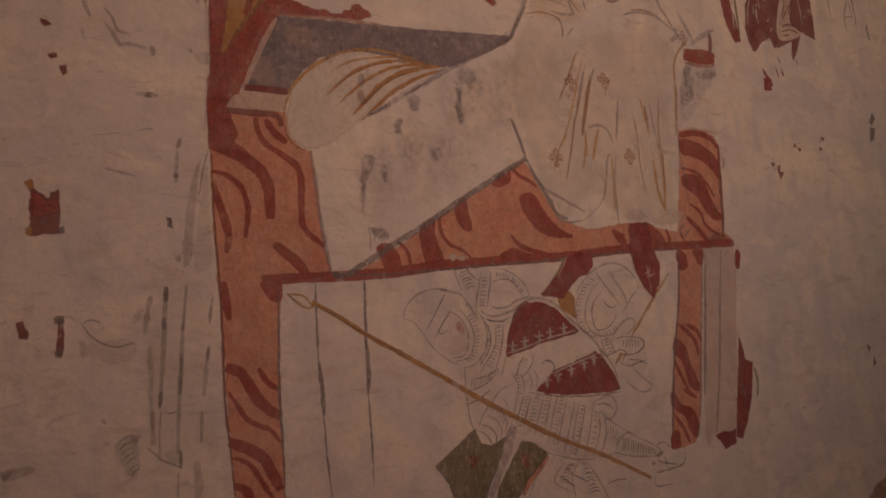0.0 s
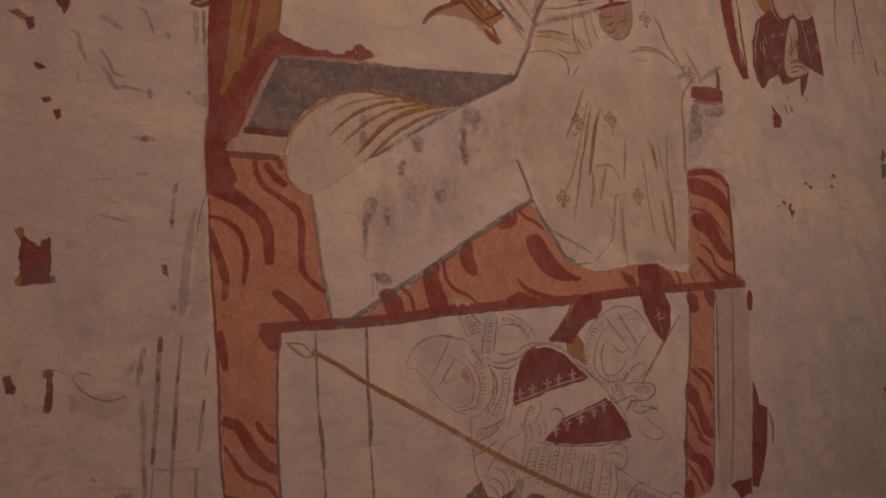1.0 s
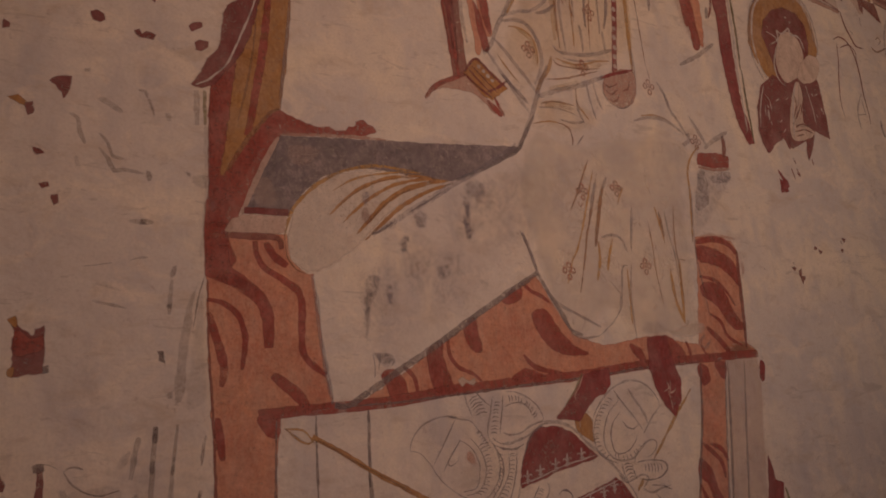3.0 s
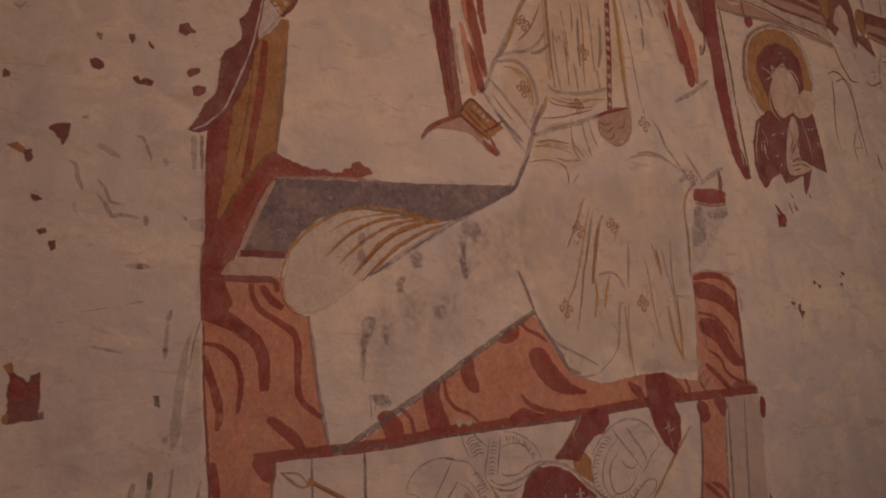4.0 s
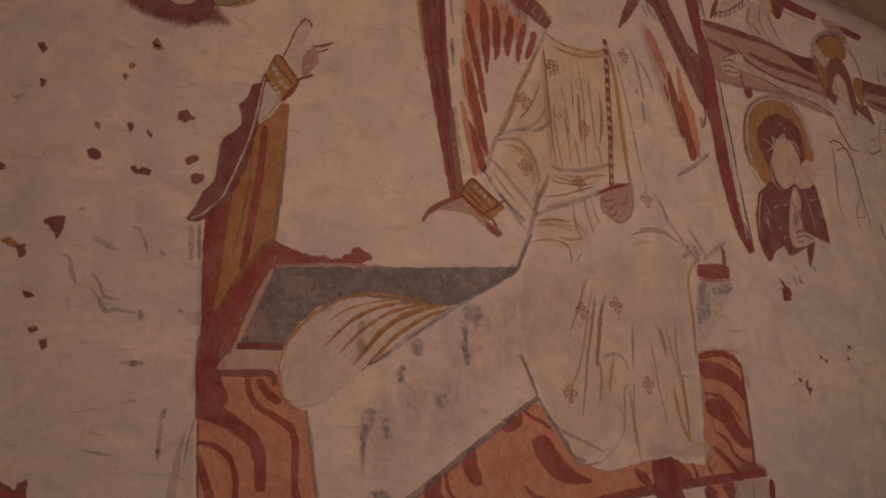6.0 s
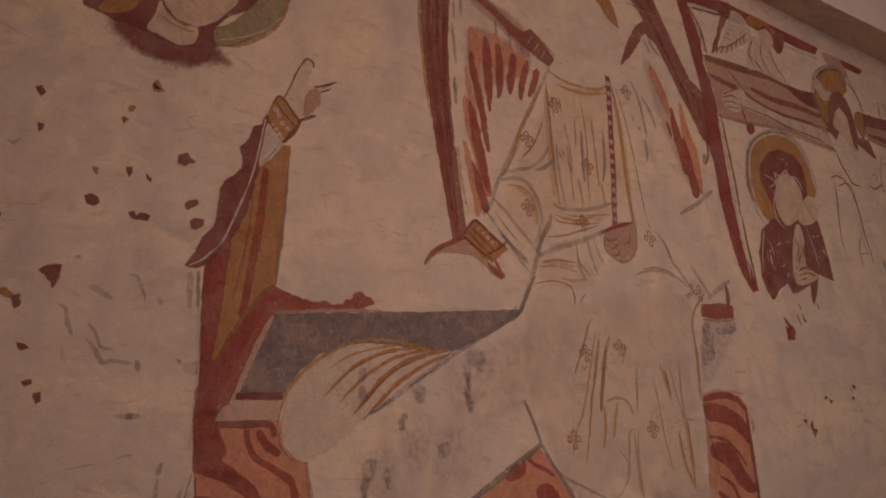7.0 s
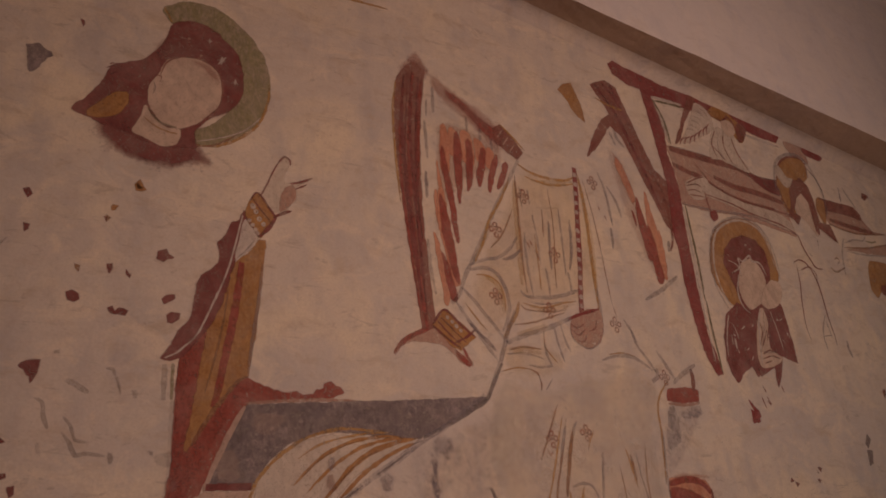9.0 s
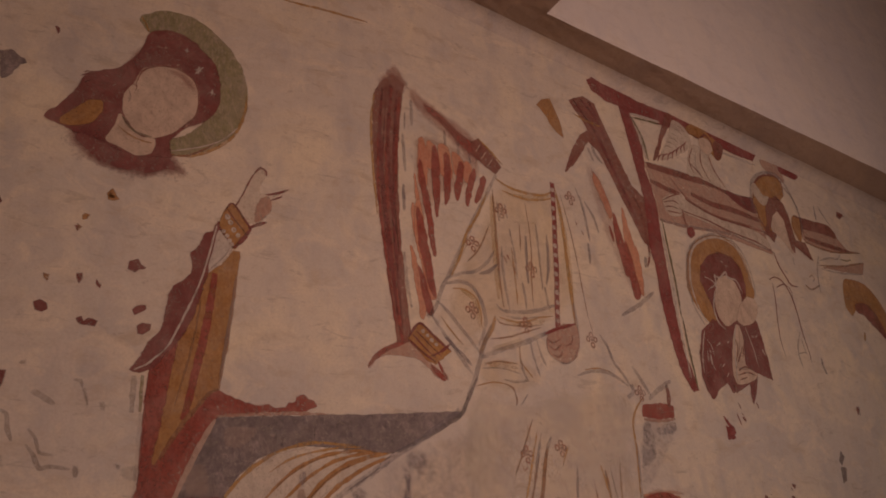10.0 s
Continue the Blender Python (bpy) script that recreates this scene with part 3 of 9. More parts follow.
patch(thin_post, "marble_vein", RED, 3, [(2.353, 1.675), (2.400, 1.669), (2.405, 1.623), (2.367, 1.607), (2.351, 1.641)])
patch(thin_post, "marble_vein", RED, 3, [(2.447, 1.683), (2.506, 1.683), (2.486, 1.623), (2.458, 1.650)])
stroke(thin_post, "marble_vein", RED, 3, 0.0171, [(2.315, 1.392), (2.368, 1.352), (2.403, 1.314), (2.410, 1.260)])
stroke(thin_post, "marble_vein", RED, 3, 0.0172, [(2.355, 1.388), (2.414, 1.361), (2.439, 1.317)])
patch(thin_post, "marble_vein", RED, 3, [(2.294, 1.337), (2.341, 1.297), (2.361, 1.230), (2.395, 1.150), (2.385, 1.125), (2.347, 1.145), (2.329, 1.208), (2.312, 1.253), (2.277, 1.285)])
stroke(thin_post, "marble_vein", RED, 3, 0.0146, [(2.274, 1.251), (2.302, 1.190), (2.338, 1.124)])
stroke(thin_post, "marble_vein", RED, 3, 0.0167, [(2.309, 1.137), (2.343, 1.117), (2.374, 1.099)])
patch(thin_post, "marble_vein", RED, 3, [(2.244, 1.132), (2.285, 1.083), (2.342, 1.056), (2.366, 1.011), (2.353, 0.950), (2.321, 0.979), (2.299, 1.037), (2.238, 1.077)])
stroke(thin_post, "marble_vein", RED, 3, 0.0143, [(2.240, 1.049), (2.281, 0.998), (2.313, 0.933)])
patch(thin_post, "marble_vein", RED, 3, [(2.220, 0.975), (2.254, 0.982), (2.258, 0.928), (2.212, 0.927)])
stroke(throne, "post_outline", INK, 4, 0.0103, [(2.368, 1.692), (2.33, 1.465), (2.274, 1.246), (2.218, 0.941)])
stroke(throne, "post_outline", GREY, 4, 0.0105, [(2.505, 1.697), (2.452, 1.416), (2.405, 1.15), (2.362, 0.946)])
stroke(throne, "side_line", GREY, 2, 0.0108, [(2.612, 1.689), (2.56, 1.412), (2.518, 1.186), (2.462, 0.957)])
stroke(throne, "side_line", FAINT, 2, 0.0109, [(2.518, 1.693), (2.475, 1.415), (2.42, 1.104)])
wash(throne, "pale_strip", PALE, 0.6, [(2.515, 1.693), (2.701, 1.704), (2.652, 1.316), (2.587, 0.955), (2.468, 0.95), (2.392, 0.954)], 0.0217, 0.5)
patch(throne, "side_drape", WINE, 3, [(2.661, 1.324), (2.672, 1.273), (2.678, 1.23), (2.721, 1.214), (2.692, 1.082), (2.647, 0.983), (2.604, 0.918), (2.576, 0.93), (2.615, 1.111)], False)
patch(throne, "side_drape", WINE, 3, [(2.457, 0.945), (2.513, 0.95), (2.571, 0.957), (2.568, 0.904), (2.531, 0.899), (2.503, 0.889), (2.487, 0.913)], False)
stroke(throne, "side_line", OLIVE, 3, 0.0114, [(2.728, 1.195), (2.739, 1.143), (2.726, 1.074)])
patch(throne, "side_drape", WINE, 3, [(2.705, 1.687), (2.727, 1.67), (2.709, 1.61), (2.694, 1.622)])
patch(throne, "bench_end", RED, 4, [(2.534, 2.552), (2.641, 2.568), (2.716, 2.559), (2.711, 2.513), (2.61, 2.5), (2.526, 2.506)], False)
stroke(throne, "bench_end", BROWN, 4, 0.021, [(2.701, 2.655), (2.704, 2.614), (2.695, 2.557)])
stroke(throne, "panel_border", ROSE, 5, 0.0116, [(2.526, 2.494), (2.621, 2.491), (2.718, 2.504)])

# the seated figure: plain fields of mantle, robe and lap

seated = thing("seated_figure_mural", "faded mural of a seated robed figure with olive halo", "wall painting", 0.64, 2.569)
wash(seated, "lap", CREAM, 2, [(0.754, 2.162), (0.765, 2.196), (0.808, 2.249), (0.863, 2.294), (0.939, 2.324), (1.015, 2.337), (1.114, 2.336), (1.215, 2.321), (1.332, 2.318), (1.125, 2.202), (1.021, 2.108), (0.925, 2.021), (0.826, 1.978), (0.784, 1.988), (0.747, 2.02), (0.735, 2.078)], 0.0249)
mantle = patch(seated, "mantle", MAROON, 4, [(0.717, 3.067), (0.702, 3.03), (0.674, 3.012), (0.662, 2.968), (0.631, 2.933), (0.64, 2.905), (0.636, 2.863), (0.613, 2.833), (0.585, 2.814), (0.573, 2.77), (0.568, 2.731), (0.555, 2.661), (0.522, 2.623), (0.506, 2.578), (0.476, 2.535), (0.503, 2.527), (0.535, 2.545), (0.565, 2.582), (0.595, 2.619), (0.623, 2.663), (0.651, 2.736), (0.672, 2.812), (0.687, 2.876), (0.696, 2.926), (0.716, 2.996), (0.728, 3.048)], False, label="dark maroon mantle edge")
stroke(mantle, "mantle_hem", WHITE, 6, 0.0072, [(0.711, 3.049), (0.699, 2.988), (0.674, 2.871), (0.648, 2.786), (0.614, 2.7), (0.585, 2.628), (0.558, 2.592), (0.525, 2.559), (0.487, 2.536)], taper=0.2)
patch(mantle, "sleeve_lining", WHITE, 5, [(0.72, 3.034), (0.742, 3.01), (0.766, 2.977), (0.743, 2.935), (0.715, 2.905), (0.689, 2.876), (0.698, 2.931), (0.708, 2.986)], False)
stroke(mantle, "lining_fold", GREY, 6, 0.0049, [(0.761, 2.976), (0.73, 2.929), (0.692, 2.885)])
robe = patch(seated, "robe", OCHRE, 3, [(0.687, 2.872), (0.733, 2.909), (0.77, 2.965), (0.791, 2.965), (0.781, 2.861), (0.772, 2.739), (0.757, 2.621), (0.746, 2.559), (0.738, 2.499), (0.708, 2.485), (0.669, 2.437), (0.635, 2.385), (0.602, 2.33), (0.566, 2.263), (0.556, 2.266), (0.575, 2.366), (0.585, 2.437), (0.599, 2.555), (0.609, 2.635), (0.64, 2.696), (0.666, 2.789)], False, label="ochre robe panel")
stroke(robe, "robe_stripe", RED, 5, 0.0214, [(0.712, 2.877), (0.7, 2.767), (0.684, 2.649), (0.663, 2.535), (0.649, 2.454), (0.635, 2.395)], taper=0.2)
stroke(robe, "robe_outline", SEPIA, 5, 0.0123, [(0.576, 2.281), (0.605, 2.334), (0.638, 2.389), (0.673, 2.434), (0.708, 2.479), (0.736, 2.495)])
stroke(robe, "robe_outline", GREY, 5, 0.0113, [(0.781, 2.881), (0.773, 2.779), (0.76, 2.679), (0.747, 2.582), (0.738, 2.495)])
stroke(robe, "robe_shade", SEPIA, 4, 0.0071, [(0.671, 2.782), (0.654, 2.645), (0.631, 2.531), (0.609, 2.439)])
cuff = patch(seated, "cuff", OCHRE, 6, [(0.731, 3.104), (0.745, 3.129), (0.762, 3.144), (0.794, 3.101), (0.828, 3.062), (0.8, 3.017), (0.77, 2.976), (0.746, 3.01), (0.72, 3.047)], False, label="ochre cuff with pearls")
stroke(cuff, "cuff_band", MAROON, 7, 0.0082, [(0.735, 3.109), (0.762, 3.144), (0.798, 3.098), (0.828, 3.058)])
stroke(cuff, "cuff_band", MAROON, 7, 0.0121, [(0.828, 3.062), (0.802, 3.018), (0.77, 2.978)])
stroke(cuff, "cuff_band", MAROON, 7, 0.0061, [(0.744, 3.116), (0.774, 3.08), (0.808, 3.04)])
stroke(cuff, "cuff_band", MAROON, 7, 0.006, [(0.72, 3.047), (0.746, 3.01), (0.77, 2.976)])
stroke(cuff, "cuff_band", MAROON, 7, 0.0104, [(0.816, 3.059), (0.848, 3.079), (0.883, 3.095)])
ring(cuff, "pearl", WHITE, 8, 0.746, 3.09, 0.006, 0.007, 0.0081)
ring(cuff, "pearl", WHITE, 8, 0.757, 3.07, 0.006, 0.006, 0.0081)
ring(cuff, "pearl", WHITE, 8, 0.768, 3.044, 0.006, 0.007, 0.0081)
ring(cuff, "pearl", WHITE, 8, 0.783, 3.027, 0.005, 0.006, 0.0081)
ring(cuff, "pearl", WHITE, 8, 0.735, 3.033, 0.004, 0.004, 0.008)
ring(cuff, "pearl", WHITE, 8, 0.746, 3.019, 0.004, 0.004, 0.008)
ring(cuff, "pearl", WHITE, 8, 0.755, 3.002, 0.004, 0.004, 0.008)
ring(cuff, "pearl", WHITE, 8, 0.763, 2.989, 0.004, 0.004, 0.008)

# raised hand as a plain shape
patch(seated, "hand", CREAM, 5, [(0.763, 3.121), (0.793, 3.184), (0.816, 3.243), (0.84, 3.29), (0.86, 3.309), (0.879, 3.295), (0.869, 3.265), (0.853, 3.229), (0.862, 3.202), (0.894, 3.209), (0.94, 3.23), (0.899, 3.194), (0.895, 3.143), (0.863, 3.097), (0.831, 3.078), (0.803, 3.085), (0.78, 3.098)])
stroke(seated, "hand_outline", MAROON, 7, 0.0054, [(0.769, 3.13), (0.797, 3.19), (0.816, 3.239), (0.84, 3.288)])
stroke(seated, "hand_outline", MAROON, 7, 0.0088, [(0.836, 3.28), (0.856, 3.308), (0.877, 3.299), (0.879, 3.277)])
stroke(seated, "hand_outline", MAROON, 7, 0.0088, [(0.878, 3.203), (0.919, 3.217), (0.964, 3.243)])
stroke(seated, "hand_outline", MAROON, 7, 0.0066, [(0.895, 3.184), (0.92, 3.198), (0.94, 3.212)])
patch(seated, "palm_shade", ROSE, 6, [(0.852, 3.17), (0.886, 3.196), (0.899, 3.162), (0.871, 3.116), (0.843, 3.089), (0.844, 3.129)])
stroke(seated, "lap_fold", OCHRE_LINE, 5, 0.0092, [(0.741, 2.071), (0.743, 2.107), (0.757, 2.153), (0.777, 2.192), (0.826, 2.244), (0.895, 2.296), (0.955, 2.322), (1.037, 2.343), (1.120, 2.343), (1.194, 2.337)])
stroke(seated, "lap_fold", SEPIA, 5, 0.0044, [(0.741, 2.071), (0.748, 2.027), (0.772, 1.996), (0.800, 1.984)])
stroke(seated, "lap_fold", OCHRE_LINE, 5, 0.0081, [(0.898, 2.248), (0.953, 2.283), (1.014, 2.307), (1.140, 2.332), (1.237, 2.335)], taper=0.8)
stroke(seated, "lap_fold", OCHRE, 5, 0.0113, [(0.883, 2.167), (0.929, 2.214), (0.991, 2.263), (1.075, 2.301), (1.182, 2.323), (1.265, 2.322)], taper=0.9)
stroke(seated, "lap_fold", SEPIA, 6, 0.0048, [(0.909, 2.193), (0.960, 2.238), (1.033, 2.282), (1.117, 2.309)], taper=0.8)
stroke(seated, "lap_fold", OCHRE, 5, 0.0098, [(0.926, 2.146), (0.978, 2.197), (1.041, 2.246), (1.116, 2.287), (1.203, 2.312), (1.296, 2.320)], taper=0.9)
stroke(seated, "lap_fold", OCHRE, 5, 0.0148, [(0.972, 2.113), (1.026, 2.173), (1.081, 2.228), (1.157, 2.276), (1.246, 2.306), (1.321, 2.319)], taper=0.8)
stroke(seated, "lap_fold", SEPIA, 6, 0.0065, [(1.004, 2.142), (1.052, 2.195), (1.113, 2.247), (1.179, 2.279)], taper=0.8)
stroke(seated, "lap_fold", OCHRE, 5, 0.0115, [(0.997, 2.094), (1.055, 2.148), (1.132, 2.214), (1.221, 2.268), (1.323, 2.309)], taper=0.8)
stroke(seated, "lap_fold", SMUDGE, 6, 0.0190, [(1.022, 2.114), (1.086, 2.151), (1.152, 2.195), (1.242, 2.249), (1.336, 2.311), (1.434, 2.365), (1.536, 2.431), (1.609, 2.485)], taper=0.4)
stroke(seated, "lap_fold", INK, 7, 0.0080, [(1.024, 2.116), (1.060, 2.135), (1.107, 2.165)], taper=0.8)
stroke(seated, "lap_fold", INK, 7, 0.0067, [(1.156, 2.197), (1.219, 2.234), (1.277, 2.271)], taper=0.8)
wash(seated, "fold_stain", BROWN, 6, [(0.988, 2.198), (1.012, 2.210), (1.023, 2.183), (1.029, 2.154), (1.004, 2.142), (0.985, 2.163)], 0.0098, 0.4)
wash(seated, "fold_stain", SMUDGE, 6, [(0.995, 2.256), (1.022, 2.263), (1.025, 2.221), (1.004, 2.200), (0.989, 2.221)], 0.0099, 0.9)
wash(seated, "cloth_stain", SMUDGE, 2, [(1.365, 2.302), (1.413, 2.342), (1.450, 2.338), (1.466, 2.304), (1.452, 2.255), (1.417, 2.226), (1.406, 2.266), (1.391, 2.202), (1.394, 2.125), (1.356, 2.109), (1.357, 2.199)], 0.0176, 0.75)
wash(seated, "cloth_stain", SMUDGE, 2.2, [(1.366, 2.230), (1.395, 2.244), (1.393, 2.172), (1.394, 2.131), (1.362, 2.126)], 0.0131, 0.6)
wash(seated, "cloth_stain", SMUDGE, 2, [(1.169, 2.195), (1.207, 2.217), (1.231, 2.189), (1.217, 2.146), (1.180, 2.147)], 0.0145, 0.8)
wash(seated, "cloth_stain", INK, 2.2, [(1.181, 2.188), (1.208, 2.203), (1.219, 2.180), (1.209, 2.155), (1.185, 2.157)], 0.0124, 0.3)
wash(seated, "cloth_stain", SMUDGE, 2, [(0.986, 1.972), (1.025, 1.997), (1.050, 1.976), (1.035, 1.938), (1.012, 1.890), (1.004, 1.825), (0.985, 1.770), (0.974, 1.851), (0.983, 1.925)], 0.0153, 0.7)
wash(seated, "cloth_stain", INK, 2.2, [(0.991, 1.935), (1.015, 1.936), (1.004, 1.880), (0.995, 1.843), (0.983, 1.870)], 0.0096, 0.3)
wash(seated, "cloth_stain", SMUDGE, 2, [(1.059, 1.960), (1.083, 1.958), (1.079, 1.893), (1.062, 1.894)], 0.0078, 1.0)
wash(seated, "cloth_stain", SMUDGE, 2, [(1.242, 2.020), (1.291, 2.032), (1.294, 1.993), (1.256, 1.976)], 0.0125, 0.9)
wash(seated, "cloth_stain", SMUDGE, 2, [(1.120, 2.108), (1.153, 2.122), (1.145, 2.067), (1.119, 2.057)], 0.0081, 0.9)
wash(seated, "cloth_stain", SMUDGE, 2, [(0.995, 1.744), (1.027, 1.751), (1.063, 1.748), (1.080, 1.713), (1.039, 1.698), (1.017, 1.723)], 0.0095, 1.0)
wash(seated, "cloth_stain", INK, 2.2, [(1.026, 1.743), (1.051, 1.749), (1.069, 1.724), (1.040, 1.712)], 0.0096, 0.4)
stroke(seated, "cloth_smudge", INK, 2.4, 0.0038, [(1.001, 1.743), (1.008, 1.707), (1.004, 1.672)])
stroke(seated, "cloth_smudge", INK, 2.4, 0.0038, [(1.027, 1.745), (1.019, 1.694)])
wash(seated, "cloth_stain", SMUDGE, 1.5, [(1.126, 2.135), (1.212, 2.144), (1.250, 2.068), (1.208, 1.948), (1.153, 1.926), (1.115, 1.981)], 0.0326, 0.22)
wash(seated, "cloth_stain", SMUDGE, 1.5, [(1.290, 2.293), (1.481, 2.359), (1.524, 2.301), (1.463, 2.168), (1.341, 2.096), (1.270, 2.190)], 0.0439, 0.25)
wash(seated, "cloth_stain", SMUDGE, 1.5, [(1.239, 2.067), (1.340, 2.086), (1.344, 1.996), (1.280, 1.894), (1.227, 1.910)], 0.0335, 0.2)
wash(seated, "cloth_stain", SMUDGE, 1.5, [(0.966, 1.998), (1.097, 2.017), (1.098, 1.885), (1.005, 1.843), (0.959, 1.896)], 0.0271, 0.2)
stroke(seated, "lap_outline", INK, 5, 0.0137, [(1.343, 2.323), (1.461, 2.378), (1.561, 2.433), (1.619, 2.469), (1.645, 2.514), (1.702, 2.607)], taper=0.4)
wash(seated, "cloth_wash", HAZE, 1, [(1, 2.056), (1.159, 2.129), (1.332, 2.209), (1.502, 2.336), (1.611, 2.447), (1.73, 2.413), (1.653, 2.221), (1.534, 2.042), (1.383, 1.876), (1.209, 1.778), (1.072, 1.735), (0.983, 1.756), (0.954, 1.887)], 0.111, 0.45)
stroke(seated, "cloth_edge", GREY, 5, 0.0127, [(0.82, 1.982), (0.83, 1.907), (0.837, 1.81), (0.852, 1.704), (0.867, 1.601)], taper=0.3)
stroke(seated, "cloth_edge", INK, 5, 0.0182, [(0.872, 1.598), (0.913, 1.594), (0.972, 1.625), (1.096, 1.697), (1.226, 1.77), (1.366, 1.855), (1.514, 1.942), (1.644, 2.014)], taper=0.2)
stroke(seated, "cloth_edge", INK, 5, 0.014, [(1.644, 2.014), (1.676, 1.955), (1.726, 1.878), (1.763, 1.816), (1.813, 1.796)], taper=0.4)
stroke(seated, "cloth_edge", FAINT, 5, 0.0115, [(1.596, 2.16), (1.622, 2.088), (1.644, 2.016)])
stroke(seated, "knee_mark", SALMON, 5, 0.01, [(0.783, 1.976), (0.805, 1.974), (0.826, 1.983)])

# head of the seated figure: halo, hood and a plain face field
halo = patch(seated, "halo", OLIVE, 3, [(0.412, 3.821), (0.458, 3.86), (0.506, 3.884), (0.598, 3.885), (0.695, 3.829), (0.762, 3.746), (0.799, 3.642), (0.797, 3.528), (0.76, 3.43), (0.692, 3.356), (0.608, 3.302), (0.539, 3.291), (0.533, 3.332), (0.613, 3.392), (0.671, 3.491), (0.692, 3.621), (0.666, 3.719), (0.593, 3.778), (0.512, 3.792), (0.459, 3.762), (0.426, 3.791)], label="olive green halo")
stroke(halo, "halo_rim", OCHRE_LINE, 4, 0.0106, [(0.802, 3.605), (0.793, 3.515), (0.759, 3.42), (0.693, 3.346), (0.614, 3.296), (0.547, 3.286)])
stroke(halo, "halo_rim", WHITE, 4, 0.0063, [(0.77, 3.452), (0.711, 3.384), (0.635, 3.336), (0.546, 3.299)])
hood = patch(seated, "hood", MAROON, 4, [(0.451, 3.764), (0.483, 3.786), (0.512, 3.797), (0.556, 3.796), (0.593, 3.781), (0.631, 3.753), (0.666, 3.719), (0.688, 3.675), (0.701, 3.623), (0.702, 3.569), (0.696, 3.523), (0.675, 3.483), (0.653, 3.453), (0.621, 3.425), (0.593, 3.407), (0.56, 3.371), (0.536, 3.337), (0.538, 3.311), (0.543, 3.29), (0.551, 3.274), (0.522, 3.271), (0.475, 3.264), (0.433, 3.261), (0.384, 3.266), (0.334, 3.283), (0.292, 3.293), (0.245, 3.302), (0.201, 3.315), (0.177, 3.321), (0.157, 3.332), (0.18, 3.36), (0.199, 3.387), (0.225, 3.43), (0.244, 3.472), (0.254, 3.507), (0.272, 3.534), (0.306, 3.552), (0.34, 3.568), (0.37, 3.593), (0.393, 3.625), (0.417, 3.662), (0.433, 3.702)], label="dark maroon hood and shoulders")
wash(hood, "shoulder_fade", MAROON, 3.5, [(0.225, 3.334), (0.343, 3.337), (0.449, 3.336), (0.54, 3.338), (0.581, 3.281), (0.625, 3.213), (0.553, 3.191), (0.483, 3.162), (0.413, 3.159), (0.341, 3.167), (0.282, 3.194), (0.221, 3.253)], 0.0591)
patch(hood, "hood_lining", OCHRE, 5, [(0.203, 3.324), (0.237, 3.373), (0.286, 3.427), (0.317, 3.432), (0.317, 3.392), (0.291, 3.345), (0.233, 3.318)])
patch(seated, "face", FLESH, 6, [(0.44, 3.602), (0.493, 3.634), (0.561, 3.637), (0.61, 3.604), (0.627, 3.546), (0.619, 3.466), (0.577, 3.408), (0.538, 3.365), (0.485, 3.339), (0.437, 3.342), (0.406, 3.38), (0.384, 3.425), (0.386, 3.485), (0.411, 3.535)], label="plain pale face field")
patch(seated, "neck", FLESH, 5, [(0.379, 3.397), (0.404, 3.355), (0.456, 3.329), (0.489, 3.333), (0.482, 3.274), (0.433, 3.261), (0.375, 3.281), (0.343, 3.294), (0.36, 3.342)])
stroke(seated, "collar_line", GREEN, 7, 0.0079, [(0.383, 3.393), (0.407, 3.36), (0.441, 3.34), (0.481, 3.338)])
stroke(seated, "collar_line", OCHRE_LINE, 7, 0.0059, [(0.372, 3.355), (0.406, 3.329), (0.45, 3.314), (0.483, 3.314)])
stroke(seated, "face_outline", BROWN, 7, 0.0066, [(0.415, 3.532), (0.437, 3.596), (0.493, 3.634), (0.561, 3.637), (0.61, 3.604), (0.627, 3.546), (0.621, 3.467), (0.578, 3.403)])
wash(seated, "face_blush", BLUSH, 7, [(0.502, 3.633), (0.565, 3.636), (0.614, 3.601), (0.625, 3.545), (0.592, 3.564), (0.547, 3.594)], 0.0262)
stroke(hood, "hood_star", WHITE, 7, 0.0067, [(0.609, 3.659), (0.636, 3.657)])
stroke(hood, "hood_star", WHITE, 7, 0.0067, [(0.623, 3.678), (0.62, 3.637)])
stroke(hood, "hood_star", WHITE, 7, 0.0067, [(0.639, 3.679), (0.608, 3.638)])
stroke(hood, "hood_star", WHITE, 7, 0.0068, [(0.567, 3.73), (0.587, 3.732)])
stroke(hood, "hood_star", WHITE, 7, 0.0067, [(0.577, 3.744), (0.576, 3.718)])
stroke(hood, "hood_star", WHITE, 7, 0.0067, [(0.663, 3.577), (0.684, 3.573)])
stroke(hood, "hood_star", WHITE, 7, 0.0067, [(0.675, 3.59), (0.672, 3.56)])
stroke(hood, "hood_star", WHITE, 7, 0.0066, [(0.542, 3.681), (0.554, 3.68)])
stroke(hood, "frayed_thread", MAROON, 5, 0.0059, [(0.249, 3.501), (0.27, 3.522)])
stroke(hood, "frayed_thread", MAROON, 5, 0.0059, [(0.245, 3.513), (0.266, 3.53)])
stroke(hood, "frayed_thread", MAROON, 5, 0.0059, [(0.259, 3.491), (0.275, 3.505)])
stroke(hood, "frayed_thread", MAROON, 5, 0.0059, [(0.252, 3.53), (0.268, 3.54)])
stroke(seated, "ledge_line", OCHRE_LINE, 3, 0.0112, [(0.938, 4.12), (1.035, 4.129), (1.136, 4.139), (1.32, 4.15)])

# the winged standing figure

winged = thing("winged_figure_mural", "faded mural of a winged figure in ochre-lined robe", "wall painting", 1.913, 2.555)
wash(winged, "robe_shade", HAZE, 1.2, [(1.429, 2.31), (1.559, 2.412), (1.771, 2.476), (1.9, 2.414), (1.794, 2.201), (1.6, 2.076), (1.46, 2.127)], 0.0913, 0.5)
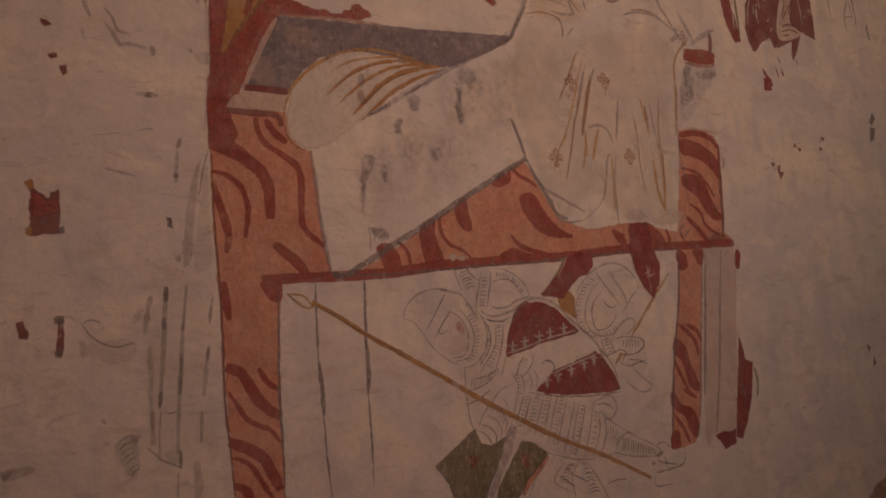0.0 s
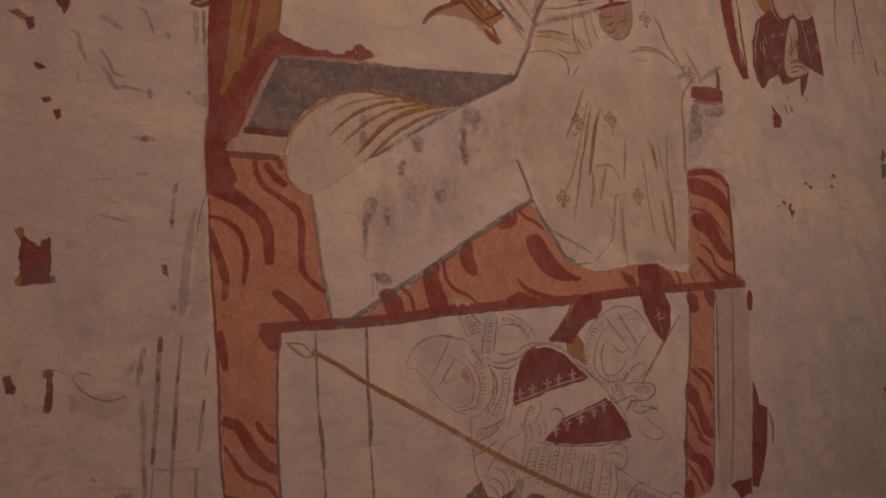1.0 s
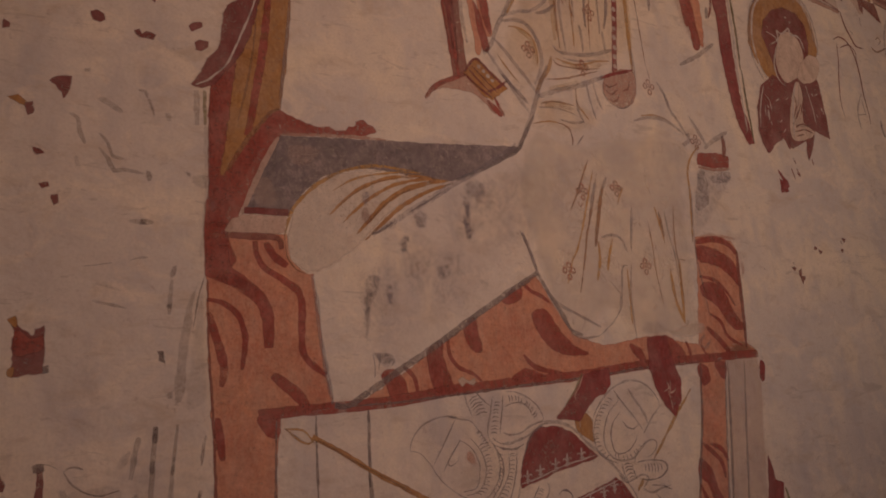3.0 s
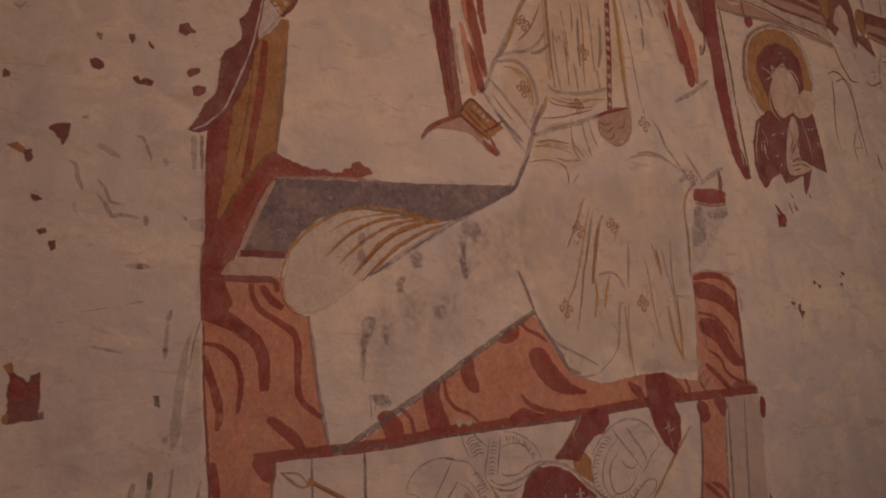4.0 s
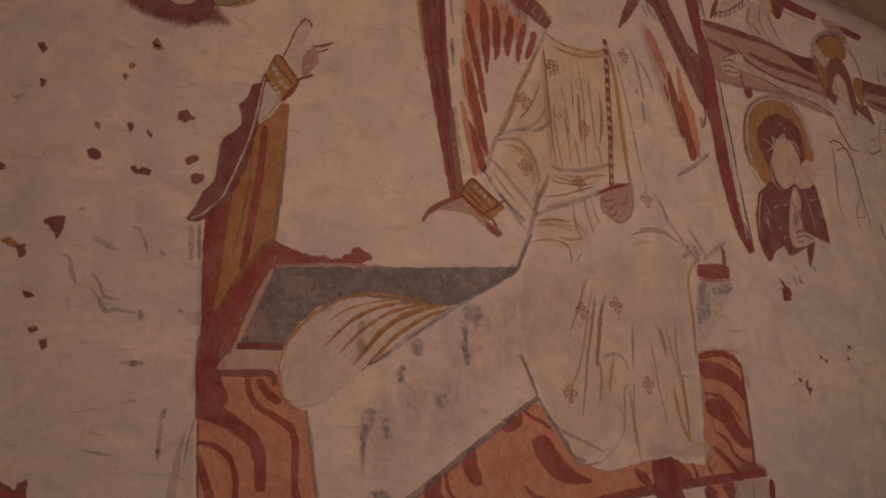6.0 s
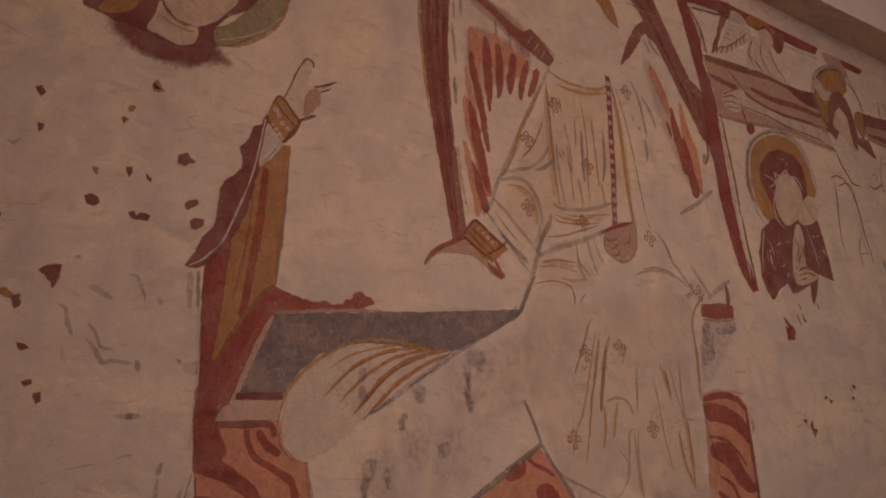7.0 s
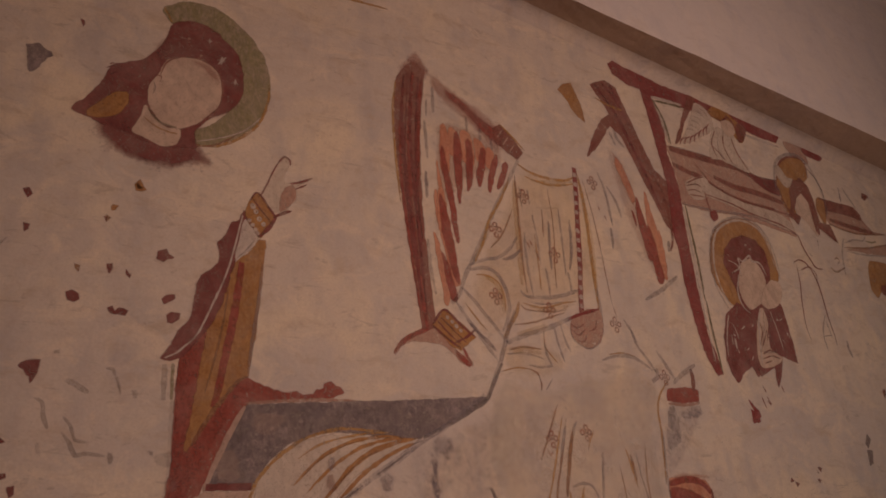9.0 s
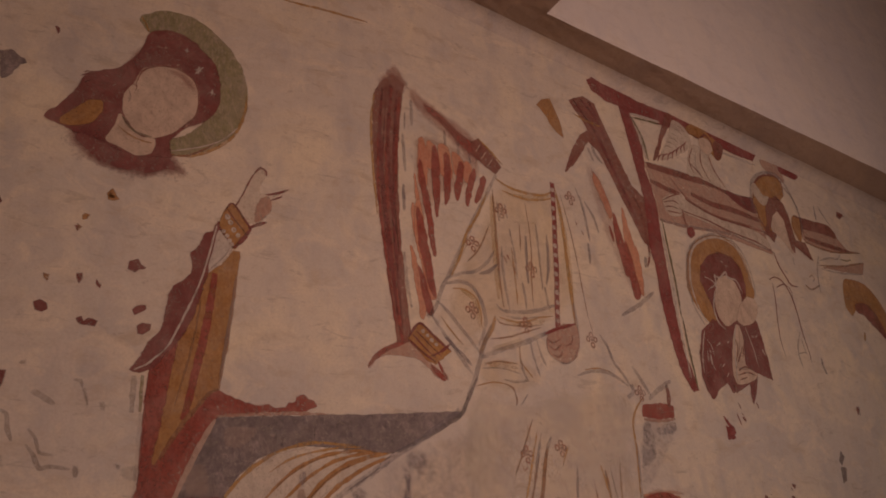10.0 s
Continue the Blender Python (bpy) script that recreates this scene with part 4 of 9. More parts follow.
wash(winged, "robe_shade", HAZE, 1.2, [(2.302, 2.323), (2.476, 2.441), (2.449, 2.228), (2.315, 2.192)], 0.1027, 0.5)
patch(winged, "wing", BROWN, 3, [(1.34, 3.8), (1.386, 3.872), (1.426, 3.903), (1.476, 3.872), (1.452, 3.72), (1.427, 3.548), (1.413, 3.335), (1.412, 3.137), (1.418, 2.951), (1.427, 2.752), (1.416, 2.721), (1.373, 2.699), (1.36, 2.853), (1.34, 3.077), (1.321, 3.34), (1.316, 3.572), (1.325, 3.711)], False, label="dark umber-red folded wing")
stroke(winged, "wing_streak", MAROON, 4, 0.015, [(1.373, 3.825), (1.349, 3.581), (1.349, 3.321), (1.364, 3.081), (1.38, 2.812)])
stroke(winged, "wing_streak", MAROON, 4, 0.0101, [(1.412, 3.852), (1.384, 3.564), (1.383, 3.304), (1.391, 3.039), (1.396, 2.77)])
stroke(winged, "wing_streak", MAROON, 4, 0.01, [(1.443, 3.832), (1.411, 3.544), (1.397, 3.281), (1.402, 3.064)])
stroke(winged, "wing_outline", OCHRE_LINE, 4, 0.0101, [(1.334, 3.784), (1.311, 3.624), (1.31, 3.414), (1.319, 3.216)])
wash(winged, "wing_top_fade", BLUSH, 2, [(1.377, 3.899), (1.43, 3.97), (1.478, 3.944), (1.5, 3.862), (1.44, 3.866)], 0.035)
stroke(winged, "wing_streak", RED, 4, 0.0160, [(1.417, 3.847), (1.385, 3.591), (1.366, 3.350), (1.366, 3.105), (1.381, 2.856), (1.392, 2.718)], taper=0.3)
stroke(winged, "wing_streak", RED, 4, 0.0100, [(1.368, 3.786), (1.338, 3.525), (1.331, 3.292), (1.346, 3.055), (1.369, 2.780)])
stroke(winged, "wing_streak", RED, 4, 0.0129, [(1.456, 3.822), (1.434, 3.659), (1.413, 3.465), (1.401, 3.307)])
stroke(winged, "wing_streak", MAROON, 5, 0.0061, [(1.429, 3.742), (1.399, 3.435), (1.384, 3.132), (1.392, 2.846)])
stroke(winged, "wing_streak", MAROON, 5, 0.0061, [(1.385, 3.757), (1.356, 3.477), (1.346, 3.222), (1.359, 2.987)])
wash(winged, "wing_wash", ROSE, 1, [(1.517, 3.627), (1.670, 3.640), (1.835, 3.569), (1.791, 3.447), (1.644, 3.373), (1.553, 3.264), (1.493, 3.152), (1.449, 2.910), (1.448, 3.096), (1.481, 3.402)], 0.0372, 0.55)
patch(winged, "feather", SALMON, 2, [(1.536, 3.621), (1.559, 3.605), (1.561, 3.474), (1.545, 3.386), (1.518, 3.406), (1.522, 3.518)])
patch(winged, "feather", SALMON, 2, [(1.570, 3.608), (1.605, 3.600), (1.607, 3.507), (1.567, 3.487)])
patch(winged, "feather", SALMON, 2, [(1.628, 3.606), (1.672, 3.601), (1.682, 3.503), (1.668, 3.451), (1.624, 3.478)])
patch(winged, "feather", SALMON, 2, [(1.693, 3.584), (1.737, 3.573), (1.745, 3.513), (1.702, 3.481)])
patch(winged, "feather", SALMON, 2, [(1.752, 3.554), (1.785, 3.540), (1.770, 3.464), (1.740, 3.468)])
patch(winged, "feather", SALMON, 2, [(1.497, 3.443), (1.506, 3.356), (1.525, 3.208), (1.535, 3.087), (1.542, 2.993), (1.552, 2.915), (1.517, 2.906), (1.506, 3.006), (1.486, 3.103), (1.481, 3.199), (1.496, 3.323)])
patch(winged, "feather", SALMON, 2, [(1.456, 3.107), (1.475, 3.053), (1.492, 2.962), (1.504, 2.867), (1.484, 2.811), (1.474, 2.886), (1.464, 2.981)])
patch(winged, "feather", SALMON, 2, [(1.476, 3.298), (1.493, 3.251), (1.498, 3.153), (1.477, 3.174)])
patch(winged, "feather", RED, 3, [(1.599, 3.593), (1.615, 3.589), (1.619, 3.488), (1.606, 3.352), (1.587, 3.260), (1.582, 3.347), (1.583, 3.479)])
patch(winged, "feather", RED, 3, [(1.652, 3.571), (1.671, 3.567), (1.673, 3.474), (1.658, 3.376), (1.633, 3.326), (1.636, 3.412), (1.647, 3.495)])
patch(winged, "feather", RED, 3, [(1.723, 3.549), (1.741, 3.534), (1.726, 3.445), (1.697, 3.358), (1.688, 3.407), (1.707, 3.482)])
patch(winged, "feather", RED, 3, [(1.796, 3.531), (1.802, 3.510), (1.778, 3.430), (1.745, 3.342), (1.740, 3.392), (1.765, 3.468)])
patch(winged, "feather", RED, 3, [(1.832, 3.498), (1.853, 3.500), (1.832, 3.428), (1.790, 3.365), (1.788, 3.394), (1.815, 3.452)])
patch(winged, "feather", RED, 3, [(1.527, 3.512), (1.543, 3.448), (1.553, 3.353), (1.564, 3.240), (1.566, 3.087), (1.551, 3.121), (1.540, 3.236), (1.526, 3.348), (1.518, 3.437)])
patch(winged, "feather", RED, 3, [(1.495, 3.282), (1.517, 3.231), (1.532, 3.135), (1.542, 3.052), (1.552, 2.915), (1.529, 2.935), (1.511, 3.035), (1.496, 3.128)])
patch(winged, "feather", RED, 3, [(1.485, 3.026), (1.504, 2.987), (1.521, 2.920), (1.534, 2.844), (1.511, 2.839), (1.495, 2.905)])
wash(winged, "wing_top", RED, 3, [(1.568, 3.813), (1.655, 3.780), (1.763, 3.700), (1.846, 3.658), (1.830, 3.573), (1.740, 3.624), (1.649, 3.708), (1.575, 3.762)], 0.0205, 0.8)
wash(winged, "wing_top", BLUSH, 2.5, [(1.501, 3.880), (1.603, 3.829), (1.795, 3.726), (1.864, 3.657), (1.809, 3.545), (1.671, 3.652), (1.545, 3.736), (1.495, 3.802)], 0.0350, 0.9)
clasp = patch(winged, "shoulder_clasp", BROWN, 4, [(1.806, 3.671), (1.839, 3.697), (1.893, 3.647), (1.944, 3.578), (1.908, 3.535), (1.858, 3.563), (1.799, 3.611)], smooth=False)
stroke(clasp, "clasp_rung", PALE, 5, 0.0072, [(1.848, 3.670), (1.816, 3.624)])
stroke(clasp, "clasp_rung", PALE, 5, 0.0072, [(1.874, 3.639), (1.838, 3.589)])
stroke(clasp, "clasp_rung", PALE, 5, 0.0072, [(1.903, 3.606), (1.867, 3.559)])
stroke(clasp, "clasp_edge", OCHRE_LINE, 5, 0.0097, [(1.842, 3.695), (1.899, 3.645), (1.955, 3.590)])
stroke(winged, "wing_fold", GREY, 3, 0.0136, [(1.509, 3.806), (1.501, 3.667)])
stroke(winged, "wing_fold", GREY, 3, 0.0130, [(1.455, 3.621), (1.455, 3.438)])
stroke(winged, "wing_fold", FAINT, 3, 0.0124, [(1.443, 3.378), (1.437, 3.255)])
stroke(winged, "wing_fold", GREY, 3, 0.0134, [(1.425, 3.078), (1.428, 2.952), (1.440, 2.852)])
stroke(winged, "wing_fold", GREY, 3, 0.0116, [(1.664, 3.690), (1.659, 3.614)])
stroke(winged, "wing_fold", GREY, 3, 0.0117, [(1.728, 3.650), (1.724, 3.583)])
stroke(winged, "wing_fold", GREY, 3, 0.0117, [(1.781, 3.606), (1.778, 3.555)])
stroke(winged, "wing_fold", FAINT, 3, 0.0089, [(1.473, 3.727), (1.465, 3.640)])

# right wing and the frame strip beside it
patch(winged, "wing", BROWN, 3, [(2.427, 4.081), (2.461, 4.101), (2.534, 4.134), (2.596, 4.108), (2.625, 4.03), (2.665, 3.906), (2.705, 3.783), (2.752, 3.665), (2.823, 3.61), (2.805, 3.455), (2.809, 3.331), (2.756, 3.355), (2.716, 3.463), (2.664, 3.582), (2.619, 3.704), (2.57, 3.815), (2.507, 3.864), (2.408, 3.729), (2.323, 3.646), (2.389, 3.775), (2.461, 3.884), (2.52, 3.927), (2.496, 3.987), (2.461, 4.03)], False, label="dark umber-red folded wing")
stroke(winged, "wing_streak", MAROON, 4, 0.0179, [(2.458, 4.091), (2.516, 4.013), (2.577, 3.916), (2.633, 3.766), (2.688, 3.618), (2.741, 3.443)])
stroke(winged, "wing_streak", MAROON, 4, 0.0185, [(2.507, 4.112), (2.58, 4.031), (2.641, 3.899)])
stroke(winged, "wing_streak", MAROON, 4, 0.0186, [(2.56, 4.115), (2.614, 4.013)])
patch(winged, "wing_tip", OCHRE, 3, [(2.214, 3.99), (2.256, 4.035), (2.3, 4.049), (2.324, 3.99), (2.345, 3.91), (2.346, 3.84), (2.309, 3.868), (2.274, 3.903), (2.255, 3.95)], False)
wash(winged, "feather", SALMON, 2, [(2.498, 3.701), (2.536, 3.659), (2.571, 3.562), (2.589, 3.468), (2.550, 3.436), (2.513, 3.543), (2.487, 3.617)], 0.0170, 0.85)
patch(winged, "feather", SALMON, 2, [(2.650, 3.523), (2.663, 3.428), (2.682, 3.312), (2.692, 3.169), (2.679, 3.076), (2.653, 3.101), (2.640, 3.218), (2.629, 3.362)])
patch(winged, "feather", SALMON, 2, [(2.693, 3.326), (2.697, 3.241), (2.692, 3.140), (2.677, 3.178)])
patch(winged, "feather", RED, 3, [(2.589, 3.480), (2.602, 3.416), (2.618, 3.301), (2.616, 3.180), (2.591, 3.161), (2.577, 3.265), (2.569, 3.380)])
patch(winged, "feather", RED, 3, [(2.627, 3.341), (2.644, 3.276), (2.655, 3.163), (2.660, 3.074), (2.620, 3.054), (2.613, 3.179), (2.610, 3.270)])
stroke(winged, "feather", RED, 3, 0.0133, [(2.543, 3.405), (2.551, 3.347), (2.552, 3.324)])
stroke(winged, "wing_fold", GREY, 3, 0.0172, [(2.529, 3.863), (2.537, 3.800), (2.578, 3.752)])
stroke(winged, "wing_fold", GREY, 3, 0.0172, [(2.633, 3.766), (2.660, 3.692), (2.664, 3.582)])
stroke(winged, "wing_fold", GREY, 3, 0.0142, [(2.498, 3.822), (2.519, 3.750)])
stroke(winged, "wing_fold", FAINT, 3, 0.0162, [(2.743, 3.278), (2.731, 3.218)])
stole = stroke(winged, "stole", WINE, 4, 0.0228, [(2.227, 3.564), (2.215, 3.438), (2.192, 3.27), (2.172, 3.109), (2.147, 2.953), (2.132, 2.848)], taper=0.1, label="wine-red beaded stripe")
ring(stole, "bead", WHITE, 6, 2.223, 3.524, 0.005, 0.006, 0.0111)
ring(stole, "bead", WHITE, 6, 2.217, 3.475, 0.005, 0.006, 0.011)
ring(stole, "bead", WHITE, 6, 2.21, 3.426, 0.005, 0.006, 0.0109)
ring(stole, "bead", WHITE, 6, 2.204, 3.378, 0.005, 0.006, 0.0108)
ring(stole, "bead", WHITE, 6, 2.197, 3.33, 0.006, 0.006, 0.0107)
ring(stole, "bead", WHITE, 6, 2.191, 3.283, 0.005, 0.006, 0.0106)
ring(stole, "bead", WHITE, 6, 2.185, 3.237, 0.005, 0.006, 0.0105)
ring(stole, "bead", WHITE, 6, 2.179, 3.191, 0.005, 0.006, 0.0104)
ring(stole, "bead", WHITE, 6, 2.173, 3.145, 0.005, 0.006, 0.0103)
ring(stole, "bead", WHITE, 6, 2.167, 3.1, 0.005, 0.006, 0.0103)
ring(stole, "bead", WHITE, 6, 2.161, 3.056, 0.005, 0.006, 0.0102)
ring(stole, "bead", WHITE, 6, 2.155, 3.012, 0.005, 0.006, 0.0101)
ring(stole, "bead", WHITE, 6, 2.15, 2.968, 0.004, 0.006, 0.01)
ring(stole, "bead", WHITE, 6, 2.144, 2.925, 0.005, 0.006, 0.0099)
ring(stole, "bead", WHITE, 6, 2.138, 2.883, 0.005, 0.005, 0.0098)

# robe folds: ochre, grey and sepia brush lines
stroke(winged, "robe_fold", OCHRE_LINE, 3, 0.0123, [(1.905, 3.512), (1.973, 3.482), (2.064, 3.474), (2.161, 3.484), (2.218, 3.514)])
stroke(winged, "robe_fold", OCHRE_LINE, 3, 0.0098, [(1.933, 3.457), (2.044, 3.441), (2.140, 3.454), (2.211, 3.478)])
stroke(winged, "robe_fold", GREY, 3, 0.0168, [(1.911, 3.530), (1.846, 3.418), (1.773, 3.295), (1.686, 3.138), (1.621, 3.017), (1.581, 2.952), (1.543, 2.866), (1.505, 2.823)], taper=0.3)
stroke(winged, "robe_fold", OCHRE_LINE, 3, 0.0108, [(1.853, 3.433), (1.789, 3.311), (1.721, 3.207), (1.684, 3.112), (1.631, 3.011)])
stroke(winged, "robe_fold", SEPIA, 4, 0.0110, [(1.882, 3.451), (1.873, 3.275), (1.867, 3.144), (1.863, 3.017), (1.865, 2.910)])
stroke(winged, "robe_fold", GREY, 3, 0.0108, [(1.892, 3.184), (1.885, 3.070), (1.890, 2.947), (1.896, 2.894)])
stroke(winged, "robe_fold", SEPIA, 4, 0.0087, [(1.845, 3.280), (1.803, 3.197), (1.759, 3.130), (1.713, 3.085)])
stroke(winged, "robe_fold", GREY, 3, 0.0126, [(1.600, 2.992), (1.674, 3.027), (1.749, 3.049), (1.817, 3.105), (1.852, 3.159)])
stroke(winged, "robe_fold", FAINT, 3, 0.0129, [(1.764, 3.041), (1.816, 3.059), (1.860, 3.097)])
stroke(winged, "robe_fold", GREY, 3, 0.0161, [(1.599, 2.973), (1.670, 2.991), (1.724, 2.975), (1.760, 2.917), (1.770, 2.848), (1.751, 2.783), (1.724, 2.735)])
stroke(winged, "robe_fold", OCHRE_LINE, 3, 0.0081, [(1.628, 2.958), (1.693, 2.958), (1.737, 2.926), (1.751, 2.869), (1.749, 2.811)])
stroke(winged, "robe_fold", GREY, 3, 0.0156, [(1.556, 2.895), (1.604, 2.851), (1.649, 2.799), (1.695, 2.748), (1.728, 2.700)])
stroke(winged, "robe_fold", GREY, 3, 0.0152, [(1.525, 2.834), (1.571, 2.768), (1.604, 2.727), (1.647, 2.666), (1.691, 2.611)])
stroke(winged, "robe_fold", FAINT, 3, 0.0133, [(1.577, 2.751), (1.638, 2.698), (1.686, 2.652)])
stroke(winged, "robe_fold", OCHRE_LINE, 3, 0.0077, [(1.565, 2.834), (1.609, 2.777), (1.654, 2.728)])
stroke(winged, "robe_fold", GREY, 3, 0.0090, [(1.946, 3.273), (1.955, 3.159), (1.953, 3.045)])
stroke(winged, "robe_fold", SEPIA, 4, 0.0069, [(2.002, 3.311), (1.998, 3.245), (1.990, 3.175)])
stroke(winged, "robe_fold", FAINT, 3, 0.0114, [(2.030, 3.257), (2.014, 3.116), (2.008, 3.028)])
stroke(winged, "robe_fold", GREY, 3, 0.0109, [(1.977, 3.034), (1.982, 2.972), (1.979, 2.915)])
stroke(winged, "robe_fold", GREY, 3, 0.0093, [(2.094, 3.329), (2.088, 3.168), (2.080, 3.013)])
stroke(winged, "robe_fold", FAINT, 3, 0.0140, [(2.148, 3.284), (2.132, 3.135), (2.106, 3.043)])
stroke(winged, "robe_fold", GREY, 3, 0.0113, [(2.095, 3.031), (2.096, 2.988), (2.097, 2.942)])
stroke(winged, "robe_fold", SEPIA, 4, 0.0069, [(2.050, 3.420), (2.054, 3.310), (2.047, 3.174), (2.029, 3.067), (2.019, 2.930)])
stroke(winged, "robe_fold", GREY, 3, 0.0092, [(1.898, 3.393), (1.897, 3.347), (1.897, 3.298)])
stroke(winged, "robe_fold", GREY, 3, 0.0093, [(1.939, 3.391), (1.940, 3.358), (1.941, 3.321)])
stroke(winged, "robe_fold", OCHRE_LINE, 4, 0.0088, [(1.944, 3.183), (1.942, 3.029), (1.938, 2.929)])
stroke(winged, "robe_fold", GREY, 3, 0.0151, [(1.831, 2.920), (1.860, 2.895), (1.959, 2.900), (2.049, 2.921), (2.155, 2.960)])
stroke(winged, "robe_fold", GREY, 3, 0.0085, [(1.874, 2.872), (1.954, 2.870), (2.045, 2.893)])
stroke(winged, "robe_fold", OCHRE_LINE, 3, 0.0086, [(1.839, 2.863), (1.938, 2.854), (2.043, 2.886), (2.114, 2.902)])
stroke(winged, "robe_fold", SEPIA, 4, 0.0084, [(1.825, 2.857), (1.852, 2.837), (1.964, 2.840), (2.059, 2.858)])
stroke(winged, "robe_fold", SEPIA, 4, 0.0083, [(1.778, 2.766), (1.872, 2.785), (1.960, 2.816), (2.045, 2.845)])
stroke(winged, "robe_fold", GREY, 3, 0.0186, [(1.734, 2.689), (1.823, 2.727), (1.923, 2.760), (2.014, 2.800), (2.099, 2.834)], taper=0.3)
stroke(winged, "robe_fold", OCHRE_LINE, 3, 0.0161, [(1.818, 2.870), (1.800, 2.817), (1.762, 2.766), (1.725, 2.699)])
stroke(winged, "robe_fold", GREY, 3, 0.0170, [(1.794, 2.825), (1.755, 2.754), (1.726, 2.684), (1.697, 2.616), (1.670, 2.560), (1.642, 2.506), (1.612, 2.463), (1.584, 2.439)], taper=0.3)
stroke(winged, "robe_fold", SEPIA, 4, 0.0079, [(1.741, 2.661), (1.803, 2.680), (1.900, 2.677)])
stroke(winged, "robe_fold", GREY, 3, 0.0089, [(1.731, 2.647), (1.813, 2.654), (1.879, 2.646), (1.904, 2.637)])
stroke(winged, "robe_fold", GREY, 3, 0.0099, [(1.825, 2.610), (1.878, 2.606), (1.945, 2.615)])
stroke(winged, "robe_fold", SEPIA, 4, 0.0078, [(1.825, 2.593), (1.863, 2.578), (1.874, 2.541), (1.866, 2.508)])
stroke(winged, "robe_fold", OCHRE_LINE, 3, 0.0058, [(1.692, 2.574), (1.766, 2.595), (1.833, 2.593)])
stroke(winged, "robe_fold", GREY, 3, 0.0079, [(1.930, 2.561), (1.914, 2.542), (1.894, 2.517)])
stroke(winged, "robe_fold", OCHRE_LINE, 3, 0.0082, [(1.920, 2.755), (1.918, 2.690), (1.940, 2.658), (1.966, 2.628)])
stroke(winged, "robe_fold", GREY, 3, 0.0101, [(1.915, 2.704), (1.921, 2.656), (1.939, 2.615)])
stroke(winged, "robe_fold", GREY, 3, 0.0093, [(1.976, 2.775), (1.985, 2.708), (2.004, 2.636)])
stroke(winged, "robe_fold", GREY, 3, 0.0105, [(2.012, 2.788), (2.024, 2.723), (2.045, 2.678)])
stroke(winged, "robe_fold", OCHRE_LINE, 3, 0.0169, [(2.233, 3.562), (2.249, 3.434), (2.248, 3.292), (2.239, 3.126), (2.235, 2.994), (2.230, 2.856)])
stroke(winged, "robe_fold", GREY, 3, 0.0114, [(2.239, 2.979), (2.241, 2.867), (2.231, 2.772)])
stroke(winged, "robe_fold", SEPIA, 4, 0.0068, [(2.264, 3.516), (2.286, 3.369), (2.299, 3.217), (2.304, 3.082), (2.310, 2.926), (2.323, 2.856)])
stroke(winged, "robe_fold", GREY, 3, 0.0130, [(2.366, 3.571), (2.392, 3.478), (2.398, 3.377), (2.401, 3.297)])
stroke(winged, "robe_fold", GREY, 3, 0.0131, [(2.410, 3.503), (2.450, 3.431), (2.464, 3.352)])
stroke(winged, "robe_fold", FAINT, 3, 0.0125, [(2.386, 3.288), (2.384, 3.232), (2.377, 3.181)])
stroke(winged, "robe_fold", GREY, 3, 0.0139, [(2.360, 2.850), (2.393, 2.795), (2.411, 2.735), (2.449, 2.688), (2.489, 2.627)])
stroke(winged, "robe_fold", GREY, 3, 0.0183, [(2.493, 2.642), (2.494, 2.608), (2.458, 2.582)], taper=0.2)
stroke(winged, "robe_fold", GREY, 3, 0.0134, [(2.199, 2.656), (2.273, 2.679), (2.352, 2.685), (2.412, 2.668), (2.474, 2.631)])
stroke(winged, "robe_fold", OCHRE_LINE, 3, 0.0067, [(2.240, 2.683), (2.324, 2.697), (2.390, 2.683)])
stroke(winged, "robe_fold", GREY, 3, 0.0164, [(2.516, 2.724), (2.557, 2.660), (2.594, 2.600)])
stroke(winged, "robe_fold", GREY, 3, 0.0191, [(2.580, 2.582), (2.650, 2.629), (2.739, 2.676)])
stroke(winged, "robe_fold", GREY, 3, 0.0178, [(2.513, 2.954), (2.633, 3.020), (2.750, 3.100)])
rosette(winged, RUST, 5, 1.913, 3.353, 0.0153)
rosette(winged, RUST, 5, 1.747, 3.169, 0.0153)
rosette(winged, RUST, 5, 2.035, 3.099, 0.0153)
rosette(winged, RUST, 5, 2.322, 3.502, 0.0153)
rosette(winged, RUST, 5, 1.710, 2.876, 0.0153)
rosette(winged, RUST, 5, 1.965, 2.845, 0.0153)
rosette(winged, RUST, 5, 2.309, 2.819, 0.0153)
rosette(winged, RUST, 5, 2.535, 2.604, 0.0153)
stroke(winged, "robe_mark", RUST, 5, 0.0066, [(1.898, 3.141), (1.910, 3.107)])
stroke(winged, "robe_mark", RUST, 5, 0.0067, [(1.914, 3.152), (1.924, 3.125)])
stroke(winged, "robe_mark", RUST, 5, 0.0067, [(1.933, 3.108), (1.949, 3.078)])
stroke(winged, "robe_mark", RUST, 5, 0.0066, [(1.939, 3.086), (1.955, 3.061)])
stroke(winged, "robe_mark", RUST, 5, 0.0066, [(2.333, 3.387), (2.338, 3.365)])
stroke(winged, "robe_mark", RUST, 5, 0.0066, [(2.358, 3.346), (2.369, 3.319)])
stroke(winged, "robe_tint", TINT, 2, 0.0221, [(1.873, 3.424), (1.856, 3.167), (1.845, 2.941)])
stroke(winged, "robe_tint", TINT, 2, 0.0243, [(2.243, 3.490), (2.254, 3.237), (2.237, 2.968)])
stroke(winged, "robe_tint", TINT, 2, 0.0202, [(1.667, 2.959), (1.733, 2.914), (1.741, 2.810)])
stroke(winged, "robe_tint", TINT, 2, 0.0224, [(1.789, 2.728), (1.867, 2.750), (1.940, 2.780)])
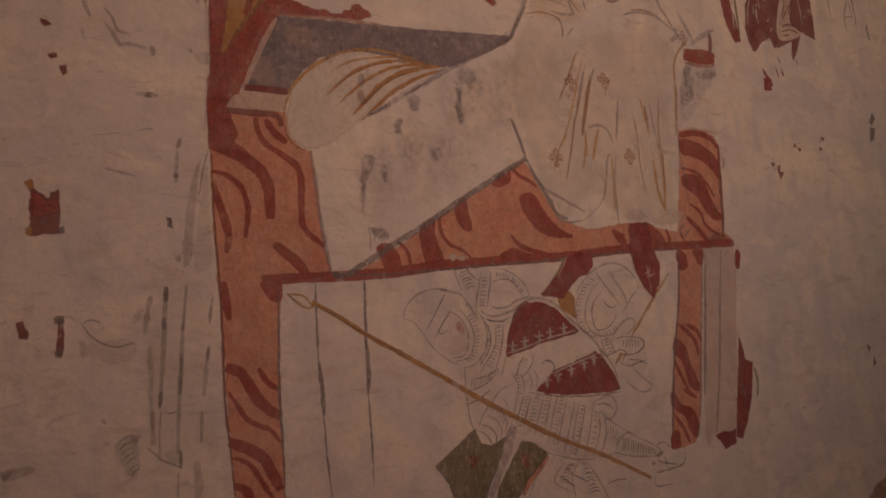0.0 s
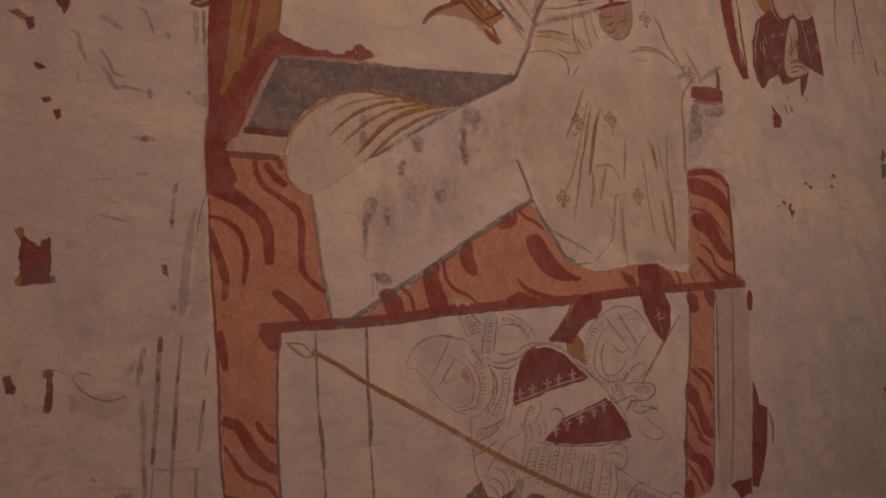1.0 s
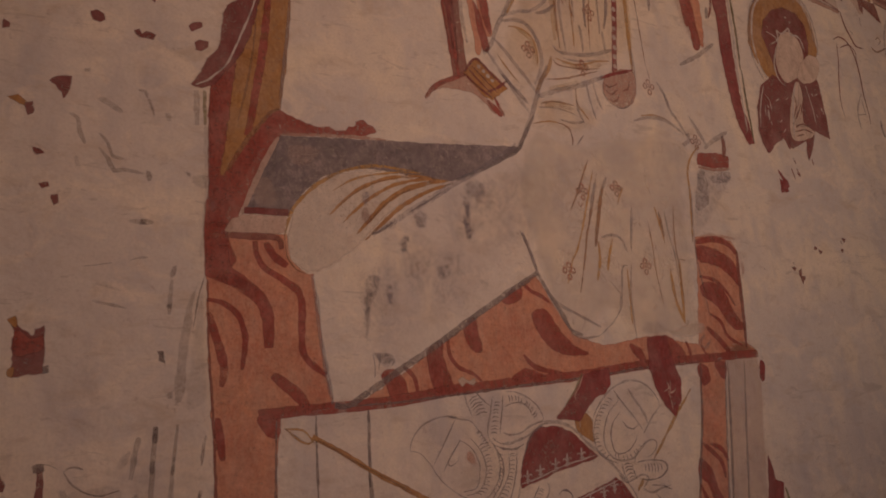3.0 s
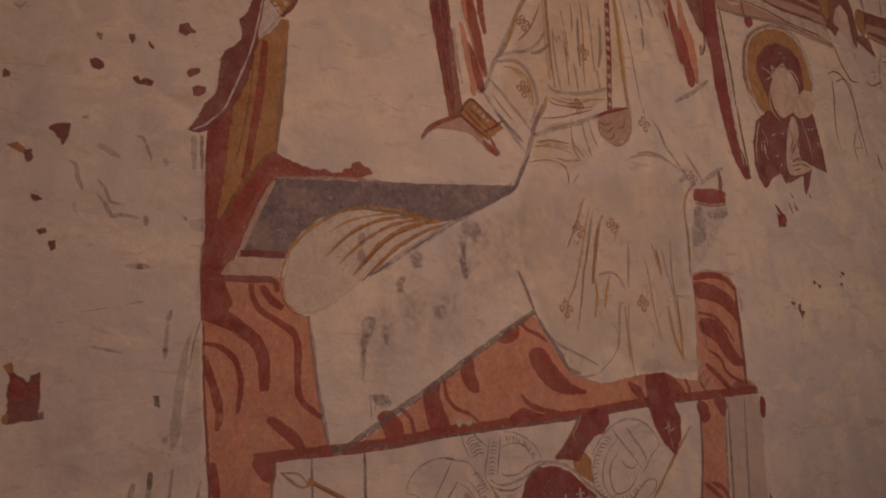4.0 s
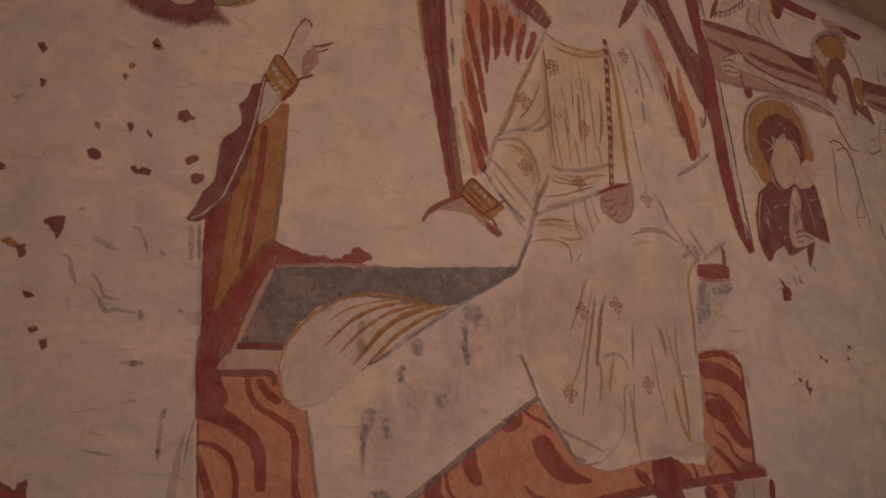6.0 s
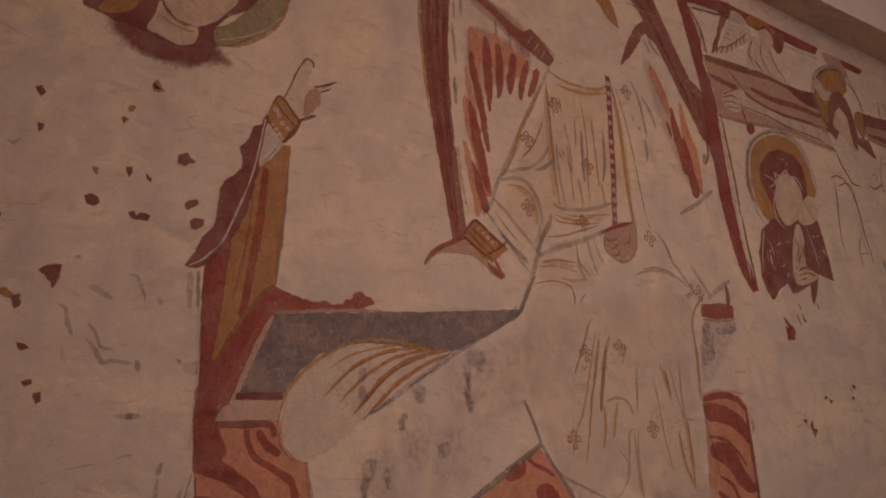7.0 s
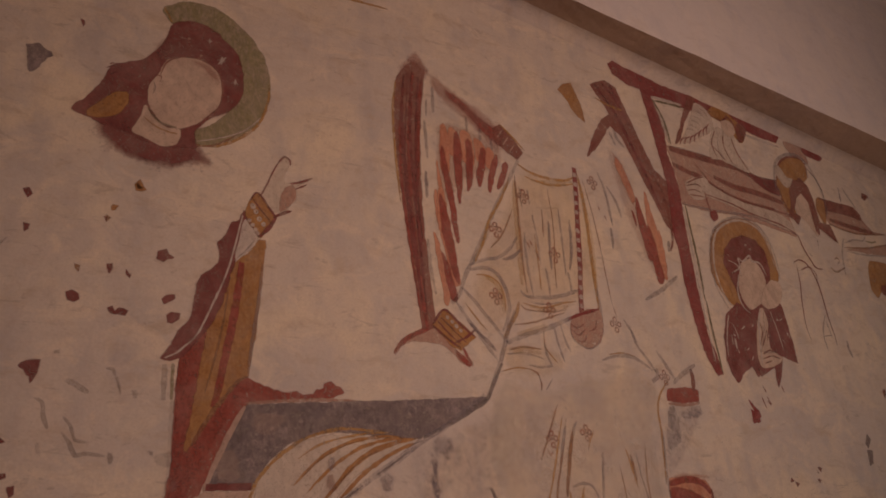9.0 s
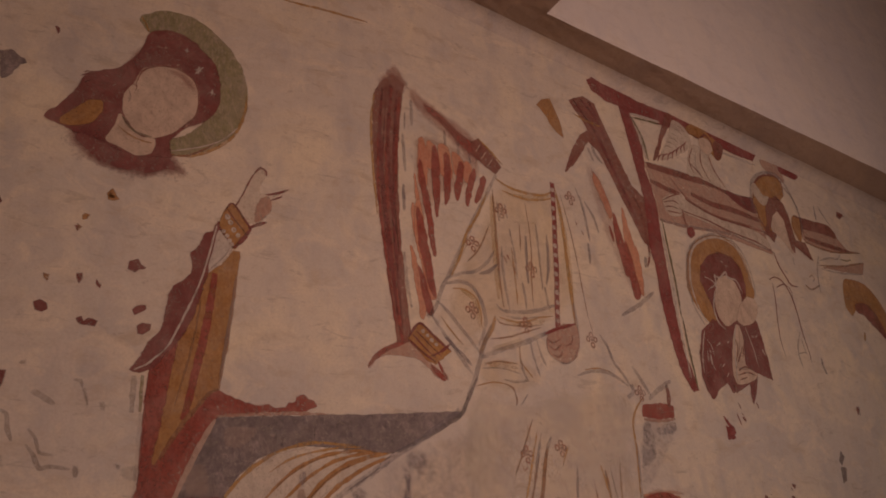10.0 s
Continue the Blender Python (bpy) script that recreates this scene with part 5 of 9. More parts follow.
stroke(winged, "robe_tint", TINT, 2, 0.0198, [(1.761, 2.658), (1.828, 2.669), (1.897, 2.661)])
stroke(winged, "robe_tint", TINT, 2, 0.0196, [(1.968, 3.445), (2.077, 3.454), (2.200, 3.487)])
stroke(winged, "robe_tint", TINT, 2, 0.0192, [(1.868, 2.853), (1.965, 2.850), (2.071, 2.877)])
stroke(winged, "robe_tint", TINT, 2, 0.0188, [(1.734, 3.197), (1.674, 3.098), (1.620, 3.005)])
patch(winged, "fist", ROSE, 4, [(2.076, 2.819), (2.126, 2.854), (2.175, 2.872), (2.230, 2.871), (2.237, 2.817), (2.218, 2.753), (2.174, 2.711), (2.128, 2.704), (2.088, 2.724), (2.060, 2.762)])
stroke(winged, "fist_line", WINE, 6, 0.0111, [(2.055, 2.817), (2.125, 2.846), (2.232, 2.881)])
stroke(winged, "fist_line", BROWN, 6, 0.0061, [(2.066, 2.799), (2.093, 2.784), (2.135, 2.806)])
stroke(winged, "fist_line", BROWN, 6, 0.0061, [(2.070, 2.770), (2.099, 2.754), (2.137, 2.782)])
stroke(winged, "fist_line", BROWN, 6, 0.0060, [(2.084, 2.733), (2.118, 2.727), (2.142, 2.763)])
stroke(winged, "fist_line", BROWN, 6, 0.0058, [(2.157, 2.776), (2.190, 2.792), (2.206, 2.828)])
stroke(winged, "fist_line", GREY, 6, 0.0087, [(2.066, 2.799), (2.060, 2.750), (2.089, 2.715), (2.142, 2.701), (2.191, 2.722), (2.226, 2.779)])

# cuff and fist of the standing figure as plain shapes
cuff = patch(winged, "cuff", OCHRE, 4, [(1.417, 2.733), (1.47, 2.795), (1.51, 2.769), (1.595, 2.7), (1.525, 2.646), (1.493, 2.656), (1.446, 2.702)], False, label="ochre striped cuff")
stroke(cuff, "cuff_band", MAROON, 6, 0.0092, [(1.417, 2.733), (1.47, 2.795), (1.536, 2.742), (1.595, 2.7)])
stroke(cuff, "cuff_band", MAROON, 6, 0.009, [(1.416, 2.729), (1.472, 2.684), (1.525, 2.651)])
stroke(cuff, "cuff_band", MAROON, 6, 0.0092, [(1.599, 2.731), (1.555, 2.696), (1.504, 2.67)])
stroke(cuff, "cuff_band", MAROON, 6, 0.0068, [(1.452, 2.763), (1.504, 2.717), (1.552, 2.674)])
stroke(cuff, "cuff_band", MAROON, 6, 0.0068, [(1.437, 2.748), (1.484, 2.702), (1.527, 2.668)])
ring(cuff, "pearl", WHITE, 7, 1.481, 2.766, 0.005, 0.005, 0.0069)
ring(cuff, "pearl", WHITE, 7, 1.499, 2.751, 0.005, 0.004, 0.0069)
ring(cuff, "pearl", WHITE, 7, 1.516, 2.735, 0.005, 0.005, 0.0069)
ring(cuff, "pearl", WHITE, 7, 1.534, 2.72, 0.005, 0.004, 0.0069)
patch(winged, "hand", ROSE, 3, [(1.388, 2.722), (1.42, 2.725), (1.458, 2.687), (1.497, 2.652), (1.533, 2.592), (1.494, 2.627), (1.441, 2.66), (1.382, 2.663), (1.328, 2.662), (1.281, 2.641), (1.253, 2.61), (1.273, 2.648), (1.32, 2.682)])
stroke(winged, "hand_outline", RED, 5, 0.0152, [(1.252, 2.606), (1.282, 2.649), (1.329, 2.683), (1.401, 2.715)])
stroke(winged, "hand_outline", RED, 5, 0.018, [(1.505, 2.642), (1.531, 2.613), (1.561, 2.586)])
stroke(winged, "hand_outline", RED, 5, 0.0113, [(1.536, 2.656), (1.551, 2.623), (1.571, 2.587)])
wash(winged, "robe_tint", TINT, 1.3, [(1.914, 3.497), (2.078, 3.492), (2.215, 3.522), (2.272, 3.23), (2.241, 2.965), (2.051, 2.853), (1.836, 2.819), (1.718, 2.739), (1.631, 2.752), (1.585, 2.88), (1.658, 3.053), (1.782, 3.272)], 0.0605, 0.55)
wash(winged, "robe_tint", TINT, 1.3, [(1.699, 2.692), (1.841, 2.683), (1.965, 2.694), (2.005, 2.606), (1.859, 2.552), (1.722, 2.585)], 0.0354, 0.5)
wash(winged, "wing_wash", BLUSH, 1.8, [(2.449, 3.722), (2.545, 3.685), (2.598, 3.458), (2.667, 3.241), (2.695, 3.078), (2.594, 3.092), (2.518, 3.272), (2.466, 3.49)], 0.0445, 0.5)

# hem of the long robe
wash(winged, "robe_wash", CREAM, 1.6, [(1.676, 2.561), (1.879, 2.535), (2.142, 2.606), (2.421, 2.633), (2.512, 2.542), (2.432, 2.344), (2.439, 2.16), (2.408, 1.938), (2.4, 1.789), (2.19, 1.755), (2.034, 1.791), (1.943, 1.863), (1.797, 1.752), (1.714, 1.831), (1.651, 1.965), (1.617, 2.14), (1.58, 2.3)], 0.0699, 0.5)
stroke(winged, "robe_fold", SEPIA, 4, 0.0081, [(1.937, 2.465), (1.898, 2.391), (1.861, 2.319), (1.824, 2.253)])
stroke(winged, "robe_fold", OCHRE_LINE, 3, 0.0080, [(1.952, 2.421), (1.909, 2.302), (1.876, 2.209), (1.838, 2.117), (1.804, 2.060), (1.771, 1.978)])
stroke(winged, "robe_fold", GREY, 3, 0.0123, [(1.961, 2.386), (1.930, 2.293), (1.903, 2.203)])
stroke(winged, "robe_fold", SEPIA, 4, 0.0080, [(1.946, 2.329), (1.887, 2.166), (1.857, 2.053), (1.823, 1.946)])
stroke(winged, "robe_fold", GREY, 3, 0.0145, [(2.015, 2.402), (1.976, 2.321), (1.953, 2.230)])
stroke(winged, "robe_fold", SEPIA, 4, 0.0143, [(1.990, 2.362), (1.952, 2.239), (1.921, 2.124)])
stroke(winged, "robe_fold", OCHRE_LINE, 3, 0.0101, [(1.937, 2.143), (1.933, 2.069), (1.910, 1.995)])
stroke(winged, "robe_fold", OCHRE_LINE, 3, 0.0102, [(2.007, 2.158), (1.982, 2.095), (1.965, 2.032)])
stroke(winged, "robe_fold", GREY, 3, 0.0103, [(1.953, 2.158), (2.011, 2.172), (2.052, 2.155), (2.072, 2.109)])
stroke(winged, "robe_fold", GREY, 3, 0.0106, [(2.123, 2.289), (2.109, 2.209), (2.091, 2.115)])
stroke(winged, "robe_fold", GREY, 3, 0.0092, [(2.068, 2.057), (2.038, 2.048), (2.023, 1.975), (2.000, 1.890)])
stroke(winged, "robe_fold", GREY, 3, 0.0082, [(2.083, 2.060), (2.064, 1.955), (2.060, 1.843), (2.062, 1.772)])
stroke(winged, "robe_fold", OCHRE_LINE, 3, 0.0082, [(2.061, 2.045), (2.055, 1.932), (2.050, 1.834)])
stroke(winged, "robe_fold", SEPIA, 4, 0.0065, [(2.196, 2.250), (2.206, 2.124), (2.205, 2.031), (2.221, 1.913)])
stroke(winged, "robe_fold", OCHRE_LINE, 3, 0.0088, [(2.243, 2.302), (2.258, 2.235), (2.272, 2.158)])
stroke(winged, "robe_fold", SEPIA, 4, 0.0099, [(2.262, 2.280), (2.275, 2.177)])
stroke(winged, "robe_fold", GREY, 3, 0.0078, [(2.294, 2.291), (2.300, 2.203), (2.318, 2.109), (2.318, 1.982)])
stroke(winged, "robe_fold", SEPIA, 4, 0.0067, [(2.351, 2.333), (2.329, 2.182), (2.330, 2.039), (2.333, 1.913)])
stroke(winged, "robe_fold", OCHRE_LINE, 3, 0.0131, [(2.281, 2.050), (2.287, 1.943), (2.305, 1.875), (2.321, 1.838)])
stroke(winged, "robe_fold", OCHRE_LINE, 3, 0.0110, [(2.338, 2.092), (2.325, 1.945), (2.318, 1.838)])
stroke(winged, "robe_fold", SEPIA, 4, 0.0056, [(2.328, 2.094), (2.369, 2.089)])
stroke(winged, "robe_fold", OCHRE_LINE, 3, 0.0094, [(2.550, 2.592), (2.489, 2.530), (2.459, 2.464), (2.454, 2.364), (2.426, 2.166)])
stroke(winged, "robe_fold", GREY, 3, 0.0091, [(2.464, 2.390), (2.435, 2.142), (2.446, 1.999), (2.460, 1.862)])
stroke(winged, "robe_fold", GREY, 3, 0.0096, [(1.679, 1.943), (1.734, 1.899), (1.808, 1.866), (1.900, 1.825)])
stroke(winged, "robe_fold", GREY, 3, 0.0086, [(1.759, 1.803), (1.812, 1.786), (1.883, 1.792)])
stroke(winged, "robe_fold", GREY, 3, 0.0060, [(1.964, 1.998), (1.999, 1.962), (2.016, 1.919), (1.980, 1.862), (1.924, 1.817), (1.880, 1.790)])
stroke(winged, "robe_fold", FAINT, 3, 0.0065, [(1.589, 2.164), (1.615, 2.099), (1.643, 2.033)])
stroke(winged, "robe_fold", GREY, 3, 0.0111, [(2.414, 1.797), (2.386, 1.766), (2.405, 1.743), (2.442, 1.774)])
wash(winged, "hem_stain", HAZE, 3, [(2.087, 1.826), (2.144, 1.855), (2.202, 1.843), (2.228, 1.812), (2.182, 1.789), (2.111, 1.791)], 0.0208, 0.9)
wash(winged, "hem_fringe", CREAM, 3.6, [(2.201, 1.834), (2.261, 1.827), (2.390, 1.855), (2.435, 1.833), (2.396, 1.789), (2.315, 1.778), (2.238, 1.781)], 0.0243, 0.6)
rosette(winged, RUST, 5, 1.888, 2.331, 0.0140)
rosette(winged, RUST, 5, 2.056, 2.358, 0.0140)
rosette(winged, RUST, 5, 1.784, 2.026, 0.0140)
rosette(winged, RUST, 5, 2.154, 2.056, 0.0140)
stroke(winged, "robe_mark", RUST, 5, 0.0052, [(1.861, 2.292), (1.869, 2.271), (1.888, 2.286)])
stroke(winged, "robe_mark", OCHRE_LINE, 5, 0.0064, [(2.092, 2.365), (2.065, 2.320), (2.053, 2.291)])

# dark red drapes crossing the beam
patch(throne, "side_drape", WINE, 6, [(1.789, 1.655), (1.865, 1.67), (1.909, 1.675), (1.908, 1.624), (1.871, 1.59), (1.833, 1.582), (1.792, 1.545), (1.756, 1.505), (1.661, 1.519), (1.711, 1.563), (1.752, 1.603)], False)
patch(throne, "side_drape", WINE, 6, [(2.11, 1.782), (2.159, 1.792), (2.209, 1.789), (2.211, 1.735), (2.227, 1.679), (2.252, 1.627), (2.239, 1.556), (2.199, 1.495), (2.158, 1.539), (2.125, 1.597), (2.106, 1.667)], False)

# the lower panel: guards drawn in grey line, plain shapes

guards = thing("guards_mural", "faded mural of two guards with a long ochre spear", "wall painting", 1.351, 1.193)
stroke(guards, "panel_line", INK, 2, 0.0087, [(0.816, 1.571), (0.814, 1.472), (0.814, 1.337)])
stroke(guards, "panel_line", INK, 2, 0.012, [(0.814, 1.337), (0.821, 1.253), (0.822, 1.171)])
stroke(guards, "panel_line", INK, 2, 0.0067, [(0.822, 1.171), (0.827, 1.04), (0.836, 0.942)])
stroke(guards, "panel_line", INK, 2, 0.0092, [(0.979, 1.586), (0.974, 1.466), (0.971, 1.362)])
stroke(guards, "panel_line", INK, 2, 0.0126, [(0.973, 1.396), (0.974, 1.293), (0.968, 1.225)])
stroke(guards, "panel_line", INK, 2, 0.0071, [(0.97, 1.224), (0.972, 1.089), (0.971, 0.956)])
stroke(guards, "panel_line", FAINT, 2, 0.0069, [(0.722, 1.542), (0.78, 1.498)])
stroke(guards, "spear", OCHRE, 5, 0.0141, [(0.802, 1.514), (0.887, 1.466), (0.978, 1.407), (1.11, 1.333), (1.236, 1.26), (1.372, 1.18), (1.524, 1.099), (1.684, 1.018), (1.854, 0.948), (1.981, 0.887), (2.09, 0.831)], taper=0.2, label="long ochre spear")
stroke(guards, "spear", SEPIA, 6, 0.0056, [(0.904, 1.448), (1.034, 1.376), (1.11, 1.329)])
stroke(guards, "spear", SEPIA, 6, 0.0054, [(0.816, 1.506), (0.959, 1.418)])
stroke(guards, "spear_head", OCHRE_LINE, 5, 0.007, [(0.726, 1.541), (0.773, 1.534), (0.795, 1.513), (0.808, 1.496)])
stroke(guards, "spear_head", OCHRE_LINE, 5, 0.0069, [(0.726, 1.541), (0.763, 1.507), (0.789, 1.496), (0.809, 1.506)])

# guards: wine-red cloaks edged with pale lilies
cloak_a = patch(guards, "cloak", WINE, 4, [(1.490, 1.312), (1.502, 1.367), (1.516, 1.409), (1.536, 1.447), (1.561, 1.484), (1.589, 1.491), (1.638, 1.493), (1.675, 1.486), (1.711, 1.471), (1.739, 1.448), (1.769, 1.419), (1.814, 1.382), (1.750, 1.371), (1.685, 1.358), (1.622, 1.344), (1.560, 1.327)], smooth=False)
cloak_b = patch(guards, "cloak", WINE, 4, [(1.605, 1.191), (1.653, 1.220), (1.680, 1.244), (1.738, 1.262), (1.818, 1.285), (1.884, 1.305), (1.914, 1.285), (1.941, 1.246), (1.969, 1.203), (1.983, 1.165), (1.936, 1.161), (1.829, 1.161), (1.726, 1.166), (1.640, 1.177)], smooth=False)
stroke(cloak_a, "cloak_trim", WHITE, 6, 0.0057, [(1.493, 1.322), (1.560, 1.335), (1.623, 1.353), (1.687, 1.368), (1.751, 1.379), (1.799, 1.387)], taper=0.2)
stroke(cloak_b, "cloak_trim", WHITE, 6, 0.0059, [(1.675, 1.240), (1.737, 1.258), (1.817, 1.279), (1.889, 1.299)], taper=0.2)
lily(cloak_a, WHITE, 7, 1.518, 1.341, 0.0176)
lily(cloak_a, WHITE, 7, 1.570, 1.354, 0.0176)
lily(cloak_a, WHITE, 7, 1.634, 1.369, 0.0176)
lily(cloak_a, WHITE, 7, 1.683, 1.380, 0.0176)
lily(cloak_a, WHITE, 7, 1.745, 1.393, 0.0176)
lily(cloak_b, WHITE, 7, 1.652, 1.213, 0.0180)
lily(cloak_b, WHITE, 7, 1.701, 1.229, 0.0180)
lily(cloak_b, WHITE, 7, 1.761, 1.244, 0.0180)
lily(cloak_b, WHITE, 7, 1.823, 1.262, 0.0180)
lily(cloak_b, WHITE, 7, 1.870, 1.278, 0.0180)
stroke(guards, "cloak_outline", GREY, 5, 0.0091, [(1.498, 1.371), (1.516, 1.413), (1.537, 1.455), (1.569, 1.485), (1.602, 1.502), (1.645, 1.507), (1.689, 1.498), (1.731, 1.473), (1.778, 1.429), (1.831, 1.390), (1.874, 1.353), (1.912, 1.310), (1.947, 1.267), (1.973, 1.215), (1.982, 1.161)])
stroke(guards, "cloak_outline", FAINT, 5, 0.0054, [(1.569, 1.186), (1.628, 1.172), (1.725, 1.158), (1.854, 1.151), (1.984, 1.153)])
patch(guards, "tunic", GREEN, 3, [(1.191, 0.985), (1.250, 1.023), (1.295, 1.053), (1.337, 1.081), (1.359, 1.037), (1.402, 1.023), (1.461, 1.044), (1.432, 0.983), (1.405, 0.932), (1.371, 0.883), (1.360, 0.856), (1.250, 0.872), (1.232, 0.929), (1.208, 0.962)], smooth=False)
patch(guards, "tunic", GREEN, 3, [(1.528, 1.022), (1.574, 1.011), (1.625, 0.970), (1.602, 0.944), (1.563, 0.912), (1.524, 0.876), (1.486, 0.838), (1.403, 0.850), (1.436, 0.910), (1.475, 0.960), (1.502, 0.997)], smooth=False)
patch(guards, "tunic_mark", RUST, 5, [(1.326, 1.003), (1.344, 0.990), (1.332, 0.978), (1.337, 0.963), (1.316, 0.972), (1.312, 0.994)])
patch(guards, "tunic_mark", RUST, 5, [(1.517, 0.984), (1.535, 0.975), (1.552, 0.984), (1.543, 0.963), (1.550, 0.943), (1.526, 0.939), (1.519, 0.962)])
stroke(guards, "tunic_mark", PALE, 6, 0.0047, [(1.304, 1.002), (1.315, 0.983), (1.303, 0.967)])
stroke(guards, "tunic_mark", PALE, 6, 0.0050, [(1.507, 0.978), (1.522, 0.965), (1.513, 0.944)])
wash(guards, "tunic_fold", SMUDGE, 4, [(1.471, 1.080), (1.512, 1.076), (1.486, 0.995), (1.444, 0.927), (1.399, 0.854), (1.347, 0.862), (1.389, 0.934), (1.431, 1.002)], 0.0141, 0.8)
stroke(guards, "tunic_edge", SALMON, 5, 0.0151, [(1.629, 0.963), (1.589, 0.927), (1.550, 0.895), (1.510, 0.849)])
stroke(guards, "tunic_edge", GREY, 5, 0.0076, [(1.190, 0.978), (1.223, 0.942), (1.250, 0.900), (1.263, 0.877)])
stroke(guards, "tunic_edge", GREY, 5, 0.0050, [(1.617, 0.965), (1.575, 0.910), (1.532, 0.838)])
patch(guards, "ochre_shaft", OCHRE, 3, [(1.747, 1.538), (1.772, 1.533), (1.796, 1.520), (1.807, 1.499), (1.803, 1.469), (1.807, 1.434), (1.780, 1.447), (1.747, 1.470), (1.735, 1.501)])
stroke(guards, "shaft_mark", PALE, 5, 0.0033, [(1.755, 1.521), (1.753, 1.480)])
# guards: helmets, hoods and mail coats in thin grey line
stroke(guards, "helmet_line", GREY, 3, 0.0058, [(1.106, 1.451), (1.110, 1.476), (1.126, 1.501), (1.155, 1.526), (1.198, 1.543), (1.247, 1.546), (1.289, 1.536), (1.326, 1.526), (1.352, 1.495), (1.372, 1.466), (1.390, 1.441)])
stroke(guards, "helmet_line", GREY, 3, 0.0056, [(1.106, 1.451), (1.133, 1.446), (1.154, 1.429), (1.173, 1.405), (1.189, 1.379), (1.210, 1.354), (1.234, 1.333), (1.268, 1.309), (1.306, 1.295)])
stroke(guards, "helmet_line", GREY, 3, 0.0062, [(1.270, 1.538), (1.248, 1.505), (1.224, 1.467), (1.195, 1.426), (1.179, 1.401)])
stroke(guards, "helmet_line", GREY, 3, 0.0054, [(1.282, 1.474), (1.260, 1.447), (1.236, 1.417), (1.213, 1.383)])
stroke(guards, "helmet_line", FAINT, 3, 0.0084, [(1.247, 1.546), (1.277, 1.542)])
stroke(guards, "helmet_line", FAINT, 3, 0.0042, [(1.248, 1.429), (1.232, 1.410), (1.243, 1.398), (1.268, 1.412), (1.274, 1.426)])
stroke(guards, "mail_line", GREY, 3, 0.0055, [(1.277, 1.471), (1.305, 1.459), (1.329, 1.432), (1.343, 1.397), (1.342, 1.364), (1.331, 1.333), (1.308, 1.321), (1.275, 1.319)])
stroke(guards, "mail_line", GREY, 3, 0.0055, [(1.315, 1.477), (1.343, 1.450), (1.362, 1.411), (1.365, 1.368), (1.346, 1.326), (1.314, 1.310), (1.287, 1.308)])
stroke(guards, "mail_line", GREY, 3, 0.0069, [(1.390, 1.467), (1.413, 1.423), (1.418, 1.379), (1.405, 1.338), (1.379, 1.306), (1.349, 1.289), (1.320, 1.287)])
stroke(guards, "mail_line", FAINT, 3, 0.0052, [(1.414, 1.436), (1.431, 1.393), (1.427, 1.352), (1.405, 1.315), (1.378, 1.287)])
stroke(guards, "mail_line", GREY, 3, 0.0052, [(1.454, 1.423), (1.452, 1.373), (1.431, 1.327), (1.401, 1.291), (1.375, 1.257)])
stroke(guards, "mail_line", FAINT, 3, 0.0052, [(1.487, 1.426), (1.479, 1.372), (1.462, 1.316), (1.438, 1.261)])
stroke(guards, "mail_line", GREY, 3, 0.0057, [(1.491, 1.329), (1.478, 1.286), (1.460, 1.244)])
rungs(guards, "mail_rung", FAINT, 3, 0.0034, 15, [(1.343, 1.450), (1.362, 1.411), (1.365, 1.368), (1.346, 1.326), (1.314, 1.310)], [(1.367, 1.460), (1.387, 1.418), (1.390, 1.371), (1.372, 1.321), (1.339, 1.299)])
rungs(guards, "mail_rung", FAINT, 3, 0.0035, 13, [(1.413, 1.423), (1.418, 1.379), (1.405, 1.338), (1.379, 1.302)], [(1.433, 1.416), (1.431, 1.374), (1.415, 1.328), (1.382, 1.287)])
rungs(guards, "mail_rung", FAINT, 3, 0.0035, 14, [(1.458, 1.419), (1.452, 1.373), (1.431, 1.327), (1.395, 1.282)], [(1.481, 1.418), (1.474, 1.368), (1.453, 1.312), (1.421, 1.271)])
rungs(guards, "mail_rung", FAINT, 3, 0.0035, 8, [(1.338, 1.492), (1.360, 1.461), (1.373, 1.430)], [(1.361, 1.495), (1.381, 1.468), (1.394, 1.441)])
wash(guards, "face", SALMON, 3, [(1.294, 1.437), (1.312, 1.445), (1.333, 1.431), (1.340, 1.407), (1.329, 1.389), (1.303, 1.392), (1.292, 1.411)], 0.0141, 0.5)
stroke(guards, "helmet_line", GREY, 3, 0.0060, [(1.414, 1.605), (1.399, 1.547), (1.383, 1.490), (1.389, 1.460)])
stroke(guards, "helmet_line", FAINT, 3, 0.0058, [(1.453, 1.601), (1.442, 1.543), (1.428, 1.483)])
rungs(guards, "mail_rung", FAINT, 3, 0.0042, 9, [(1.416, 1.582), (1.403, 1.538), (1.391, 1.481)], [(1.441, 1.582), (1.433, 1.537), (1.418, 1.480)])
stroke(guards, "helmet_line", GREY, 3, 0.0063, [(1.463, 1.613), (1.505, 1.611), (1.546, 1.593), (1.578, 1.570), (1.597, 1.544), (1.604, 1.520), (1.591, 1.510)])
stroke(guards, "helmet_line", FAINT, 3, 0.0050, [(1.459, 1.566), (1.483, 1.575), (1.521, 1.575), (1.548, 1.561), (1.560, 1.535)])
stroke(guards, "helmet_line", GREY, 3, 0.0077, [(1.442, 1.489), (1.464, 1.478), (1.506, 1.479), (1.546, 1.498), (1.591, 1.510), (1.640, 1.513)])
stroke(guards, "helmet_line", GREY, 3, 0.0089, [(1.399, 1.471), (1.425, 1.453), (1.466, 1.451), (1.509, 1.460), (1.544, 1.474), (1.567, 1.493)])
stroke(guards, "helmet_line", FAINT, 3, 0.0075, [(1.402, 1.450), (1.437, 1.435), (1.483, 1.432), (1.517, 1.446)])
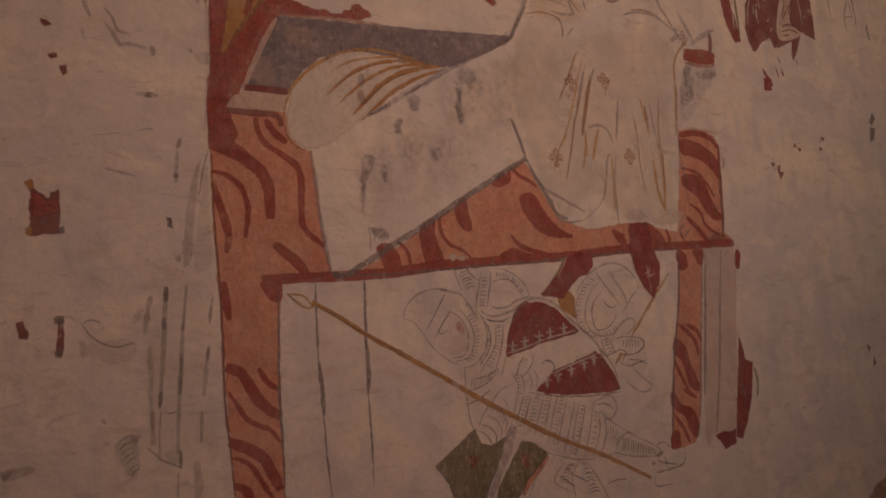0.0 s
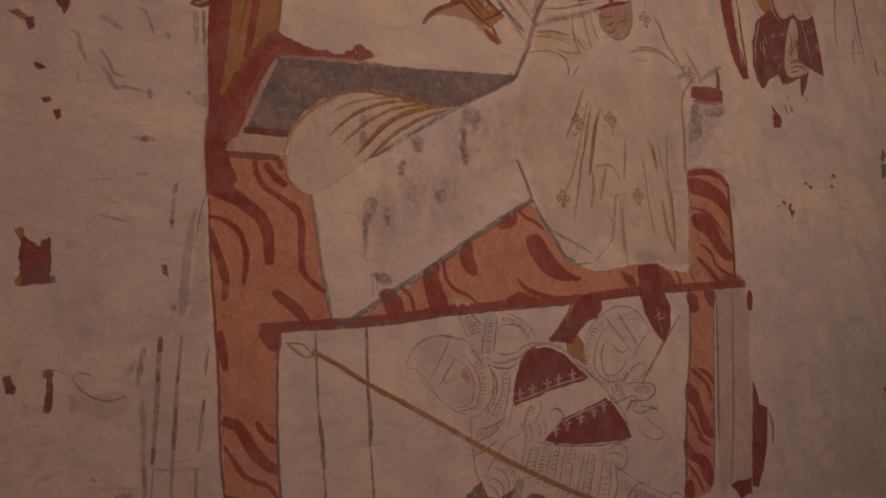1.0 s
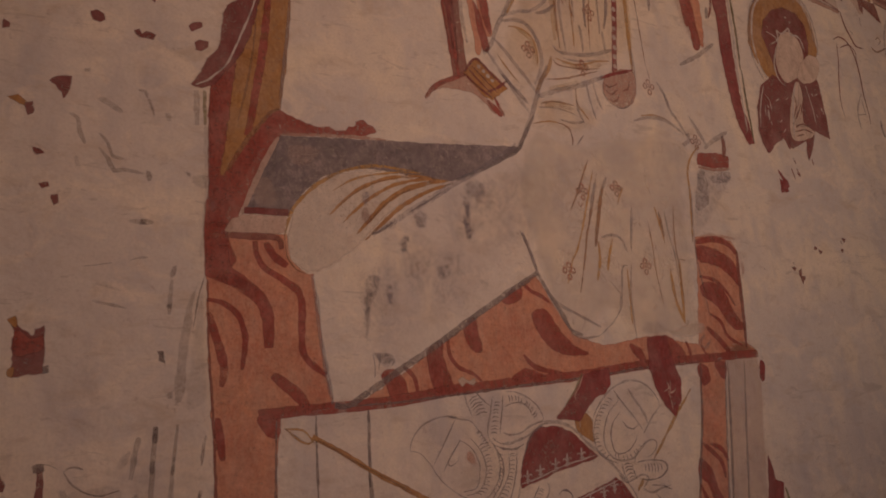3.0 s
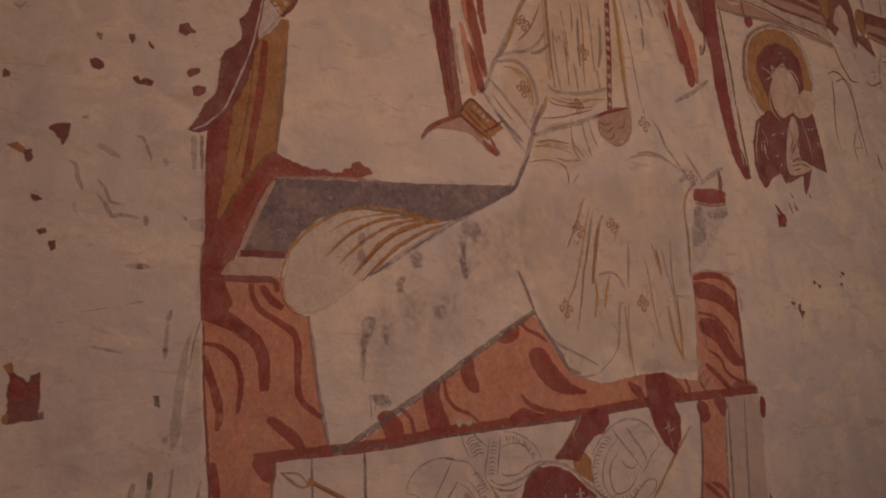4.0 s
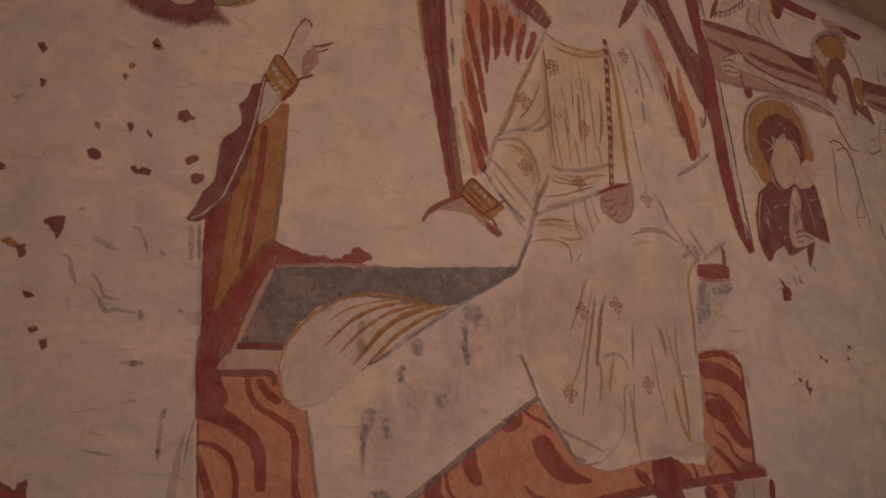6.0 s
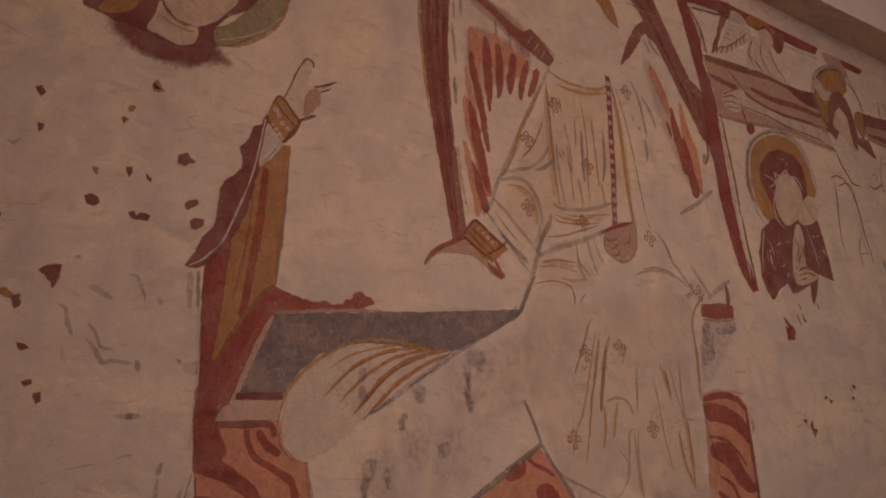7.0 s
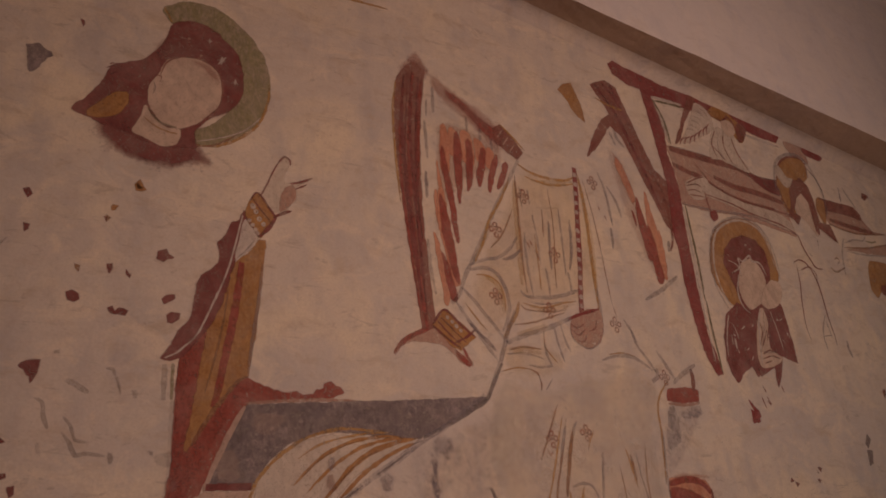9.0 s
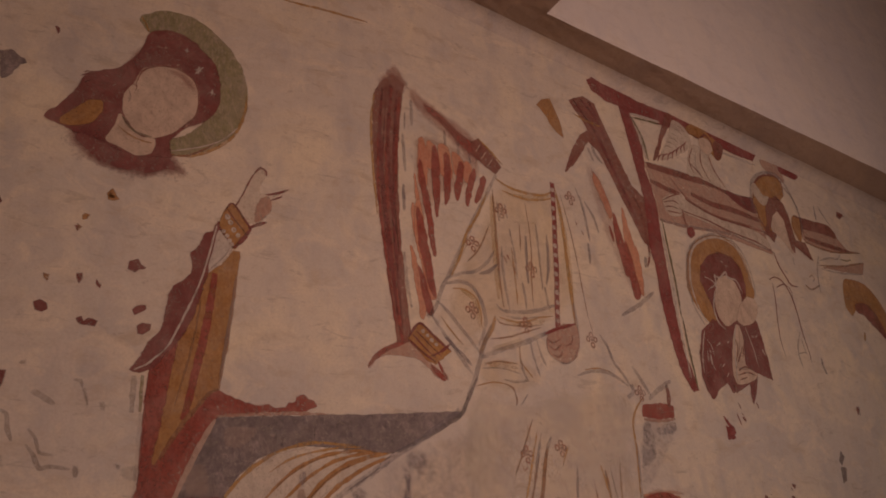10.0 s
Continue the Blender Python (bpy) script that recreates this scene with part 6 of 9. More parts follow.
rungs(guards, "mail_rung", FAINT, 3, 0.0044, 7, [(1.543, 1.585), (1.567, 1.564), (1.584, 1.540)], [(1.531, 1.565), (1.551, 1.545), (1.563, 1.521)])
rungs(guards, "mail_rung", FAINT, 3, 0.0043, 5, [(1.471, 1.603), (1.504, 1.601), (1.531, 1.589)], [(1.474, 1.581), (1.502, 1.581), (1.525, 1.573)])
stroke(guards, "finial_line", GREY, 3, 0.0086, [(1.300, 1.659), (1.308, 1.625), (1.315, 1.583), (1.330, 1.545)])
stroke(guards, "finial_line", FAINT, 3, 0.0065, [(1.347, 1.640), (1.358, 1.609), (1.382, 1.586), (1.404, 1.570)])
rungs(guards, "finial_rung", FAINT, 3, 0.0050, 6, [(1.320, 1.587), (1.329, 1.562), (1.347, 1.537)], [(1.358, 1.609), (1.378, 1.582), (1.395, 1.547)])
wash(guards, "finial_fade", CREAM, 7, [(1.280, 1.659), (1.305, 1.671), (1.331, 1.659), (1.354, 1.667), (1.361, 1.644), (1.342, 1.632), (1.320, 1.640), (1.308, 1.625), (1.296, 1.636)], 0.0103, 0.9)
stroke(guards, "helmet_line", GREY, 3, 0.0076, [(1.796, 1.469), (1.814, 1.512), (1.845, 1.553), (1.888, 1.590), (1.935, 1.617), (1.992, 1.632), (2.048, 1.626), (2.096, 1.597), (2.125, 1.557), (2.125, 1.531)])
stroke(guards, "helmet_line", GREY, 3, 0.0078, [(2.125, 1.533), (2.089, 1.504), (2.059, 1.472), (2.029, 1.443)])
stroke(guards, "helmet_line", GREY, 3, 0.0077, [(1.919, 1.602), (1.959, 1.549), (2.003, 1.499), (2.033, 1.456)])
stroke(guards, "helmet_line", GREY, 3, 0.0093, [(1.986, 1.604), (2.016, 1.559), (2.050, 1.511), (2.057, 1.481)])
stroke(guards, "mail_line", GREY, 3, 0.0064, [(1.886, 1.577), (1.840, 1.530), (1.813, 1.479), (1.807, 1.434), (1.821, 1.396), (1.855, 1.370), (1.901, 1.352)])
stroke(guards, "mail_line", GREY, 3, 0.0065, [(1.939, 1.566), (1.885, 1.523), (1.856, 1.467), (1.852, 1.416), (1.877, 1.378), (1.918, 1.361), (1.968, 1.365), (2.010, 1.389), (2.040, 1.417)])
stroke(guards, "mail_line", FAINT, 3, 0.0056, [(1.939, 1.526), (1.896, 1.485), (1.882, 1.435), (1.897, 1.389), (1.943, 1.387), (1.986, 1.415), (2.007, 1.448)])
stroke(guards, "mail_line", FAINT, 3, 0.0057, [(1.941, 1.496), (1.965, 1.470), (1.993, 1.465), (2.011, 1.478)])
rungs(guards, "mail_rung", FAINT, 3, 0.0040, 16, [(1.886, 1.577), (1.840, 1.530), (1.813, 1.479), (1.807, 1.434), (1.821, 1.396), (1.855, 1.370)], [(1.912, 1.566), (1.866, 1.525), (1.839, 1.476), (1.833, 1.433), (1.848, 1.399), (1.875, 1.380)])
rungs(guards, "mail_rung", FAINT, 3, 0.0041, 8, [(1.887, 1.373), (1.940, 1.362), (1.998, 1.381), (2.029, 1.405)], [(1.889, 1.389), (1.937, 1.379), (1.983, 1.394), (2.009, 1.418)])
stroke(guards, "glove_line", GREY, 3, 0.0071, [(1.974, 1.344), (1.986, 1.375), (2.018, 1.403), (2.060, 1.421), (2.088, 1.413), (2.081, 1.388), (2.044, 1.364), (2.024, 1.367)])
stroke(guards, "glove_line", GREY, 3, 0.0065, [(1.917, 1.351), (1.921, 1.322), (1.936, 1.288)])
stroke(guards, "glove_line", GREY, 3, 0.0066, [(1.961, 1.353), (1.965, 1.324), (1.978, 1.294)])
rungs(guards, "mail_rung", FAINT, 3, 0.0048, 5, [(1.922, 1.347), (1.929, 1.315), (1.942, 1.292)], [(1.960, 1.349), (1.965, 1.324), (1.973, 1.298)])
stroke(guards, "glove_line", FAINT, 3, 0.0071, [(1.988, 1.350), (2.059, 1.353), (2.115, 1.341), (2.123, 1.315), (2.088, 1.292), (2.036, 1.286), (1.987, 1.295)])
rungs(guards, "mail_rung", FAINT, 3, 0.0049, 6, [(2.016, 1.346), (2.066, 1.344), (2.100, 1.338)], [(2.017, 1.313), (2.067, 1.306), (2.102, 1.312)])
stroke(guards, "glove_line", GREY, 3, 0.0085, [(1.897, 1.319), (1.925, 1.289), (1.976, 1.300), (2.010, 1.307), (2.031, 1.291), (1.999, 1.263)])
stroke(guards, "glove_line", GREY, 3, 0.0071, [(1.993, 1.264), (2.036, 1.244), (2.088, 1.254), (2.133, 1.261)])
stroke(guards, "glove_line", FAINT, 3, 0.0067, [(2.039, 1.269), (2.089, 1.262), (2.133, 1.244)])
stroke(guards, "glove_line", GREY, 3, 0.0077, [(2.052, 1.243), (2.087, 1.207), (2.124, 1.184), (2.142, 1.163), (2.125, 1.146), (2.084, 1.147), (2.047, 1.166), (2.014, 1.190)])
stroke(guards, "spear", OCHRE_LINE, 4, 0.0103, [(2.296, 1.591), (2.214, 1.512), (2.144, 1.437), (2.068, 1.356)])
stroke(guards, "spear", OCHRE_LINE, 4, 0.0116, [(2.009, 1.296), (1.992, 1.276), (1.973, 1.255)])
stroke(guards, "glove_line", GREY, 3, 0.0068, [(1.590, 1.320), (1.600, 1.300), (1.585, 1.270), (1.563, 1.248), (1.543, 1.238)])
stroke(guards, "glove_line", FAINT, 3, 0.0058, [(1.560, 1.310), (1.538, 1.277), (1.525, 1.247)])
rungs(guards, "mail_rung", GREY, 3, 0.0043, 4, [(1.555, 1.303), (1.537, 1.273)], [(1.583, 1.297), (1.565, 1.263)])
stroke(guards, "glove_line", FAINT, 3, 0.0064, [(1.634, 1.274), (1.650, 1.287), (1.675, 1.284), (1.690, 1.263), (1.675, 1.244)])
stroke(guards, "mail_line", GREY, 3, 0.0054, [(1.601, 1.259), (1.612, 1.229), (1.601, 1.197)])
stroke(guards, "mail_line", GREY, 3, 0.0054, [(1.576, 1.251), (1.587, 1.221), (1.577, 1.193)])
stroke(guards, "mail_line", FAINT, 3, 0.0053, [(1.540, 1.250), (1.555, 1.218), (1.547, 1.182)])
stroke(guards, "mail_line", FAINT, 3, 0.0053, [(1.505, 1.256), (1.527, 1.220), (1.523, 1.179)])
rungs(guards, "mail_rung", FAINT, 3, 0.0036, 8, [(1.505, 1.252), (1.522, 1.217), (1.518, 1.175)], [(1.535, 1.250), (1.550, 1.215), (1.544, 1.177)])
stroke(guards, "mail_line", GREY, 3, 0.0054, [(1.320, 1.287), (1.318, 1.214), (1.322, 1.159), (1.327, 1.113), (1.339, 1.085), (1.363, 1.075)])
stroke(guards, "mail_line", FAINT, 3, 0.0051, [(1.345, 1.245), (1.401, 1.252), (1.454, 1.275)])
stroke(guards, "mail_line", FAINT, 3, 0.0051, [(1.331, 1.209), (1.380, 1.220), (1.432, 1.246)])
stroke(guards, "mail_line", FAINT, 3, 0.0050, [(1.323, 1.168), (1.368, 1.180), (1.415, 1.206)])
rungs(guards, "mail_rung", FAINT, 3, 0.0034, 10, [(1.343, 1.245), (1.397, 1.252), (1.458, 1.278)], [(1.331, 1.213), (1.381, 1.224), (1.442, 1.253)])
stroke(guards, "sleeve_line", GREY, 3, 0.0069, [(1.494, 1.215), (1.456, 1.203), (1.426, 1.176), (1.396, 1.148), (1.374, 1.121), (1.360, 1.093)])
stroke(guards, "sleeve_line", GREY, 3, 0.0057, [(1.445, 1.185), (1.474, 1.156), (1.482, 1.122), (1.472, 1.086)])
stroke(guards, "sleeve_line", GREY, 3, 0.0056, [(1.418, 1.146), (1.451, 1.129), (1.470, 1.093), (1.458, 1.061)])
stroke(guards, "sleeve_line", GREY, 3, 0.0056, [(1.394, 1.123), (1.430, 1.103), (1.449, 1.066), (1.435, 1.042)])
stroke(guards, "sleeve_line", FAINT, 3, 0.0055, [(1.371, 1.096), (1.403, 1.082), (1.425, 1.054), (1.416, 1.025)])
rungs(guards, "mail_rung", FAINT, 3, 0.0041, 6, [(1.404, 1.137), (1.434, 1.123), (1.458, 1.087)], [(1.419, 1.157), (1.454, 1.143), (1.476, 1.104)])
stroke(guards, "sleeve_line", GREY, 3, 0.0063, [(1.363, 1.075), (1.388, 1.058), (1.407, 1.026)])
stroke(guards, "coat_line", GREY, 3, 0.0060, [(1.526, 1.182), (1.507, 1.138), (1.488, 1.092), (1.474, 1.061)])
stroke(guards, "coat_line", FAINT, 3, 0.0052, [(1.549, 1.176), (1.527, 1.131), (1.504, 1.083)])
stroke(guards, "coat_line", FAINT, 3, 0.0053, [(1.579, 1.174), (1.558, 1.126), (1.535, 1.064)])
stroke(guards, "coat_line", GREY, 3, 0.0053, [(1.632, 1.170), (1.609, 1.114), (1.579, 1.041)])
stroke(guards, "coat_line", FAINT, 3, 0.0054, [(1.666, 1.167), (1.640, 1.103), (1.612, 1.028)])
stroke(guards, "coat_line", GREY, 3, 0.0054, [(1.691, 1.165), (1.663, 1.093), (1.634, 1.012)])
stroke(guards, "coat_line", FAINT, 3, 0.0055, [(1.733, 1.157), (1.704, 1.082), (1.671, 0.989)])
stroke(guards, "coat_line", GREY, 3, 0.0055, [(1.766, 1.135), (1.733, 1.054), (1.697, 0.959)])
stroke(guards, "coat_line", GREY, 3, 0.0055, [(1.786, 1.133), (1.753, 1.046), (1.722, 0.956)])
stroke(guards, "coat_line", FAINT, 3, 0.0056, [(1.813, 1.119), (1.782, 1.035), (1.746, 0.949)])
stroke(guards, "coat_line", GREY, 3, 0.0062, [(1.843, 1.108), (1.820, 1.025), (1.786, 0.945)])
stroke(guards, "coat_line", GREY, 3, 0.0071, [(1.873, 1.093), (1.867, 1.022), (1.828, 0.947)])
stroke(guards, "coat_line", FAINT, 3, 0.0063, [(1.897, 1.071), (1.894, 1.007), (1.865, 0.947)])
rungs(guards, "mail_rung", FAINT, 3, 0.0036, 9, [(1.555, 1.172), (1.534, 1.125), (1.512, 1.074)], [(1.574, 1.171), (1.553, 1.123), (1.530, 1.069)])
rungs(guards, "mail_rung", FAINT, 3, 0.0036, 11, [(1.588, 1.169), (1.566, 1.118), (1.541, 1.056)], [(1.622, 1.167), (1.599, 1.111), (1.570, 1.046)])
rungs(guards, "mail_rung", FAINT, 3, 0.0036, 10, [(1.639, 1.161), (1.615, 1.104), (1.589, 1.036)], [(1.661, 1.159), (1.634, 1.098), (1.607, 1.027)])
rungs(guards, "mail_rung", FAINT, 3, 0.0037, 13, [(1.700, 1.156), (1.670, 1.089), (1.641, 1.004)], [(1.724, 1.150), (1.696, 1.077), (1.666, 0.990)])
rungs(guards, "mail_rung", FAINT, 3, 0.0038, 12, [(1.793, 1.124), (1.763, 1.045), (1.730, 0.959)], [(1.807, 1.115), (1.779, 1.035), (1.744, 0.954)])
rungs(guards, "mail_rung", FAINT, 3, 0.0038, 9, [(1.847, 1.100), (1.830, 1.024), (1.797, 0.947)], [(1.867, 1.086), (1.858, 1.019), (1.820, 0.948)])
stroke(guards, "coat_line", GREY, 3, 0.0063, [(1.530, 1.024), (1.574, 1.013), (1.630, 0.975), (1.713, 0.949), (1.800, 0.933), (1.879, 0.935), (1.950, 0.939)])
stroke(guards, "coat_line", GREY, 3, 0.0073, [(1.845, 1.124), (1.889, 1.138), (1.933, 1.145), (1.957, 1.114), (1.950, 1.082), (1.914, 1.059), (1.878, 1.093)])
stroke(guards, "coat_line", FAINT, 3, 0.0058, [(1.866, 1.118), (1.908, 1.118), (1.938, 1.095)])
stroke(guards, "coat_line", GREY, 3, 0.0069, [(1.879, 1.097), (1.927, 1.052), (1.987, 1.016), (2.055, 0.978), (2.130, 0.943), (2.161, 0.916)])
stroke(guards, "coat_line", GREY, 3, 0.0074, [(1.923, 0.944), (1.986, 0.925), (2.068, 0.911), (2.142, 0.906)])
stroke(guards, "coat_line", GREY, 3, 0.0064, [(1.935, 0.949), (1.952, 0.981), (1.985, 1.002), (2.013, 1.003)])
rungs(guards, "mail_rung", FAINT, 3, 0.0048, 15, [(1.969, 0.999), (2.048, 0.970), (2.123, 0.935)], [(1.955, 0.938), (2.035, 0.919), (2.125, 0.910)])
rungs(guards, "mail_rung", FAINT, 3, 0.0039, 6, [(1.905, 1.050), (1.950, 1.025), (1.980, 1.002)], [(1.886, 0.988), (1.916, 0.969), (1.936, 0.959)])
stroke(guards, "shoe_line", GREY, 3, 0.0067, [(2.129, 0.941), (2.172, 0.953), (2.209, 0.925), (2.244, 0.917)])
stroke(guards, "shoe_line", FAINT, 3, 0.0078, [(2.115, 0.846), (2.204, 0.851), (2.265, 0.862), (2.281, 0.902)])
stroke(guards, "shoe_line", GREY, 3, 0.0076, [(2.115, 0.844), (2.114, 0.799), (2.201, 0.797)])
stroke(guards, "shoe_line", FAINT, 3, 0.0067, [(2.168, 0.905), (2.179, 0.860)])
stroke(guards, "shoe_line", FAINT, 3, 0.0067, [(2.128, 0.889), (2.178, 0.873), (2.235, 0.862)])
wash(guards, "shoe_mark", RUST, 4, [(2.136, 0.923), (2.171, 0.924), (2.165, 0.903), (2.137, 0.894), (2.119, 0.909)], 0.0097, 0.8)
wash(guards, "shoe_mark", RUST, 4, [(2.100, 0.895), (2.127, 0.883), (2.112, 0.865), (2.094, 0.875)], 0.0096, 0.8)
stroke(guards, "leg_line", GREY, 3, 0.0067, [(1.699, 0.936), (1.662, 0.908), (1.646, 0.882), (1.663, 0.861), (1.694, 0.845), (1.717, 0.831)])
stroke(guards, "leg_line", GREY, 3, 0.0070, [(1.800, 0.929), (1.821, 0.888), (1.845, 0.855), (1.869, 0.813), (1.878, 0.785)])
stroke(guards, "leg_line", GREY, 3, 0.0060, [(1.764, 0.932), (1.735, 0.901), (1.724, 0.872), (1.734, 0.806)])
stroke(guards, "leg_line", FAINT, 3, 0.0060, [(1.698, 0.921), (1.724, 0.894), (1.767, 0.870), (1.795, 0.850)])
stroke(guards, "leg_line", FAINT, 3, 0.0059, [(1.670, 0.894), (1.702, 0.871), (1.734, 0.847)])
stroke(guards, "leg_line", FAINT, 3, 0.0057, [(1.872, 0.836), (1.926, 0.845), (1.980, 0.841)])
rungs(guards, "mail_rung", FAINT, 3, 0.0044, 8, [(1.708, 0.927), (1.675, 0.901), (1.667, 0.868)], [(1.752, 0.918), (1.724, 0.887), (1.719, 0.849)])
rungs(guards, "mail_rung", FAINT, 3, 0.0045, 9, [(1.768, 0.924), (1.778, 0.880), (1.796, 0.812)], [(1.799, 0.924), (1.819, 0.878), (1.853, 0.812)])

# the framed scenes above and beside: border, striped bank and haloed figures

frieze = thing("frieze_mural", "faded framed mural with striped bank and ochre halos", "wall painting", 3.198, 3.297)
patch(frieze, "frame_bar", WINE, 4, [(2.582, 4.255), (2.618, 4.282), (2.707, 4.26), (2.824, 4.246), (2.942, 4.223), (3.067, 4.217), (3.241, 4.215), (3.417, 4.198), (3.597, 4.17), (3.774, 4.171), (3.864, 4.139), (3.818, 4.074), (3.663, 4.08), (3.482, 4.109), (3.302, 4.12), (3.124, 4.116), (2.96, 4.134), (2.829, 4.132), (2.777, 4.152), (2.685, 4.16), (2.6, 4.197)], False, label="dark red painted frame bar")
patch(frieze, "frame_bar", WINE, 4, [(2.779, 4.16), (2.85, 4.152), (2.863, 4.042), (2.889, 3.924), (2.87, 3.791), (2.891, 3.69), (2.897, 3.568), (2.884, 3.409), (2.877, 3.301), (2.869, 3.166), (2.866, 3.051), (2.863, 2.938), (2.867, 2.802), (2.888, 2.751), (2.907, 2.647), (2.874, 2.635), (2.827, 2.719), (2.807, 2.823), (2.795, 2.958), (2.79, 3.097), (2.801, 3.244), (2.787, 3.33), (2.805, 3.455), (2.823, 3.61), (2.811, 3.776), (2.798, 3.941)], False, label="dark red painted frame bar")
stroke(frieze, "frame_outline", BROWN, 5, 0.0138, [(2.742, 3.225), (2.777, 3.317), (2.777, 3.524), (2.744, 3.608)])
stroke(frieze, "frame_line", GREEN, 5, 0.0131, [(2.853, 4.11), (2.902, 3.996), (2.915, 3.852)])
stroke(frieze, "frame_line", GREEN, 5, 0.0136, [(2.86, 4.105), (2.994, 4.116), (3.068, 4.116)])
stroke(frieze, "frame_line", GREEN, 5, 0.0118, [(2.917, 3.521), (2.915, 3.34), (2.913, 3.165), (2.9, 2.995)])
stroke(frieze, "frame_line", GREEN, 5, 0.011, [(2.908, 2.996), (2.903, 2.858), (2.906, 2.725), (2.904, 2.647)])
stroke(frieze, "frame_line", WHITE, 5, 0.015, [(2.85, 4.129), (2.89, 3.993), (2.901, 3.858)])
stroke(frieze, "frame_line", WHITE, 5, 0.0155, [(2.849, 4.126), (2.998, 4.131), (3.072, 4.131)])
stroke(frieze, "frame_line", WHITE, 5, 0.013, [(2.896, 3.517), (2.895, 3.337), (2.89, 3.162), (2.877, 2.992), (2.876, 2.829), (2.876, 2.697)])
stroke(frieze, "frame_line", WHITE, 5, 0.0172, [(3.495, 4.068), (3.63, 4.059), (3.828, 4.05)])
stroke(frieze, "frame_line", OCHRE_LINE, 5, 0.0105, [(2.44, 4.005), (2.541, 3.982), (2.613, 3.977)])

# striped bank
bank = patch(frieze, "bank", ROSE, 2, [(2.881, 3.834), (3.005, 3.840), (3.125, 3.825), (3.300, 3.831), (3.455, 3.824), (3.561, 3.794), (3.722, 3.804), (3.704, 3.707), (3.724, 3.633), (3.741, 3.567), (3.754, 3.466), (3.631, 3.478), (3.455, 3.497), (3.285, 3.515), (3.111, 3.498), (2.949, 3.499), (2.889, 3.509), (2.904, 3.650)], smooth=False)
stroke(bank, "bank_stripe", BROWN, 4, 0.0356, [(2.895, 3.824), (3.041, 3.822), (3.210, 3.820), (3.394, 3.818), (3.503, 3.789)], taper=0.3)
stroke(bank, "bank_stripe", BROWN, 4, 0.0276, [(2.894, 3.730), (3.008, 3.706), (3.111, 3.692)], taper=0.5)
stroke(bank, "bank_stripe", BROWN, 4, 0.0298, [(3.187, 3.719), (3.342, 3.688), (3.499, 3.686), (3.716, 3.664)], taper=0.4)
patch(bank, "bank_stripe", MAROON, 4, [(3.487, 3.796), (3.606, 3.790), (3.720, 3.800), (3.712, 3.716), (3.592, 3.727)])
stroke(bank, "bank_stripe", BROWN, 4, 0.0162, [(3.132, 3.677), (3.278, 3.627), (3.448, 3.607), (3.633, 3.609)])
stroke(bank, "bank_line", GREY, 4, 0.0132, [(2.886, 3.838), (3.047, 3.844), (3.222, 3.834), (3.413, 3.832), (3.516, 3.799), (3.706, 3.801)])
stroke(bank, "bank_line", GREY, 4, 0.0141, [(2.881, 3.508), (3.031, 3.506), (3.199, 3.515), (3.376, 3.526), (3.552, 3.515), (3.763, 3.477)])

# pale arm, halos and hair as plain shapes
patch(frieze, "arm", CREAM, 5, [(3.099, 3.693), (3.166, 3.651), (3.358, 3.603), (3.670, 3.581), (3.752, 3.496), (3.596, 3.509), (3.424, 3.538), (3.217, 3.571), (3.099, 3.597)])
patch(frieze, "arm", CREAM, 5, [(2.967, 3.648), (3.041, 3.680), (3.113, 3.700), (3.127, 3.632), (3.074, 3.569), (3.004, 3.552), (2.966, 3.573), (2.957, 3.613)])
stroke(frieze, "arm_line", BROWN, 6, 0.0091, [(3.048, 3.789), (3.113, 3.713), (3.182, 3.661), (3.361, 3.614), (3.629, 3.598), (3.763, 3.599)])
stroke(frieze, "arm_line", BROWN, 6, 0.0091, [(3.094, 3.593), (3.262, 3.577), (3.426, 3.542), (3.645, 3.515), (3.771, 3.472)])
stroke(frieze, "arm_line", BROWN, 6, 0.0080, [(2.963, 3.634), (3.021, 3.666), (3.100, 3.697), (3.096, 3.669)])
stroke(frieze, "arm_line", BROWN, 6, 0.0073, [(2.959, 3.620), (3.030, 3.642), (3.072, 3.631)])
stroke(frieze, "arm_line", BROWN, 6, 0.0073, [(2.960, 3.594), (3.020, 3.607), (3.062, 3.596)])
stroke(frieze, "arm_line", BROWN, 6, 0.0072, [(2.969, 3.570), (3.019, 3.574), (3.076, 3.576)])
stroke(frieze, "arm_line", BROWN, 6, 0.0091, [(3.086, 3.607), (3.090, 3.527), (3.103, 3.487)])
patch(frieze, "pendant", WINE, 6, [(3.092, 3.492), (3.134, 3.506), (3.140, 3.472), (3.098, 3.445)])
patch(frieze, "small_wing", BROWN, 5, [(3.140, 4.201), (3.188, 4.200), (3.129, 4.117), (3.056, 4.010), (2.991, 3.895), (2.955, 3.869), (3.029, 4.003)])
patch(frieze, "small_wing", CREAM, 4, [(3.186, 4.177), (3.282, 4.130), (3.280, 4.034), (3.139, 3.943), (3.009, 3.886), (3.098, 4.021)])
rungs(frieze, "small_feather", WINE, 6, 0.0085, 7, [(2.969, 3.859), (3.082, 3.894), (3.232, 3.992)], [(3.045, 3.927), (3.124, 3.964), (3.270, 4.075)])
rungs(frieze, "small_feather", GREY, 6, 0.0080, 6, [(3.048, 3.966), (3.127, 4.065), (3.210, 4.169)], [(3.119, 3.977), (3.201, 4.049), (3.275, 4.120)])
patch(frieze, "small_halo", OCHRE, 5, [(3.280, 4.152), (3.363, 4.201), (3.425, 4.192), (3.465, 4.157), (3.515, 4.126), (3.535, 4.070), (3.502, 4.002), (3.447, 4.033), (3.403, 4.096), (3.323, 4.115)])
